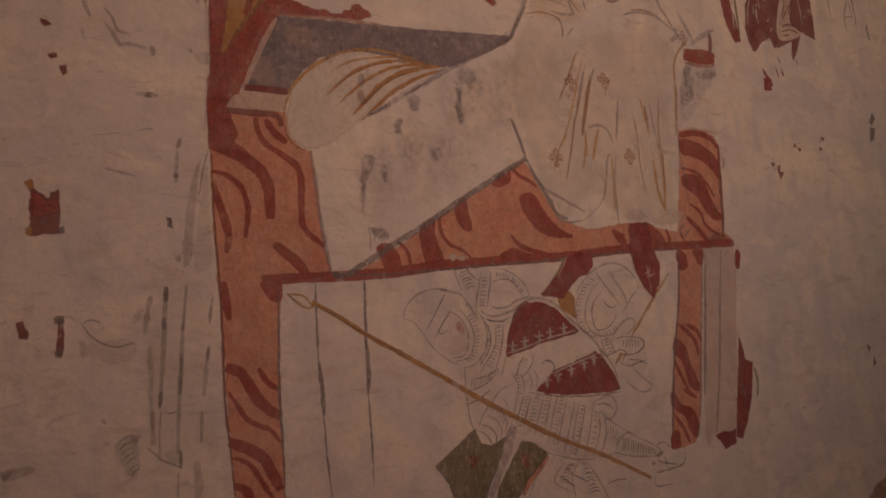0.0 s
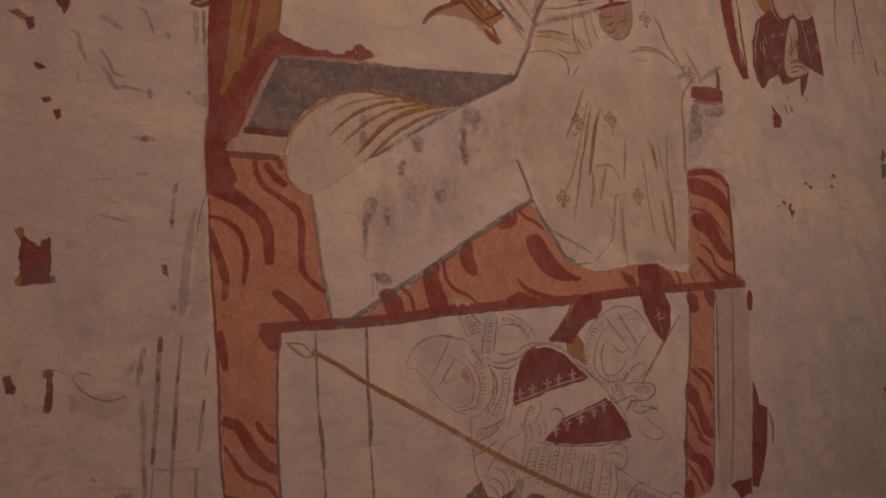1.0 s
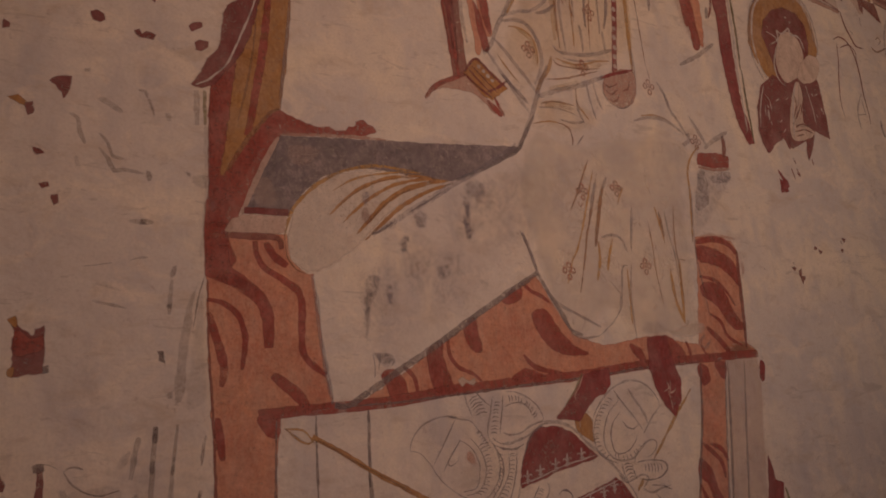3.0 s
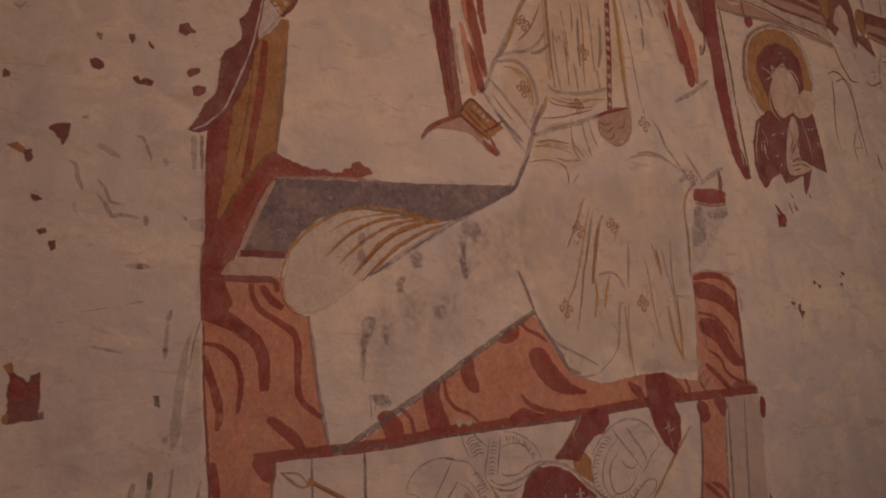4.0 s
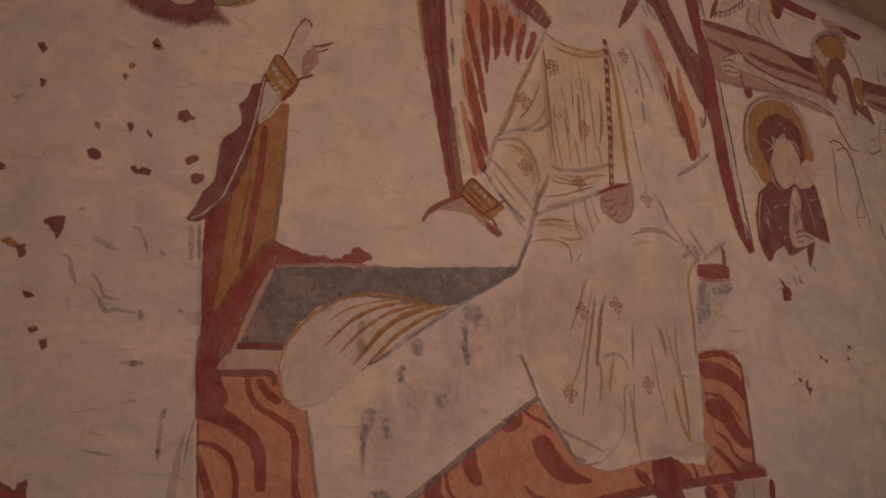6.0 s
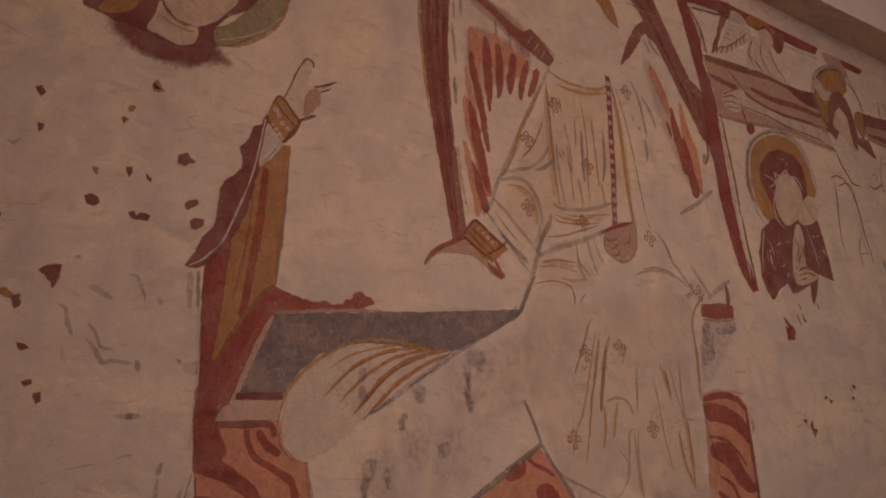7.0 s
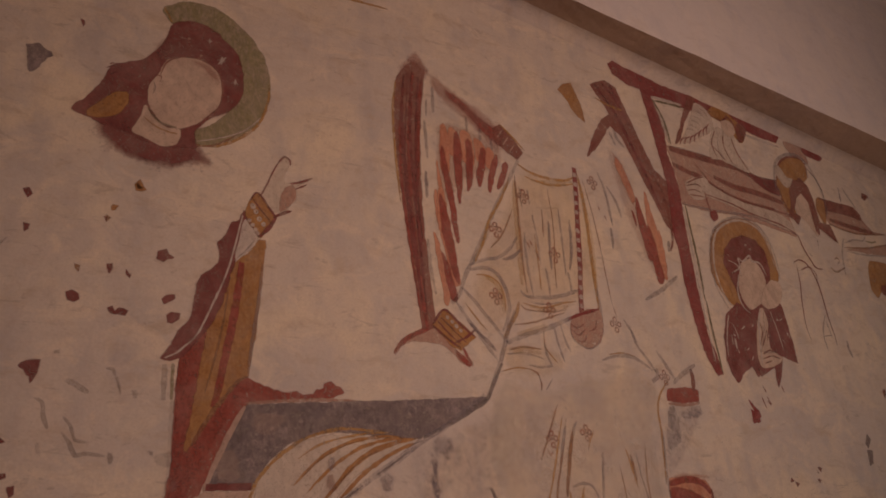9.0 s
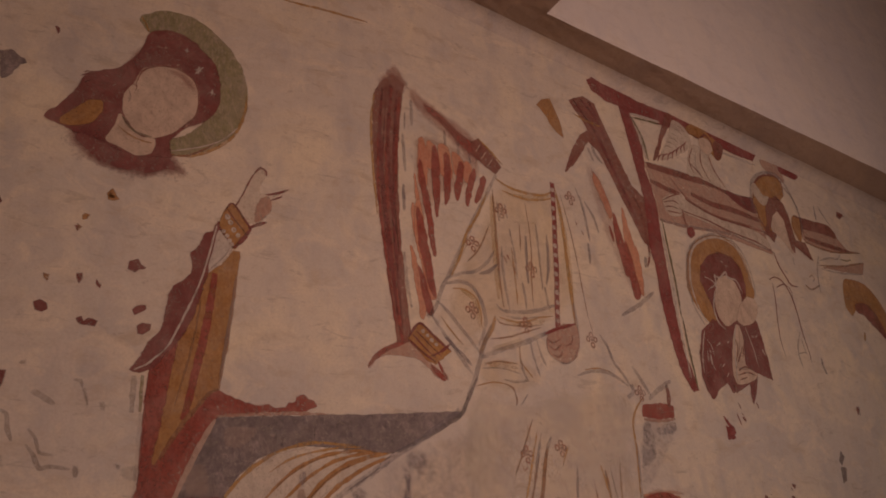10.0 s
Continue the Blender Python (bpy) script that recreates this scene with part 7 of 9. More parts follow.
patch(frieze, "small_face", FLESH, 7, [(3.376, 4.111), (3.448, 4.119), (3.460, 4.058), (3.406, 4.019), (3.365, 4.049)])
patch(frieze, "small_robe", CREAM, 5, [(3.280, 4.034), (3.370, 4.050), (3.442, 4.032), (3.435, 3.927), (3.502, 3.814), (3.387, 3.823), (3.283, 3.845), (3.206, 3.851)])
stroke(frieze, "small_fold", BROWN, 6, 0.0087, [(3.292, 4.029), (3.240, 3.933), (3.254, 3.852)])
stroke(frieze, "small_fold", BROWN, 6, 0.0088, [(3.363, 4.041), (3.335, 3.939), (3.372, 3.834)])
stroke(frieze, "small_fold", BROWN, 6, 0.0089, [(3.414, 4.017), (3.430, 3.926), (3.488, 3.825)])
stroke(frieze, "small_fold", BROWN, 6, 0.0086, [(3.244, 3.916), (3.282, 3.883), (3.322, 3.843)])
stroke(frieze, "small_fold", GREY, 6, 0.0087, [(3.318, 4.014), (3.286, 3.927), (3.308, 3.854)])
stroke(frieze, "small_fold", MAROON, 6, 0.0105, [(3.324, 4.119), (3.371, 4.109), (3.429, 4.148), (3.467, 4.120), (3.476, 4.062)])
patch(frieze, "small_halo", BROWN, 6, [(3.500, 4.121), (3.559, 4.114), (3.550, 4.059), (3.482, 3.997), (3.473, 4.054)])

# small winged figure

# large haloed figure beside the frame
patch(frieze, "halo", OCHRE, 4, [(2.998, 3.138), (3.017, 3.259), (3.073, 3.375), (3.176, 3.454), (3.312, 3.494), (3.423, 3.471), (3.484, 3.393), (3.499, 3.281), (3.492, 3.186), (3.443, 3.142), (3.297, 3.007), (3.2, 3.005), (3.109, 2.992), (3.052, 3.036)], label="ochre halo")
stroke(frieze, "halo_rim", GREY, 5, 0.0151, [(3.053, 2.973), (3.006, 3.075), (3.008, 3.213), (3.062, 3.363), (3.178, 3.46), (3.323, 3.502), (3.442, 3.475), (3.5, 3.39), (3.515, 3.253), (3.499, 3.181)])
stroke(frieze, "halo_rim", WHITE, 5, 0.011, [(3.076, 2.988), (3.03, 3.091), (3.029, 3.219), (3.081, 3.361), (3.182, 3.445), (3.318, 3.485), (3.428, 3.459), (3.48, 3.379), (3.492, 3.249)])
veil = patch(frieze, "veil", MAROON, 5, [(3.097, 3.213), (3.129, 3.294), (3.196, 3.358), (3.289, 3.394), (3.386, 3.381), (3.436, 3.327), (3.439, 3.234), (3.407, 3.136), (3.455, 3.028), (3.465, 2.91), (3.462, 2.734), (3.392, 2.75), (3.355, 2.764), (3.313, 2.664), (3.268, 2.604), (3.278, 2.705), (3.165, 2.65), (3.119, 2.701), (3.063, 2.668), (3.004, 2.625), (2.968, 2.654), (2.956, 2.712), (2.974, 2.823), (3.024, 2.941), (3.121, 3.006), (3.166, 3), (3.148, 3.044), (3.127, 3.129)], False, label="maroon veil")
patch(frieze, "face", FLESH, 6, [(3.23, 3.23), (3.298, 3.266), (3.356, 3.239), (3.379, 3.181), (3.363, 3.105), (3.297, 3.03), (3.227, 2.991), (3.185, 3.009), (3.166, 3.076), (3.191, 3.157)], label="plain pale face field")
patch(frieze, "small_head", FLESH, 7, [(3.367, 3.118), (3.433, 3.165), (3.488, 3.149), (3.472, 3.079), (3.41, 3.022), (3.338, 3.006), (3.307, 3.038)])
stroke(veil, "veil_edge", WHITE, 7, 0.0096, [(3.138, 3.166), (3.207, 3.208), (3.214, 3.257), (3.242, 3.244), (3.305, 3.285), (3.312, 3.256), (3.376, 3.248), (3.402, 3.172)])
stroke(veil, "veil_edge", WHITE, 7, 0.009, [(3.187, 3.168), (3.149, 3.074), (3.158, 2.999), (3.203, 2.965)])
stroke(veil, "veil_edge", WHITE, 7, 0.009, [(3.278, 2.998), (3.232, 2.882), (3.192, 2.708)])
stroke(veil, "veil_edge", WHITE, 7, 0.0085, [(3.04, 2.943), (2.99, 2.825), (2.969, 2.73)])
patch(veil, "veil_opening", FLESH, 7, [(3.26, 2.966), (3.302, 2.995), (3.31, 2.92), (3.28, 2.807), (3.317, 2.771), (3.349, 2.746), (3.262, 2.704), (3.182, 2.702), (3.187, 2.791)])
stroke(frieze, "hand_outline", BROWN, 8, 0.0083, [(3.217, 2.761), (3.272, 2.784), (3.325, 2.772)])
stroke(frieze, "hand_outline", BROWN, 8, 0.0083, [(3.209, 2.738), (3.279, 2.756), (3.341, 2.745)])
stroke(frieze, "hand_outline", BROWN, 8, 0.0082, [(3.21, 2.715), (3.271, 2.733)])
stroke(frieze, "hand_outline", BROWN, 8, 0.0082, [(3.291, 2.889), (3.23, 2.802)])
stroke(frieze, "hand_outline", BROWN, 8, 0.0083, [(3.318, 2.921), (3.271, 2.829)])
stroke(veil, "veil_dot", WHITE, 7, 0.0099, [(3.043, 2.826), (3.041, 2.77)])
stroke(veil, "veil_dot", WHITE, 7, 0.01, [(3.042, 2.848), (3.052, 2.832)])
stroke(veil, "veil_dot", WHITE, 7, 0.0108, [(3.44, 2.889), (3.443, 2.872)])
stroke(veil, "veil_dot", WHITE, 7, 0.0111, [(3.317, 3.325), (3.333, 3.321)])
stroke(veil, "veil_dot", WHITE, 7, 0.0111, [(3.29, 3.345), (3.306, 3.341)])
stroke(veil, "veil_dot", WHITE, 7, 0.0108, [(3.389, 2.96), (3.392, 2.942)])
patch(frieze, "plaster_stain", WINE, 3, [(3.035, 2.532), (3.064, 2.503), (3.088, 2.483), (3.087, 2.457), (3.039, 2.448), (3.057, 2.481)])
stroke(frieze, "plaster_stain", BROWN, 3, 0.0081, [(3.132, 2.55), (3.146, 2.498)])
stroke(frieze, "plaster_stain", BROWN, 3, 0.0082, [(3.166, 2.537), (3.183, 2.516)])
stroke(frieze, "plaster_stain", BROWN, 3, 0.008, [(3.057, 2.528), (3.06, 2.492)])

# bearded figure with jewelled halo in the striped scene
patch(frieze, "halo", OCHRE, 5, [(3.716, 3.799), (3.764, 3.905), (3.838, 3.972), (3.961, 4.008), (4.023, 3.985), (4.017, 3.896), (3.968, 3.85), (3.885, 3.839), (3.817, 3.789), (3.811, 3.697), (3.801, 3.6), (3.738, 3.608), (3.716, 3.699)], label="ochre jewelled halo")
patch(frieze, "halo", OCHRE, 5, [(4.053, 3.759), (4.102, 3.755), (4.089, 3.674), (4.056, 3.598), (4.024, 3.641), (4.02, 3.703)])
stroke(frieze, "halo_rim", GREY, 6, 0.0181, [(3.688, 3.701), (3.702, 3.814), (3.752, 3.924), (3.847, 3.996), (3.978, 4.027), (4.061, 3.979), (4.102, 3.878), (4.12, 3.773), (4.101, 3.655)])
patch(frieze, "pale_gap", CREAM, 6, [(3.726, 3.854), (3.767, 3.913), (3.819, 3.846), (3.866, 3.842), (3.793, 3.777)])
patch(frieze, "hair", BROWN, 7, [(3.86, 3.827), (3.945, 3.866), (3.989, 3.825), (4.004, 3.764), (4.007, 3.673), (4.005, 3.596), (4.094, 3.591), (4.119, 3.484), (4.054, 3.521), (3.979, 3.556), (3.968, 3.507), (3.948, 3.531), (3.948, 3.627), (3.953, 3.711), (3.905, 3.765), (3.848, 3.719), (3.789, 3.618), (3.84, 3.6), (3.799, 3.545), (3.765, 3.579), (3.73, 3.586), (3.786, 3.658), (3.8, 3.744)], False)
patch(frieze, "face", FLESH, 6, [(3.842, 3.704), (3.905, 3.765), (3.962, 3.734), (3.957, 3.649), (3.957, 3.553), (3.947, 3.503), (3.9, 3.556), (3.858, 3.596), (3.82, 3.624)])
stroke(frieze, "halo_outline", BROWN, 6, 0.0118, [(3.716, 3.799), (3.764, 3.905), (3.85, 3.979), (3.972, 4.01), (4.03, 3.98), (4.023, 3.897)])
stroke(frieze, "halo_outline", BROWN, 6, 0.0108, [(3.716, 3.775), (3.725, 3.674), (3.771, 3.594)])
stroke(frieze, "halo_outline", BROWN, 6, 0.0113, [(3.816, 3.838), (3.874, 3.837), (3.968, 3.85)])
stroke(frieze, "halo_outline", BROWN, 6, 0.0117, [(4.053, 3.759), (4.11, 3.749), (4.087, 3.645)])
stroke(frieze, "halo_pearl", WHITE, 7, 0.011, [(3.714, 3.796), (3.719, 3.783)])
stroke(frieze, "halo_pearl", WHITE, 7, 0.0109, [(3.713, 3.754), (3.717, 3.741)])
stroke(frieze, "halo_pearl", WHITE, 7, 0.0109, [(3.711, 3.712), (3.716, 3.699)])
stroke(frieze, "halo_pearl", WHITE, 7, 0.0108, [(3.715, 3.672), (3.72, 3.659)])
stroke(frieze, "halo_pearl", WHITE, 7, 0.0118, [(4.018, 3.999), (4.034, 3.988)])
stroke(frieze, "halo_pearl", WHITE, 7, 0.0118, [(4.038, 3.959), (4.042, 3.946)])
stroke(frieze, "halo_pearl", WHITE, 7, 0.0117, [(4.032, 3.907), (4.02, 3.889)])
stroke(frieze, "halo_pearl", WHITE, 7, 0.0108, [(3.724, 3.633), (3.734, 3.621)])

# line-drawn body and far figures
stroke(frieze, "body_line", BROWN, 4, 0.0094, [(3.767, 3.475), (3.781, 3.402), (3.813, 3.340), (3.843, 3.294), (3.906, 3.293)])
stroke(frieze, "body_line", BROWN, 4, 0.0091, [(3.658, 3.297), (3.710, 3.321), (3.773, 3.301), (3.813, 3.224), (3.822, 3.112), (3.819, 3.016), (3.828, 2.908), (3.824, 2.856)])
stroke(frieze, "body_line", BROWN, 4, 0.0081, [(3.679, 3.290), (3.665, 3.188), (3.631, 3.057), (3.613, 2.948), (3.620, 2.867)])
stroke(frieze, "body_line", BROWN, 4, 0.0086, [(3.704, 3.261), (3.782, 3.289), (3.826, 3.255), (3.816, 3.208)])
stroke(frieze, "body_line", GREY, 4, 0.0094, [(3.797, 3.020), (3.737, 2.915), (3.737, 2.818)])
stroke(frieze, "body_line", GREY, 4, 0.0082, [(3.792, 2.988), (3.801, 2.890)])
stroke(frieze, "body_line", GREY, 4, 0.0081, [(3.734, 2.896), (3.805, 2.909)])
stroke(frieze, "body_line", SEPIA, 4, 0.0097, [(3.976, 3.317), (4.021, 3.293), (4.117, 3.334)])
stroke(frieze, "body_line", SEPIA, 4, 0.0070, [(4.034, 3.367), (4.062, 3.385), (4.080, 3.367), (4.048, 3.341)])
stroke(frieze, "body_line", GREY, 4, 0.0121, [(4.189, 3.525), (4.132, 3.424), (4.109, 3.340), (4.100, 3.287)])
stroke(frieze, "body_line", GREY, 4, 0.0113, [(4.186, 3.496), (4.300, 3.533), (4.380, 3.539), (4.422, 3.580)])
stroke(frieze, "body_line", OLIVE, 4, 0.0100, [(4.404, 3.543), (4.459, 3.541), (4.517, 3.555)])
stroke(frieze, "body_line", SEPIA, 4, 0.0114, [(4.172, 3.465), (4.391, 3.494), (4.646, 3.557)])
stroke(frieze, "body_line", FAINT, 4, 0.0068, [(3.821, 3.382), (3.840, 3.358)])
stroke(frieze, "body_line", FAINT, 4, 0.0070, [(3.931, 3.478), (3.928, 3.426)])
patch(frieze, "bank", ROSE, 3, [(4.199, 3.456), (4.401, 3.492), (4.650, 3.554), (4.597, 3.475), (4.386, 3.460)], smooth=False)
stroke(frieze, "body_line", GREY, 4, 0.0097, [(4.173, 3.444), (4.368, 3.446), (4.595, 3.470)])
patch(frieze, "bank", ROSE, 3, [(4.099, 3.750), (4.252, 3.758), (4.397, 3.760), (4.448, 3.678), (4.521, 3.619), (4.644, 3.621), (4.331, 3.575), (4.100, 3.597), (4.072, 3.664)], smooth=False)
patch(frieze, "bank_stripe", BROWN, 4, [(4.101, 3.755), (4.254, 3.762), (4.395, 3.756), (4.431, 3.690), (4.250, 3.694), (4.101, 3.695)])
stroke(frieze, "bank_stripe", BROWN, 4, 0.0266, [(4.110, 3.631), (4.296, 3.617), (4.527, 3.609)], taper=0.6)
stroke(frieze, "bank_line", SEPIA, 5, 0.0099, [(4.096, 3.599), (4.333, 3.579), (4.650, 3.622)])
stroke(frieze, "bank_line", GREY, 3, 0.0117, [(4.302, 3.879), (4.284, 3.780)])
stroke(frieze, "bank_line", GREY, 3, 0.0118, [(4.345, 3.888), (4.373, 3.828), (4.420, 3.760)])
stroke(frieze, "bank_line", FAINT, 3, 0.0114, [(4.039, 3.957), (4.097, 3.893), (4.128, 3.816)])
patch(frieze, "bank", ROSE, 3, [(3.889, 4.099), (3.982, 4.099), (4.063, 4.091), (4.065, 3.994), (3.991, 3.992), (3.922, 4.026)])
stroke(frieze, "plaster_stain", GREY, 3, 0.0159, [(3.922, 2.892), (3.917, 2.840), (3.931, 2.798)])
stroke(frieze, "plaster_stain", GREY, 3, 0.0127, [(4.130, 2.648), (4.117, 2.593)])
stroke(frieze, "plaster_stain", OCHRE_LINE, 3, 0.0143, [(4.417, 3.089), (4.393, 3.032)])
stroke(frieze, "plaster_stain", BROWN, 3, 0.0163, [(4.522, 3.854), (4.573, 3.877), (4.595, 3.861)])
stroke(frieze, "plaster_stain", BROWN, 3, 0.0178, [(5.023, 4.060), (5.021, 4.009)])
stroke(frieze, "plaster_stain", BROWN, 3, 0.0069, [(3.156, 2.606), (3.172, 2.575)])
stroke(frieze, "plaster_stain", BROWN, 3, 0.0068, [(3.167, 2.559), (3.187, 2.518)])
stroke(frieze, "plaster_stain", BROWN, 3, 0.0071, [(3.292, 2.614), (3.300, 2.582)])
patch(frieze, "halo", OCHRE, 5, [(4.361, 3.388), (4.453, 3.416), (4.58, 3.399), (4.667, 3.323), (4.704, 3.22), (4.621, 3.07), (4.576, 3.155), (4.487, 3.221), (4.411, 3.226), (4.346, 3.183), (4.31, 3.24)])
patch(frieze, "hair", BROWN, 6, [(4.415, 3.254), (4.515, 3.274), (4.588, 3.22), (4.629, 3.127), (4.621, 3.07), (4.54, 3.13), (4.471, 3.192), (4.404, 3.211)])
patch(frieze, "frame_bar", WINE, 4, [(4.053, 4.092), (4.137, 4.089), (4.227, 4.071), (4.191, 4.039), (4.098, 4.048), (4.059, 4.055)])

stroke(throne, "drape_mark", PALE, 7, 0.0062, [(2.156, 1.586), (2.185, 1.599), (2.177, 1.625)])
stroke(throne, "drape_mark", PALE, 7, 0.0063, [(2.197, 1.623), (2.188, 1.583), (2.213, 1.590), (2.222, 1.610)])
stroke(throne, "drape_mark", PALE, 7, 0.0062, [(2.178, 1.592), (2.187, 1.557), (2.191, 1.519)])
stroke(throne, "drape_mark", PALE, 7, 0.0049, [(1.792, 1.661), (1.766, 1.616), (1.744, 1.585), (1.763, 1.566)])
stroke(throne, "drape_mark", OLIVE, 7, 0.0056, [(1.785, 1.665), (1.747, 1.607), (1.700, 1.559)])
wash(guards, "plaster_haze", HAZE, 1, [(1.125, 1.534), (1.296, 1.558), (1.436, 1.625), (1.599, 1.584), (1.615, 1.504), (1.507, 1.390), (1.444, 1.223), (1.475, 1.071), (1.382, 1.044), (1.323, 1.122), (1.273, 1.290), (1.155, 1.388)], 0.0328, 0.3)
wash(guards, "plaster_haze", HAZE, 1, [(1.497, 1.181), (1.725, 1.152), (1.932, 1.135), (1.958, 1.021), (2.187, 0.934), (2.123, 0.896), (1.799, 0.920), (1.538, 1.008)], 0.0317, 0.25)
wash(guards, "plaster_haze", HAZE, 1, [(1.802, 1.479), (1.940, 1.613), (2.108, 1.601), (2.108, 1.492), (2.146, 1.254), (2.046, 1.156), (1.901, 1.311)], 0.0292, 0.25)
wash(guards, "plaster_haze", HAZE, 1, [(1.362, 1.064), (1.542, 1.045), (1.902, 0.907), (1.911, 0.776), (1.364, 0.856)], 0.0295, 0.15)
wash(throne, "post_stain", GREY, 4.4, [(0.521, 2.182), (0.536, 2.192), (0.543, 2.164), (0.528, 2.149)], 0.0061, 0.7)
wash(throne, "panel_stain", INK, 4.6, [(0.707, 2.382), (0.728, 2.397), (0.724, 2.316), (0.707, 2.282)], 0.0084, 0.45)
wash(throne, "panel_stain", INK, 4.6, [(0.863, 2.339), (0.936, 2.368), (0.953, 2.325), (0.887, 2.271)], 0.0142, 0.3)
wash(throne, "panel_stain", PALE, 4.6, [(0.641, 2.264), (0.707, 2.266), (0.723, 2.185), (0.658, 2.184)], 0.0129, 0.35)
wash(throne, "panel_stain", PALE, 4.6, [(0.759, 2.385), (0.864, 2.382), (0.827, 2.320), (0.766, 2.317)], 0.0173, 0.3)
stroke(throne, "panel_crack", INK, 4.8, 0.0039, [(1.050, 2.410), (1.050, 2.383), (1.048, 2.352)])
wash(throne, "panel_stain", SMUDGE, 3.4, [(2.519, 2.482), (2.564, 2.480), (2.572, 2.368), (2.539, 2.320), (2.482, 2.296), (2.469, 2.318)], 0.0137, 0.8)
wash(throne, "panel_stain", SMUDGE, 3.4, [(2.591, 2.462), (2.716, 2.498), (2.707, 2.444), (2.601, 2.425)], 0.0143, 0.8)
wash(throne, "panel_stain", SMUDGE, 3.2, [(2.519, 2.482), (2.716, 2.498), (2.693, 2.420), (2.514, 2.229), (2.439, 2.206)], 0.0276, 0.4)
wash(frieze, "plaster_stain", BROWN, 3, [(3.049, 2.075), (3.073, 2.089), (3.072, 2.056), (3.054, 2.038), (3.043, 2.047)], 0.0059, 1.0)
stroke(frieze, "plaster_stain", BROWN, 3, 0.0095, [(3.021, 2.108), (3.032, 2.099)])
stroke(frieze, "plaster_stain", BROWN, 3, 0.0104, [(3.385, 2.223), (3.395, 2.207)])
stroke(frieze, "plaster_stain", BROWN, 3, 0.0075, [(3.227, 2.196), (3.237, 2.191)])
stroke(frieze, "plaster_stain", BROWN, 3, 0.0068, [(2.824, 2.072), (2.833, 2.070)])
wash(stool, "edge_fade", SALMON, 2, [(2.683, 2.163), (2.706, 2.107), (2.707, 2.047), (2.672, 2.018), (2.683, 2.096)], 0.0217, 0.5)
wash(stool, "edge_fade", SALMON, 2, [(2.470, 2.206), (2.632, 2.213), (2.677, 2.186), (2.463, 2.180)], 0.0161, 0.5)
patch(veil, "veil_tatter", MAROON, 5, [(2.968, 2.720), (3.003, 2.712), (3.030, 2.656), (3.000, 2.612), (2.978, 2.636), (2.966, 2.667)])
patch(veil, "veil_tatter", MAROON, 5, [(3.098, 2.720), (3.159, 2.714), (3.148, 2.648), (3.127, 2.679)])
stroke(veil, "veil_dot", WHITE, 7, 0.0071, [(3.141, 3.268), (3.149, 3.257)])
stroke(veil, "veil_dot", WHITE, 7, 0.0064, [(3.027, 2.845), (3.021, 2.790)])
stroke(veil, "veil_dot", WHITE, 7, 0.0059, [(3.042, 2.902), (3.063, 2.871), (3.068, 2.816)])
stroke(veil, "veil_dot", WHITE, 7, 0.0060, [(3.104, 2.875), (3.138, 2.893)])
stroke(veil, "veil_dot", WHITE, 7, 0.0062, [(3.182, 2.894), (3.203, 2.908)])
stroke(veil, "veil_dot", WHITE, 7, 0.0058, [(3.045, 2.770), (3.054, 2.749)])
stroke(veil, "veil_dot", WHITE, 7, 0.0059, [(3.108, 2.770), (3.130, 2.788)])
stroke(veil, "veil_dot", WHITE, 7, 0.0059, [(3.122, 2.722), (3.146, 2.746)])
stroke(veil, "veil_dot", WHITE, 7, 0.0065, [(3.406, 2.947), (3.433, 2.962)])
stroke(veil, "veil_dot", WHITE, 7, 0.0064, [(3.445, 2.880), (3.453, 2.858)])
stroke(veil, "veil_dot", WHITE, 7, 0.0063, [(3.391, 2.852), (3.404, 2.830)])
stroke(veil, "veil_edge", WHITE, 7, 0.0069, [(3.351, 2.994), (3.363, 2.936), (3.373, 2.873), (3.377, 2.793)])
stroke(veil, "veil_edge", WHITE, 7, 0.0070, [(3.130, 3.236), (3.193, 3.214), (3.207, 3.156)])
stroke(frieze, "sleeve_line", GREY, 8, 0.0068, [(3.300, 2.994), (3.274, 2.898), (3.214, 2.779)])
stroke(frieze, "sleeve_line", GREY, 8, 0.0069, [(3.337, 2.981), (3.315, 2.896), (3.293, 2.814)])
stroke(frieze, "sleeve_line", BROWN, 8, 0.0073, [(3.250, 2.924), (3.252, 2.873), (3.216, 2.807)])
stroke(frieze, "sleeve_line", BROWN, 8, 0.0062, [(3.276, 2.858), (3.308, 2.832)])
stroke(frieze, "sleeve_line", GREY, 8, 0.0067, [(3.198, 2.778), (3.269, 2.772), (3.333, 2.789)])
stroke(seated, "hood_line", MAROON, 8, 0.0043, [(0.385, 3.499), (0.401, 3.527), (0.419, 3.528), (0.417, 3.509)])
stroke(seated, "ear", GREY, 8, 0.0039, [(0.396, 3.502), (0.403, 3.477), (0.396, 3.452)])
wash(hood, "hood_fade", BLUSH, 3.4, [(0.363, 3.610), (0.428, 3.731), (0.455, 3.766), (0.447, 3.663), (0.403, 3.575), (0.362, 3.562)], 0.0253, 0.8)
stroke(seated, "halo_rim", OCHRE_LINE, 4, 0.0071, [(0.412, 3.826), (0.429, 3.802), (0.443, 3.766)])
stroke(seated, "halo_rim", RUST, 4.5, 0.0067, [(0.543, 3.281), (0.599, 3.295), (0.654, 3.332), (0.692, 3.369)])
wash(winged, "wing_top_fade", BLUSH, 3.4, [(1.342, 3.829), (1.366, 3.895), (1.444, 3.927), (1.501, 3.880), (1.468, 3.805), (1.410, 3.822), (1.355, 3.782)], 0.0282, 0.8)
wash(winged, "wing_top_fade", RED, 3.2, [(2.341, 3.709), (2.423, 3.803), (2.471, 3.796), (2.361, 3.668), (2.311, 3.619)], 0.0338, 0.6)

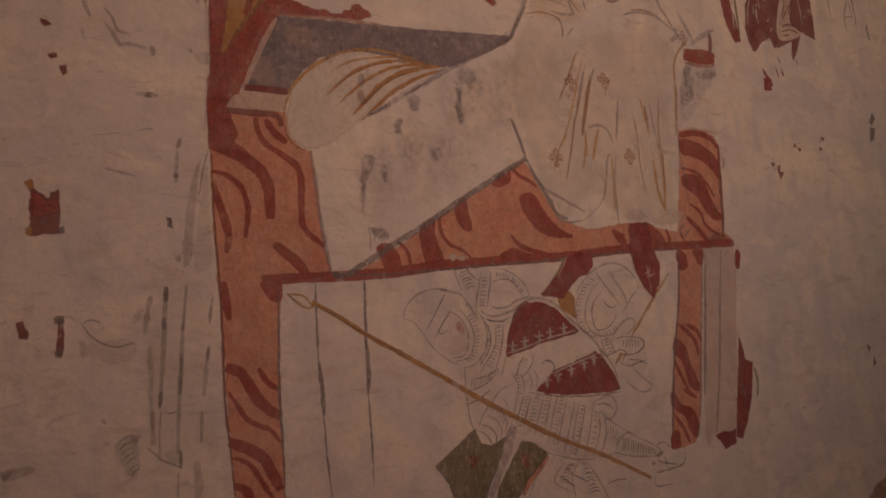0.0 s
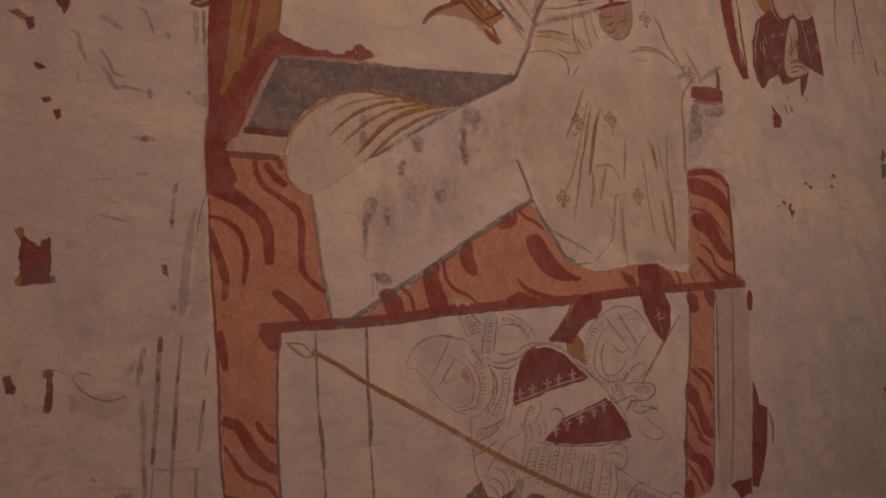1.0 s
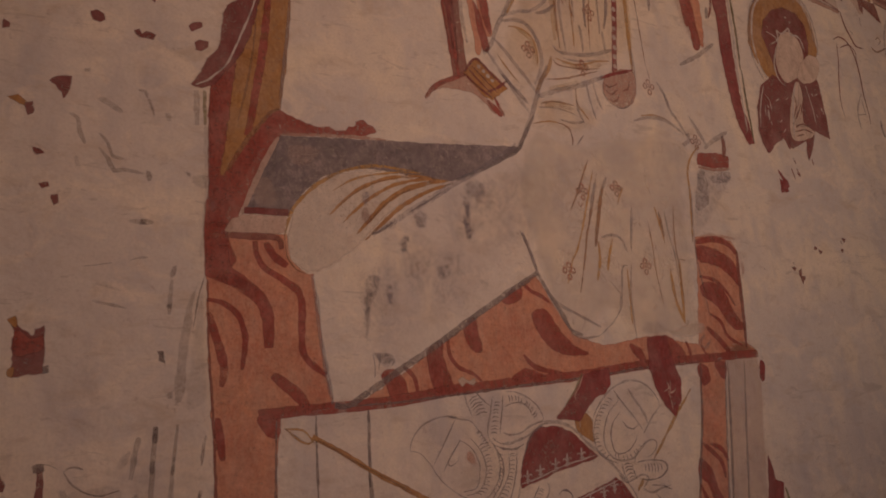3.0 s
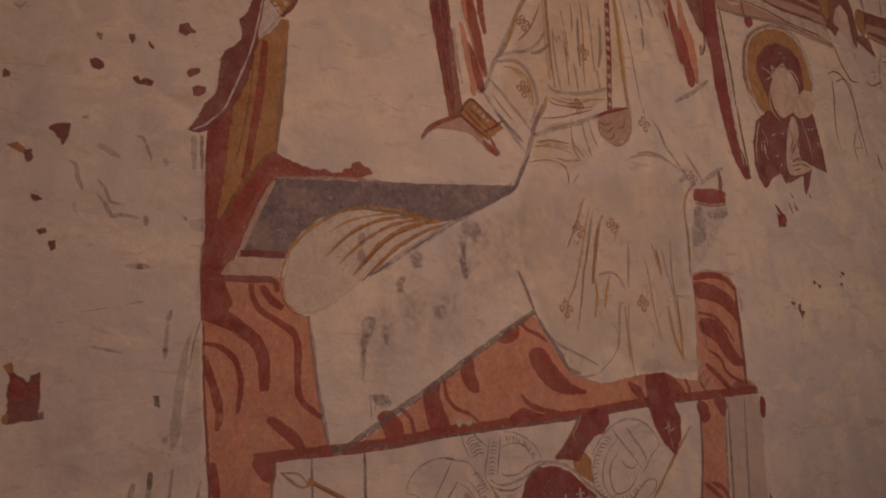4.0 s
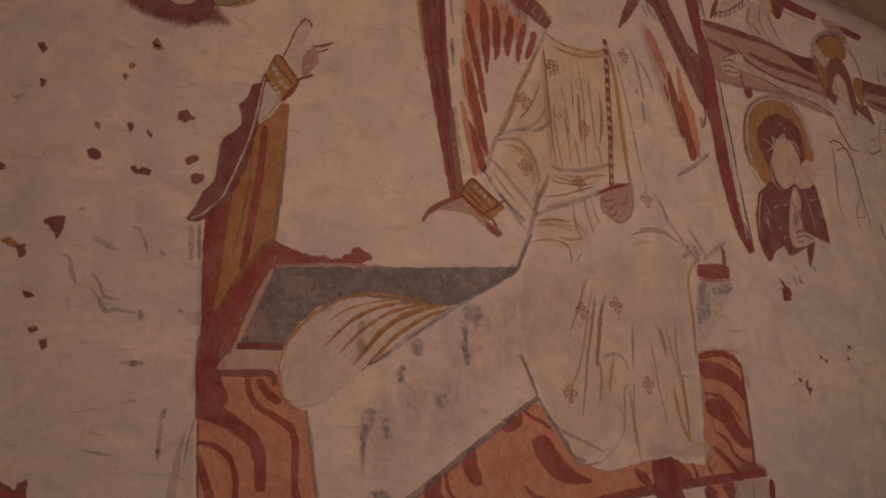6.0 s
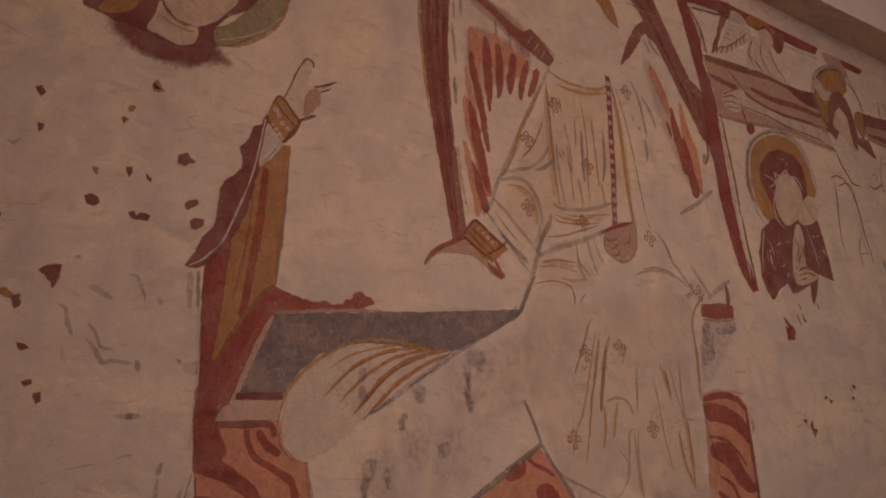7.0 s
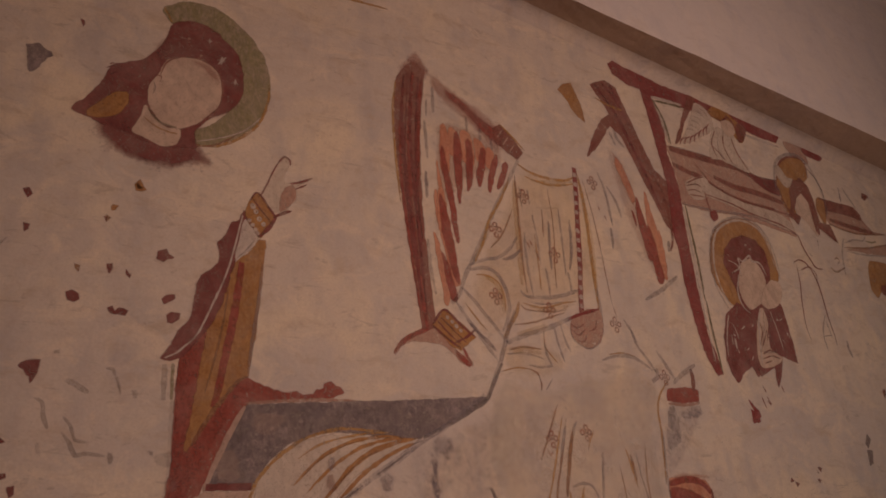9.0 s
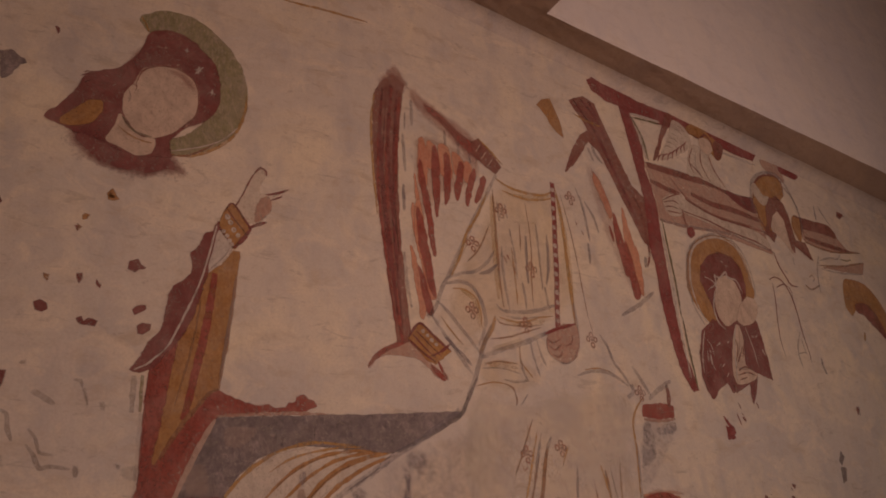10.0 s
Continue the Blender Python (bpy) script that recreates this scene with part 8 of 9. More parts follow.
# worn remains on the bare plaster: ghost columns, chips and stains

column = thing("ghost_column_mural", "ghostly grey columns of a faded mural on plaster", "wall painting", 0.385, 1.273)
stroke(column, "bracket_bar", MAROON, 3, 0.0137, [(0.119, 1.488), (0.121, 1.452), (0.118, 1.394)], taper=0.2)
patch(column, "bracket_cap", INK, 3, [(0.104, 1.491), (0.126, 1.492), (0.128, 1.48), (0.108, 1.478)])
patch(column, "bracket_cap", INK, 3, [(0.108, 1.406), (0.121, 1.403), (0.119, 1.389), (0.11, 1.392)])
wash(column, "column_tint", GHOST, 1, [(0.317, 1.550), (0.392, 1.583), (0.460, 1.571), (0.511, 1.546), (0.515, 1.387), (0.521, 1.169), (0.521, 0.979), (0.379, 0.999), (0.326, 1.102), (0.315, 1.279)], 0.0363, 0.16)
stroke(column, "column_line", GHOST, 2, 0.0120, [(0.343, 1.543), (0.334, 1.511), (0.328, 1.470), (0.323, 1.440)], taper=0.4)
stroke(column, "column_line", GHOST, 2, 0.0121, [(0.382, 1.567), (0.378, 1.502), (0.374, 1.441), (0.369, 1.365), (0.363, 1.290), (0.359, 1.235)], taper=0.3)
stroke(column, "column_line", GHOST_LINE, 2.4, 0.0123, [(0.382, 1.567), (0.380, 1.524)], taper=0.4)
stroke(column, "column_line", GHOST_LINE, 2.4, 0.0109, [(0.375, 1.487), (0.372, 1.450)], taper=0.4)
stroke(column, "column_line", GHOST_LINE, 2.4, 0.0107, [(0.363, 1.284), (0.359, 1.242)], taper=0.4)
stroke(column, "column_line", GHOST, 2, 0.0098, [(0.437, 1.569), (0.429, 1.500), (0.422, 1.423), (0.416, 1.346), (0.412, 1.286), (0.407, 1.211), (0.402, 1.113)], taper=0.3)
stroke(column, "column_line", GHOST_LINE, 2.4, 0.0097, [(0.420, 1.384), (0.416, 1.331), (0.411, 1.271)], taper=0.4)
stroke(column, "column_line", GHOST_LINE, 2.4, 0.0074, [(0.429, 1.491), (0.424, 1.441)], taper=0.5)
stroke(column, "column_line", GHOST_LINE, 2.4, 0.0089, [(0.509, 1.539), (0.501, 1.498), (0.496, 1.460)], taper=0.5)
stroke(column, "column_line", GHOST, 2, 0.0100, [(0.494, 1.401), (0.484, 1.334), (0.476, 1.262)], taper=0.4)
stroke(column, "column_line", GHOST_LINE, 2.4, 0.0088, [(0.492, 1.394), (0.486, 1.357)], taper=0.5)
wash(column, "column_stain", GHOST, 1.6, [(0.326, 1.409), (0.344, 1.412), (0.348, 1.336), (0.348, 1.246), (0.349, 1.143), (0.333, 1.142), (0.329, 1.248), (0.327, 1.337)], 0.0073, 0.7)
wash(column, "column_stain", GHOST, 1.8, [(0.332, 1.239), (0.346, 1.235), (0.348, 1.187), (0.336, 1.174)], 0.0058, 0.6)
stroke(column, "column_line", GHOST, 2, 0.0059, [(0.361, 1.235), (0.356, 1.157), (0.356, 1.103)], taper=0.4)
stroke(column, "column_line", GHOST_LINE, 2, 0.0041, [(0.366, 1.234), (0.384, 1.225), (0.403, 1.231)])
stroke(column, "column_line", GHOST, 2, 0.0082, [(0.327, 1.140), (0.347, 1.120), (0.366, 1.103), (0.411, 1.080)], taper=0.5)
stroke(column, "column_line", GHOST_LINE, 2.2, 0.0095, [(0.411, 1.127), (0.409, 1.077)])
stroke(column, "column_line", GHOST, 2, 0.0098, [(0.469, 1.225), (0.465, 1.139)])
wash(column, "column_stain", GHOST, 1.6, [(0.439, 1.091), (0.461, 1.097), (0.471, 1.039), (0.466, 0.987), (0.443, 0.990)], 0.0089, 0.6)
stroke(column, "column_line", GHOST, 2, 0.0071, [(0.402, 1.069), (0.400, 0.996)])
wash(column, "column_stain", GHOST, 1.6, [(0.360, 1.127), (0.411, 1.129), (0.413, 1.082), (0.381, 1.098)], 0.0117, 0.4)
stroke(column, "ring_line", GHOST_LINE, 2.4, 0.0046, [(0.170, 1.476), (0.185, 1.449), (0.204, 1.429), (0.231, 1.414), (0.261, 1.410), (0.299, 1.418)])
stroke(column, "ring_line", GHOST_LINE, 2, 0.0057, [(0.171, 1.473), (0.190, 1.483), (0.215, 1.476)])
wash(column, "plaster_stain", GHOST, 1.5, [(0.160, 1.430), (0.179, 1.432), (0.183, 1.385), (0.168, 1.380)], 0.0084, 0.7)
wash(column, "plaster_stain", GHOST, 1.5, [(0.179, 1.423), (0.301, 1.429), (0.294, 1.369), (0.217, 1.367)], 0.0114, 0.5)
wash(column, "plaster_stain", GHOST, 1.5, [(0.282, 1.472), (0.305, 1.512), (0.323, 1.519), (0.319, 1.481), (0.296, 1.459)], 0.0103, 0.6)
stroke(column, "plaster_stain", GHOST_LINE, 2, 0.0034, [(0.104, 1.494), (0.140, 1.492), (0.158, 1.479)])
wash(column, "plaster_stain", GHOST, 1.5, [(0.237, 1.153), (0.258, 1.173), (0.291, 1.184), (0.305, 1.148), (0.309, 1.087), (0.288, 1.064), (0.269, 1.089), (0.252, 1.118)], 0.0070, 0.8)
rungs(column, "leaf_vein", GHOST_LINE, 2, 0.0034, 7, [(0.247, 1.157), (0.265, 1.109), (0.287, 1.070)], [(0.286, 1.179), (0.296, 1.135), (0.306, 1.087)])
wash(column, "plaster_stain", GHOST, 1.8, [(0.207, 1.219), (0.219, 1.231), (0.230, 1.219), (0.223, 1.206)], 0.0056, 0.9)
wash(column, "plaster_stain", GHOST_LINE, 1.8, [(0.300, 1.178), (0.314, 1.175), (0.312, 1.166), (0.301, 1.167)], 0.0043, 0.9)
wash(column, "plaster_stain", GHOST_LINE, 1.8, [(-0.021, 1.116), (0.001, 1.132), (0.030, 1.131), (0.015, 1.111), (-0.009, 1.090)], 0.0089, 0.9)
wash(column, "plaster_stain", GHOST, 1.5, [(0.010, 1.332), (0.034, 1.346), (0.047, 1.340), (0.022, 1.325)], 0.0105, 0.4)
wash(column, "plaster_stain", GHOST, 1.5, [(0.288, 1.328), (0.302, 1.333), (0.299, 1.310)], 0.0087, 0.6)
stroke(column, "plaster_stain", GHOST, 2, 0.0114, [(0.232, 2.312), (0.255, 2.282), (0.271, 2.250), (0.294, 2.255), (0.348, 2.249)], taper=0.6)
wash(column, "plaster_stain", GHOST_LINE, 2.2, [(0.350, 2.263), (0.368, 2.259), (0.369, 2.227), (0.354, 2.224)], 0.0065, 1.0)
wash(column, "plaster_stain", GHOST_LINE, 2.2, [(0.453, 2.273), (0.476, 2.265), (0.472, 2.244), (0.459, 2.254)], 0.0067, 1.0)
wash(column, "plaster_stain", GHOST, 1.8, [(0.474, 2.256), (0.526, 2.264), (0.523, 2.221), (0.483, 2.223)], 0.0084, 0.7)
stroke(column, "plaster_stain", GHOST, 2, 0.0115, [(0.309, 2.111), (0.339, 2.111), (0.373, 2.111)])
wash(column, "plaster_stain", GHOST_LINE, 2.2, [(0.338, 2.121), (0.356, 2.123), (0.356, 2.103), (0.338, 2.101)], 0.0048, 0.9)
stroke(column, "plaster_stain", GHOST, 2, 0.0063, [(0.315, 2.002), (0.333, 2.010), (0.359, 2.014)])
stroke(column, "plaster_stain", GHOST, 2, 0.0043, [(0.199, 1.983), (0.230, 1.987), (0.271, 1.994)])
wash(column, "plaster_stain", GHOST_LINE, 2.2, [(0.417, 1.953), (0.421, 1.993), (0.437, 1.999), (0.434, 1.961)], 0.0064, 0.9)
stroke(column, "plaster_stain", GHOST, 2, 0.0116, [(0.422, 1.953), (0.418, 1.917), (0.415, 1.858)])
wash(column, "plaster_stain", GHOST_LINE, 2.2, [(0.408, 1.888), (0.423, 1.889), (0.423, 1.874), (0.407, 1.875)], 0.0048, 1.0)
stroke(column, "plaster_stain", GHOST, 2, 0.0085, [(0.226, 1.893), (0.269, 1.883), (0.308, 1.873)])
wash(column, "plaster_stain", GHOST_LINE, 2.2, [(0.390, 1.760), (0.402, 1.762), (0.403, 1.744), (0.391, 1.744)], 0.0047, 1.0)
wash(column, "plaster_stain", GHOST, 2.2, [(0.398, 1.742), (0.409, 1.738), (0.408, 1.717), (0.401, 1.722)], 0.0047, 1.0)
wash(column, "plaster_stain", GHOST, 2, [(0.402, 1.655), (0.424, 1.658), (0.426, 1.636), (0.411, 1.631)], 0.0062, 0.9)
wash(column, "column_stain", GHOST, 1.6, [(0.509, 1.973), (0.490, 1.921), (0.479, 1.854), (0.470, 1.780), (0.462, 1.707), (0.451, 1.626), (0.426, 1.614), (0.428, 1.690), (0.439, 1.787), (0.454, 1.878), (0.478, 1.929)], 0.0080, 1.0)
wash(column, "column_stain", GHOST, 1.4, [(0.508, 1.970), (0.512, 1.906), (0.511, 1.773), (0.516, 1.626), (0.453, 1.610), (0.466, 1.739), (0.482, 1.871)], 0.0129, 0.45)
stroke(column, "column_line", GHOST_LINE, 2, 0.0045, [(0.509, 1.970), (0.495, 1.922), (0.483, 1.855), (0.476, 1.818)])
wash(column, "column_stain", GHOST, 1.4, [(0.508, 2.414), (0.528, 2.418), (0.520, 2.179), (0.509, 2.024), (0.493, 2.005), (0.505, 2.212)], 0.0084, 0.5)
stroke(column, "plaster_stain", GHOST, 2, 0.0114, [(0.155, 2.400), (0.176, 2.391), (0.184, 2.353), (0.197, 2.318)])
stroke(column, "plaster_stain", GHOST, 2, 0.0155, [(0.229, 2.455), (0.254, 2.444), (0.290, 2.421)])
stroke(column, "plaster_stain", GHOST, 2, 0.0099, [(0.330, 2.493), (0.349, 2.493), (0.354, 2.474)])
wash(column, "plaster_stain", GHOST_LINE, 2.2, [(0.354, 2.474), (0.364, 2.475), (0.377, 2.424), (0.367, 2.416)], 0.0061, 1.0)
wash(column, "plaster_stain", GHOST, 2, [(0.397, 2.435), (0.418, 2.440), (0.422, 2.406), (0.404, 2.408)], 0.0077, 0.8)
stroke(column, "column_line", GHOST, 2, 0.0142, [(0.490, 2.519), (0.490, 2.465), (0.490, 2.409)], taper=0.3)
stroke(column, "column_line", OLIVE, 1.8, 0.0091, [(0.514, 2.521), (0.513, 2.467), (0.513, 2.412)], taper=0.3)
wash(column, "plaster_stain", GHOST, 2, [(0.167, 2.281), (0.180, 2.285), (0.190, 2.250), (0.174, 2.247)], 0.0069, 0.6)
wash(column, "plaster_stain", GHOST, 2, [(-0.022, 2.879), (0.001, 2.858), (0.018, 2.851), (0.040, 2.872), (0.041, 2.859), (0.022, 2.828), (-0.000, 2.841)], 0.0090, 0.9)
stroke(column, "plaster_stain", GHOST, 2, 0.0093, [(0.232, 2.353), (0.254, 2.327), (0.267, 2.291), (0.298, 2.286)])
wash(column, "plaster_stain", GHOST_LINE, 2, [(0.186, 2.536), (0.205, 2.541), (0.209, 2.529), (0.192, 2.524)], 0.0044, 0.8)
wash(column, "plaster_stain", GHOST, 2, [(0.222, 1.942), (0.252, 1.946), (0.291, 1.926), (0.307, 1.917), (0.266, 1.919)], 0.0078, 0.6)

# chips of dark red paint left on the plaster

chip = thing("paint_chip", "square remnant of dark red paint on bare plaster", "paint chip", 0.051, 1.848, "paint chips on the plaster")
patch(chip, "pigment", MAROON, 2, [(0.051, 1.848), (0.057, 1.83), (0.067, 1.816), (0.079, 1.811), (0.085, 1.802), (0.096, 1.805), (0.104, 1.816), (0.117, 1.827), (0.116, 1.791), (0.118, 1.761), (0.116, 1.734), (0.117, 1.71), (0.085, 1.711), (0.054, 1.706), (0.053, 1.774)], False, fray=0.0042)

chip = thing("paint_chip", "small chip of dark red paint on bare plaster", "paint chip", 0.452, 2.875, "paint chips on the plaster")
patch(chip, "pigment", MAROON, 2, [(0.452, 2.875), (0.472, 2.886), (0.482, 2.873), (0.494, 2.863), (0.479, 2.857), (0.463, 2.846), (0.449, 2.855)], False, fray=0.0042)

chip = thing("paint_chip", "small chip of dark red paint on bare plaster", "paint chip", 0.205, 2.712, "paint chips on the plaster")
patch(chip, "pigment", MAROON, 2, [(0.205, 2.712), (0.219, 2.722), (0.235, 2.71), (0.238, 2.696), (0.227, 2.687), (0.212, 2.692)], False, fray=0.0042)

chip = thing("paint_chip", "small chip of dark red paint on bare plaster", "paint chip", 0.317, 2.677, "paint chips on the plaster")
patch(chip, "pigment", MAROON, 2, [(0.317, 2.677), (0.329, 2.682), (0.336, 2.669), (0.351, 2.675), (0.37, 2.674), (0.367, 2.659), (0.349, 2.66), (0.333, 2.661)], False, fray=0.0042)

chip = thing("paint_chip", "small chip of dark red paint on bare plaster", "paint chip", 0.471, 2.719, "paint chips on the plaster")
patch(chip, "pigment", MAROON, 2, [(0.471, 2.719), (0.484, 2.732), (0.504, 2.739), (0.507, 2.729), (0.491, 2.719), (0.478, 2.709)], False, fray=0.0042)

chip = thing("paint_chip", "small chip of dark red paint on bare plaster", "paint chip", 0.488, 2.67, "paint chips on the plaster")
patch(chip, "pigment", MAROON, 2, [(0.488, 2.67), (0.505, 2.68), (0.525, 2.679), (0.521, 2.664), (0.505, 2.65), (0.492, 2.652)], False, fray=0.0042)

chip = thing("paint_chip", "small chip of dark red paint on bare plaster", "paint chip", 0.108, 2.488, "paint chips on the plaster")
patch(chip, "pigment", MAROON, 2, [(0.108, 2.488), (0.128, 2.504), (0.159, 2.504), (0.157, 2.481), (0.143, 2.44), (0.137, 2.459)], False, fray=0.0042)

chip = thing("paint_chip", "small chip of dark red paint on bare plaster", "paint chip", 0.054, 2.412, "paint chips on the plaster")
patch(chip, "pigment", MAROON, 2, [(0.054, 2.412), (0.069, 2.417), (0.069, 2.385), (0.059, 2.381)], False, fray=0.0042)

chip = thing("paint_chip", "small chip of ochre paint on bare plaster", "paint chip", 0.011, 2.427, "paint chips on the plaster")
patch(chip, "pigment", OCHRE, 2, [(0.011, 2.427), (0.032, 2.432), (0.053, 2.422), (0.052, 2.409), (0.028, 2.416)], False, fray=0.0042)

chip = thing("paint_chip", "small chip of dark red paint on bare plaster", "paint chip", 0.06, 3.019, "paint chips on the plaster")
patch(chip, "pigment", MAROON, 2, [(0.06, 3.019), (0.074, 3.026), (0.081, 3.009), (0.07, 2.999)], False, fray=0.0042)

chip = thing("paint_chip", "small chip of dark red paint on bare plaster", "paint chip", 0.075, 2.29, "paint chips on the plaster")
patch(chip, "pigment", MAROON, 2, [(0.075, 2.29), (0.088, 2.288), (0.097, 2.28), (0.084, 2.276)], False, fray=0.0042)

chip = thing("paint_chip", "small chip of dark red paint on bare plaster", "paint chip", 0.094, 2.198, "paint chips on the plaster")
patch(chip, "pigment", MAROON, 2, [(0.094, 2.198), (0.11, 2.2), (0.113, 2.193), (0.1, 2.189)], False, fray=0.0042)

chip = thing("paint_chip", "small chip of dark red paint on bare plaster", "paint chip", 0.122, 2.167, "paint chips on the plaster")
patch(chip, "pigment", MAROON, 2, [(0.122, 2.167), (0.135, 2.17), (0.136, 2.149), (0.129, 2.143)], False, fray=0.0042)

chip = thing("paint_chip", "small chip of dark red paint on bare plaster", "paint chip", 0.306, 2.813, "paint chips on the plaster")
patch(chip, "pigment", MAROON, 2, [(0.306, 2.813), (0.319, 2.812), (0.314, 2.788)], False, fray=0.0042)

chip = thing("paint_chip", "small chip of dark red paint on bare plaster", "paint chip", 0.36, 2.801, "paint chips on the plaster")
patch(chip, "pigment", MAROON, 2, [(0.36, 2.801), (0.373, 2.788), (0.37, 2.776)], False, fray=0.0042)

chip = thing("paint_chip", "small chip of ochre paint on bare plaster", "paint chip", 0.371, 3.105, "paint chips on the plaster")
patch(chip, "pigment", OCHRE, 2, [(0.371, 3.105), (0.381, 3.095), (0.398, 3.087), (0.379, 3.078), (0.369, 3.08)], False, fray=0.0042)

chip = thing("paint_chip", "small chip of ochre paint on bare plaster", "paint chip", 0.3, 3.008, "paint chips on the plaster")
patch(chip, "pigment", OCHRE, 2, [(0.3, 3.008), (0.315, 3.012), (0.313, 3), (0.303, 2.997)], False, fray=0.0042)

chip = thing("paint_chip", "small brown stain on bare plaster", "paint chip", 0.288, 2.975, "paint chips on the plaster")
patch(chip, "pigment", SEPIA, 2, [(0.288, 2.975), (0.298, 2.969), (0.292, 2.953)], False, fray=0.0042)

chip = thing("paint_chip", "small chip of dark red paint on bare plaster", "paint chip", -0.01, 2.643, "paint chips on the plaster")
patch(chip, "pigment", MAROON, 2, [(-0.01, 2.643), (0.001, 2.641), (0.002, 2.625), (-0.008, 2.62)], False, fray=0.0042)

chip = thing("paint_chip", "small brown stain on bare plaster", "paint chip", 0.222, 2.801, "paint chips on the plaster")
patch(chip, "pigment", SEPIA, 2, [(0.222, 2.801), (0.234, 2.799), (0.228, 2.784)], False, fray=0.0042)

chip = thing("paint_chip", "small chip of dark red paint on bare plaster", "paint chip", 0.07, 2.908, "paint chips on the plaster")
patch(chip, "pigment", MAROON, 2, [(0.07, 2.908), (0.082, 2.906), (0.077, 2.884)], False, fray=0.0042)

chip = thing("paint_chip", "small chip of dark red paint on bare plaster", "paint chip", 0.021, 1.48, "paint chips on the plaster")
patch(chip, "pigment", MAROON, 2, [(0.021, 1.48), (0.029, 1.481), (0.034, 1.467), (0.047, 1.455), (0.042, 1.441), (0.027, 1.445)], False, fray=0.0042)

chip = thing("paint_chip", "small dark stain on bare plaster", "paint chip", 0.39, 1.757, "paint chips on the plaster")
patch(chip, "pigment", INK, 2, [(0.39, 1.757), (0.402, 1.757), (0.404, 1.731), (0.392, 1.737)], False, fray=0.0042)

chip = thing("paint_chip", "small dark stain on bare plaster", "paint chip", 0.117, 1.725, "paint chips on the plaster")
patch(chip, "pigment", INK, 2, [(0.117, 1.725), (0.128, 1.728), (0.13, 1.713), (0.119, 1.71)], False, fray=0.0042)

chip = thing("paint_chip", "small wine-red paint remnant on bare plaster", "paint chip", 3.04, 2.49, "paint chips on the plaster")
patch(chip, "pigment", WINE, 2, [(3.04, 2.49), (3.074, 2.461), (3.086, 2.441), (3.036, 2.43)], False, fray=0.0042)

chip = thing("paint_chip", "small dark stain on bare plaster", "paint chip", 3.819, 2.322, "paint chips on the plaster")
patch(chip, "pigment", INK, 2, [(3.819, 2.322), (3.857, 2.32), (3.832, 2.259), (3.801, 2.25)], False, fray=0.0042)

chip = thing("paint_chip", "small brown chip on bare plaster", "paint chip", 3.056, 2.049, "paint chips on the plaster")
patch(chip, "pigment", BROWN, 2, [(3.056, 2.049), (3.087, 2.046), (3.064, 2.013)], False, fray=0.0042)

chip = thing("paint_chip", "small brown chip on bare plaster", "paint chip", 3.009, 2.088, "paint chips on the plaster")
patch(chip, "pigment", BROWN, 2, [(3.009, 2.088), (3.032, 2.084), (3.022, 2.073)], False, fray=0.0042)

chip = thing("paint_chip", "small brown chip on bare plaster", "paint chip", 3.379, 2.184, "paint chips on the plaster")
patch(chip, "pigment", BROWN, 2, [(3.379, 2.184), (3.395, 2.179), (3.384, 2.168)], False, fray=0.0042)

chip = thing("paint_chip", "small dark stain on bare plaster", "paint chip", 3.529, 1.247, "paint chips on the plaster")
patch(chip, "pigment", INK, 2, [(3.529, 1.247), (3.551, 1.23), (3.536, 1.205)], False, fray=0.0042)

chip = thing("paint_chip", "small dark stain on bare plaster", "paint chip", 3.569, 1.192, "paint chips on the plaster")
patch(chip, "pigment", INK, 2, [(3.569, 1.192), (3.58, 1.165), (3.557, 1.146)], False, fray=0.0042)

chip = thing("paint_chip", "small brown chip on bare plaster", "paint chip", 3.217, 2.172, "paint chips on the plaster")
patch(chip, "pigment", BROWN, 2, [(3.217, 2.172), (3.241, 2.168), (3.222, 2.156)], False, fray=0.0042)

chip = thing("paint_chip", "small brown chip on bare plaster", "paint chip", 3.195, 2.188, "paint chips on the plaster")
patch(chip, "pigment", BROWN, 2, [(3.195, 2.188), (3.207, 2.178), (3.182, 2.172)], False, fray=0.0042)

chip = thing("paint_chip", "small chip of dark red paint on bare plaster", "paint chip", 0.149, 3.685, "paint chips on the plaster")
patch(chip, "pigment", MAROON, 2, [(0.149, 3.685), (0.164, 3.681), (0.162, 3.661)], False, fray=0.0042)

chip = thing("paint_chip", "grey-violet paint remnant on bare plaster", "paint chip", 0.008, 3.532, "paint chips on the plaster")
patch(chip, "pigment", VIOLET, 2, [(0.008, 3.532), (0.038, 3.547), (0.073, 3.523), (0.08, 3.512), (0.066, 3.503), (0.049, 3.458), (0.024, 3.436)], False, fray=0.0042)

chip = thing("paint_chip", "small chip of ochre paint on bare plaster", "paint chip", 0.307, 3.014, "paint chips on the plaster")
patch(chip, "pigment", OCHRE, 2, [(0.307, 3.014), (0.32, 3.013), (0.312, 3)], False, fray=0.0042)

chip = thing("paint_chip", "small chip of ochre paint on bare plaster", "paint chip", 0.367, 3.099, "paint chips on the plaster")
patch(chip, "pigment", OCHRE, 2, [(0.367, 3.099), (0.38, 3.114), (0.389, 3.087), (0.372, 3.084)], False, fray=0.0042)

chip = thing("paint_chip", "small chip of dark red paint on bare plaster", "paint chip", 0.286, 2.968, "paint chips on the plaster")
patch(chip, "pigment", MAROON, 2, [(0.286, 2.968), (0.295, 2.97), (0.294, 2.958)], False, fray=0.0042)

chip = thing("paint_chip", "small brown chip on bare plaster", "paint chip", 4.537, 3.885, "paint chips on the plaster")
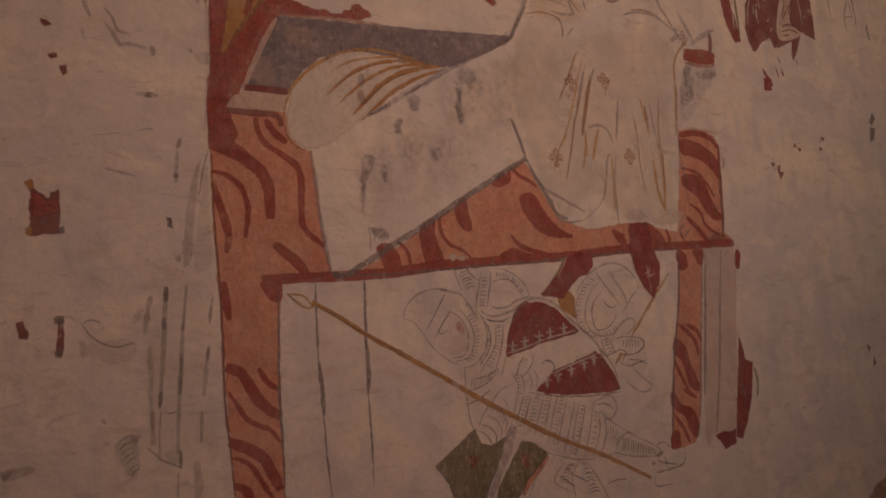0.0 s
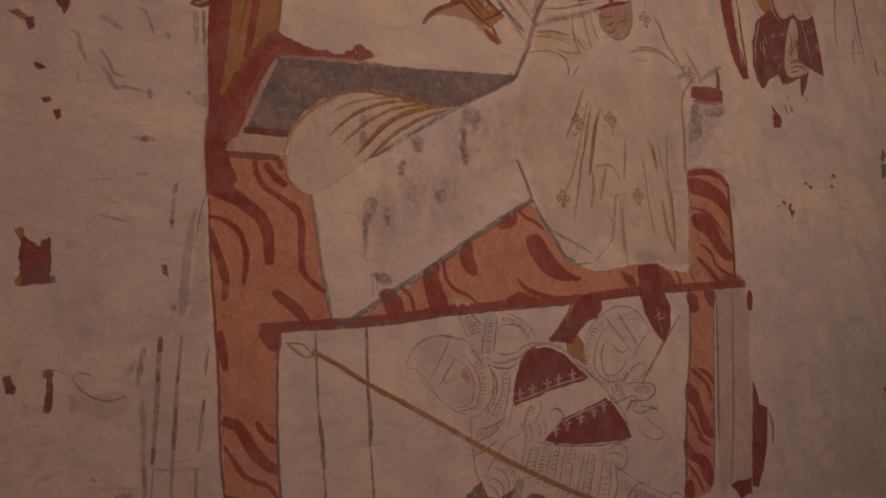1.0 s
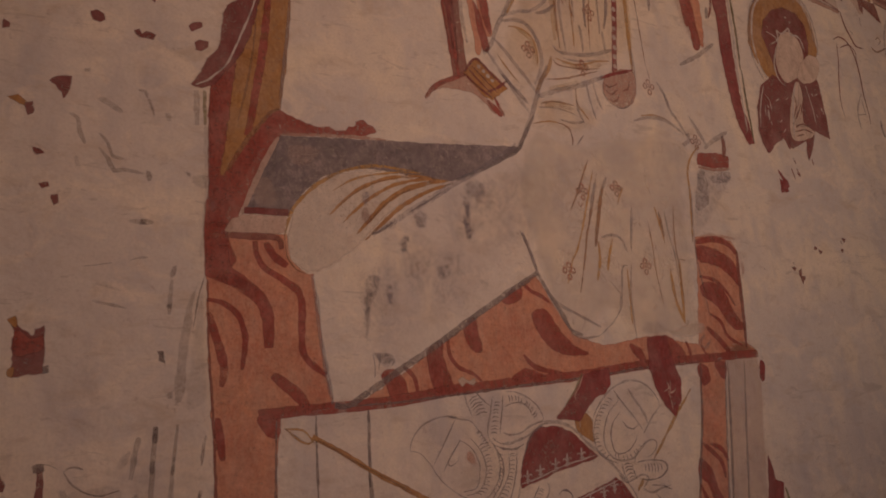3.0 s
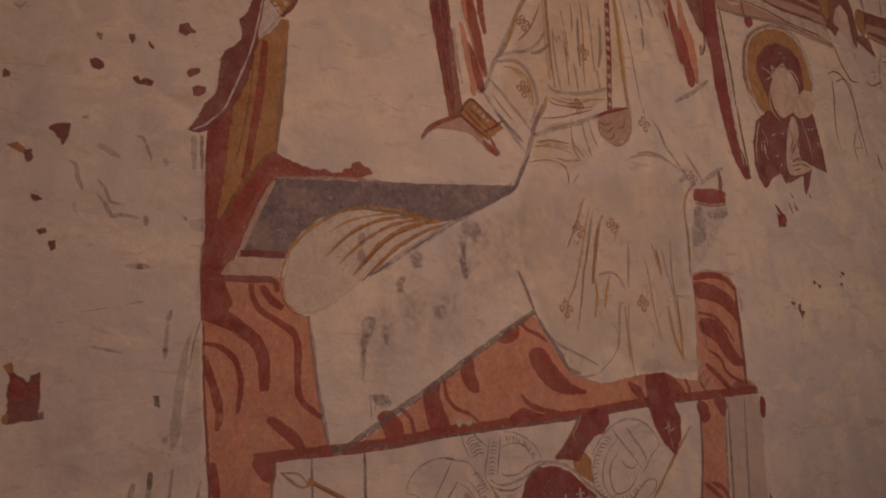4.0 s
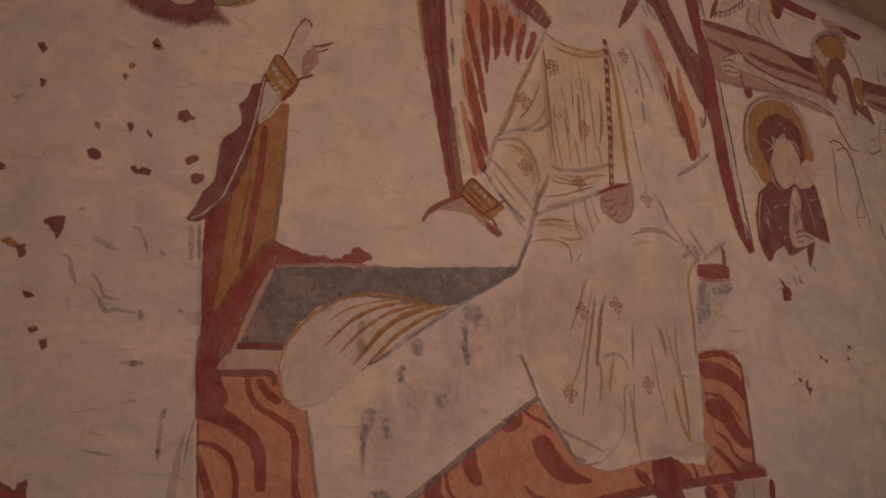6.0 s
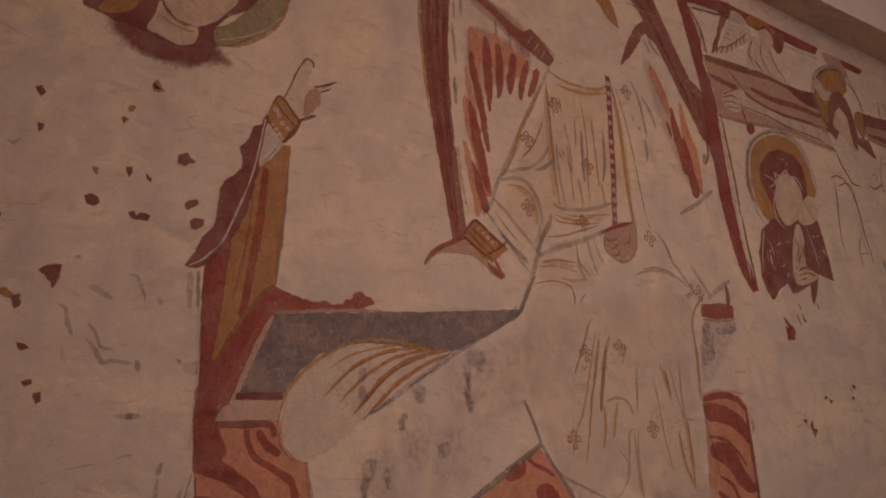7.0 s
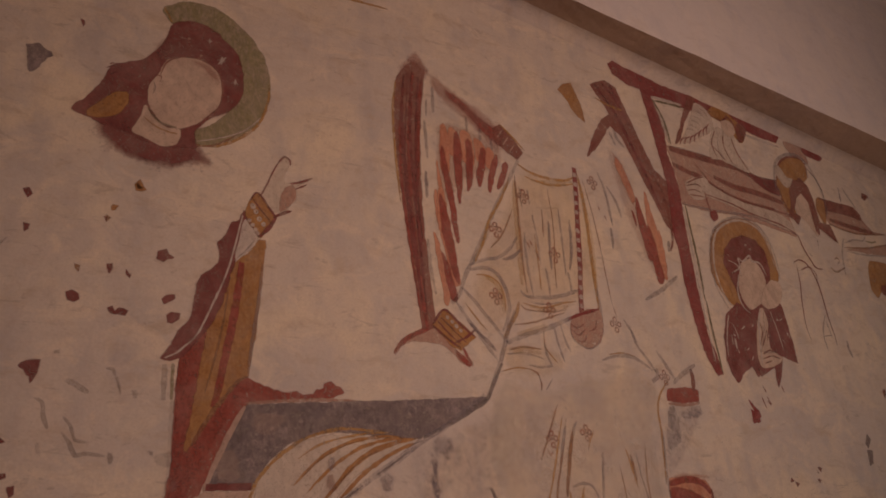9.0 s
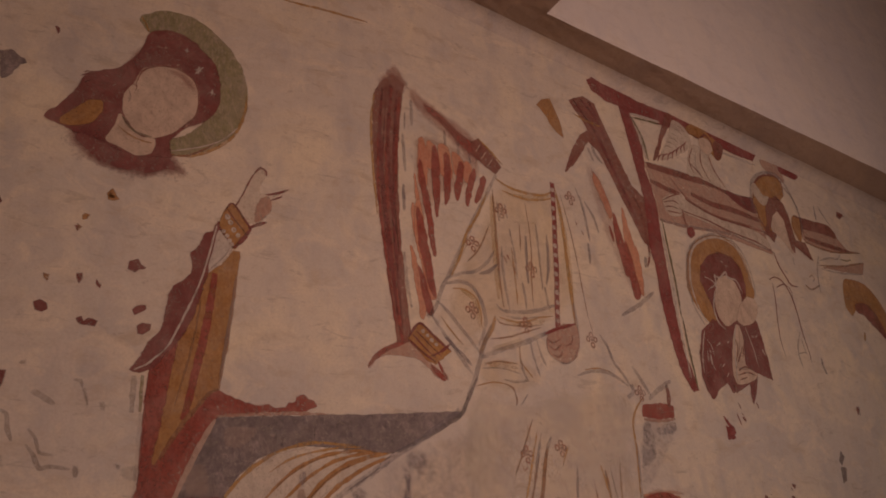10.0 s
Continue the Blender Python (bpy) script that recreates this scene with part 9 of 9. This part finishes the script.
patch(chip, "pigment", BROWN, 2, [(4.537, 3.885), (4.593, 3.881), (4.55, 3.84), (4.52, 3.85)], False, fray=0.0042)

chip = thing("paint_chip", "small wine-red paint remnant on bare plaster", "paint chip", 4.977, 4.034, "paint chips on the plaster")
patch(chip, "pigment", WINE, 2, [(4.977, 4.034), (5.001, 4.03), (4.971, 3.999)], False, fray=0.0042)

chip = thing("paint_chip", "small dark stain on bare plaster", "paint chip", 3.853, 2.398, "paint chips on the plaster")
patch(chip, "pigment", INK, 2, [(3.853, 2.398), (3.871, 2.377), (3.83, 2.332), (3.822, 2.353)], False, fray=0.0042)

chip = thing("paint_chip", "small brown chip on bare plaster", "paint chip", 4.111, 2.641, "paint chips on the plaster")
patch(chip, "pigment", BROWN, 2, [(4.111, 2.641), (4.125, 2.63), (4.099, 2.598)], False, fray=0.0042)

chip = thing("paint_chip", "small brown chip on bare plaster", "paint chip", 3.401, 2.236, "paint chips on the plaster")
patch(chip, "pigment", BROWN, 2, [(3.401, 2.236), (3.424, 2.231), (3.409, 2.216)], False, fray=0.0042)

chip = thing("paint_chip", "soft grey stain on bare plaster", "paint chip", -0.014, 1.104, "paint chips on the plaster")
wash(chip, "pigment", GHOST, 2, [(-0.014, 1.104), (0.01, 1.128), (0.047, 1.134), (0.074, 1.122), (0.047, 1.107), (0.006, 1.091)], 0.0091)

chip = thing("paint_chip", "soft grey stain on bare plaster", "paint chip", 0.277, 1.186, "paint chips on the plaster")
wash(chip, "pigment", GHOST, 2, [(0.277, 1.186), (0.297, 1.181), (0.311, 1.162), (0.296, 1.149)], 0.01)

chip = thing("paint_chip", "small brown stain on bare plaster", "paint chip", 3.444, 0.617, "paint chips on the plaster")
patch(chip, "pigment", SEPIA, 2, [(3.444, 0.617), (3.529, 0.64), (3.507, 0.553), (3.39, 0.57)], False, fray=0.0042)

chip = thing("paint_chip", "small chip of orange-red paint on bare plaster", "paint chip", 0.059, 1.804, "paint chips on the plaster")
patch(chip, "pigment", RED, 3, [(0.055, 1.815), (0.075, 1.804), (0.091, 1.793), (0.112, 1.803), (0.113, 1.77), (0.09, 1.763), (0.057, 1.759)])
patch(chip, "pigment", OCHRE, 3, [(0.038, 1.844), (0.051, 1.848), (0.051, 1.824), (0.046, 1.83)])
patch(chip, "pigment", OCHRE, 3, [(0.041, 1.723), (0.051, 1.729), (0.051, 1.703), (0.044, 1.706)])
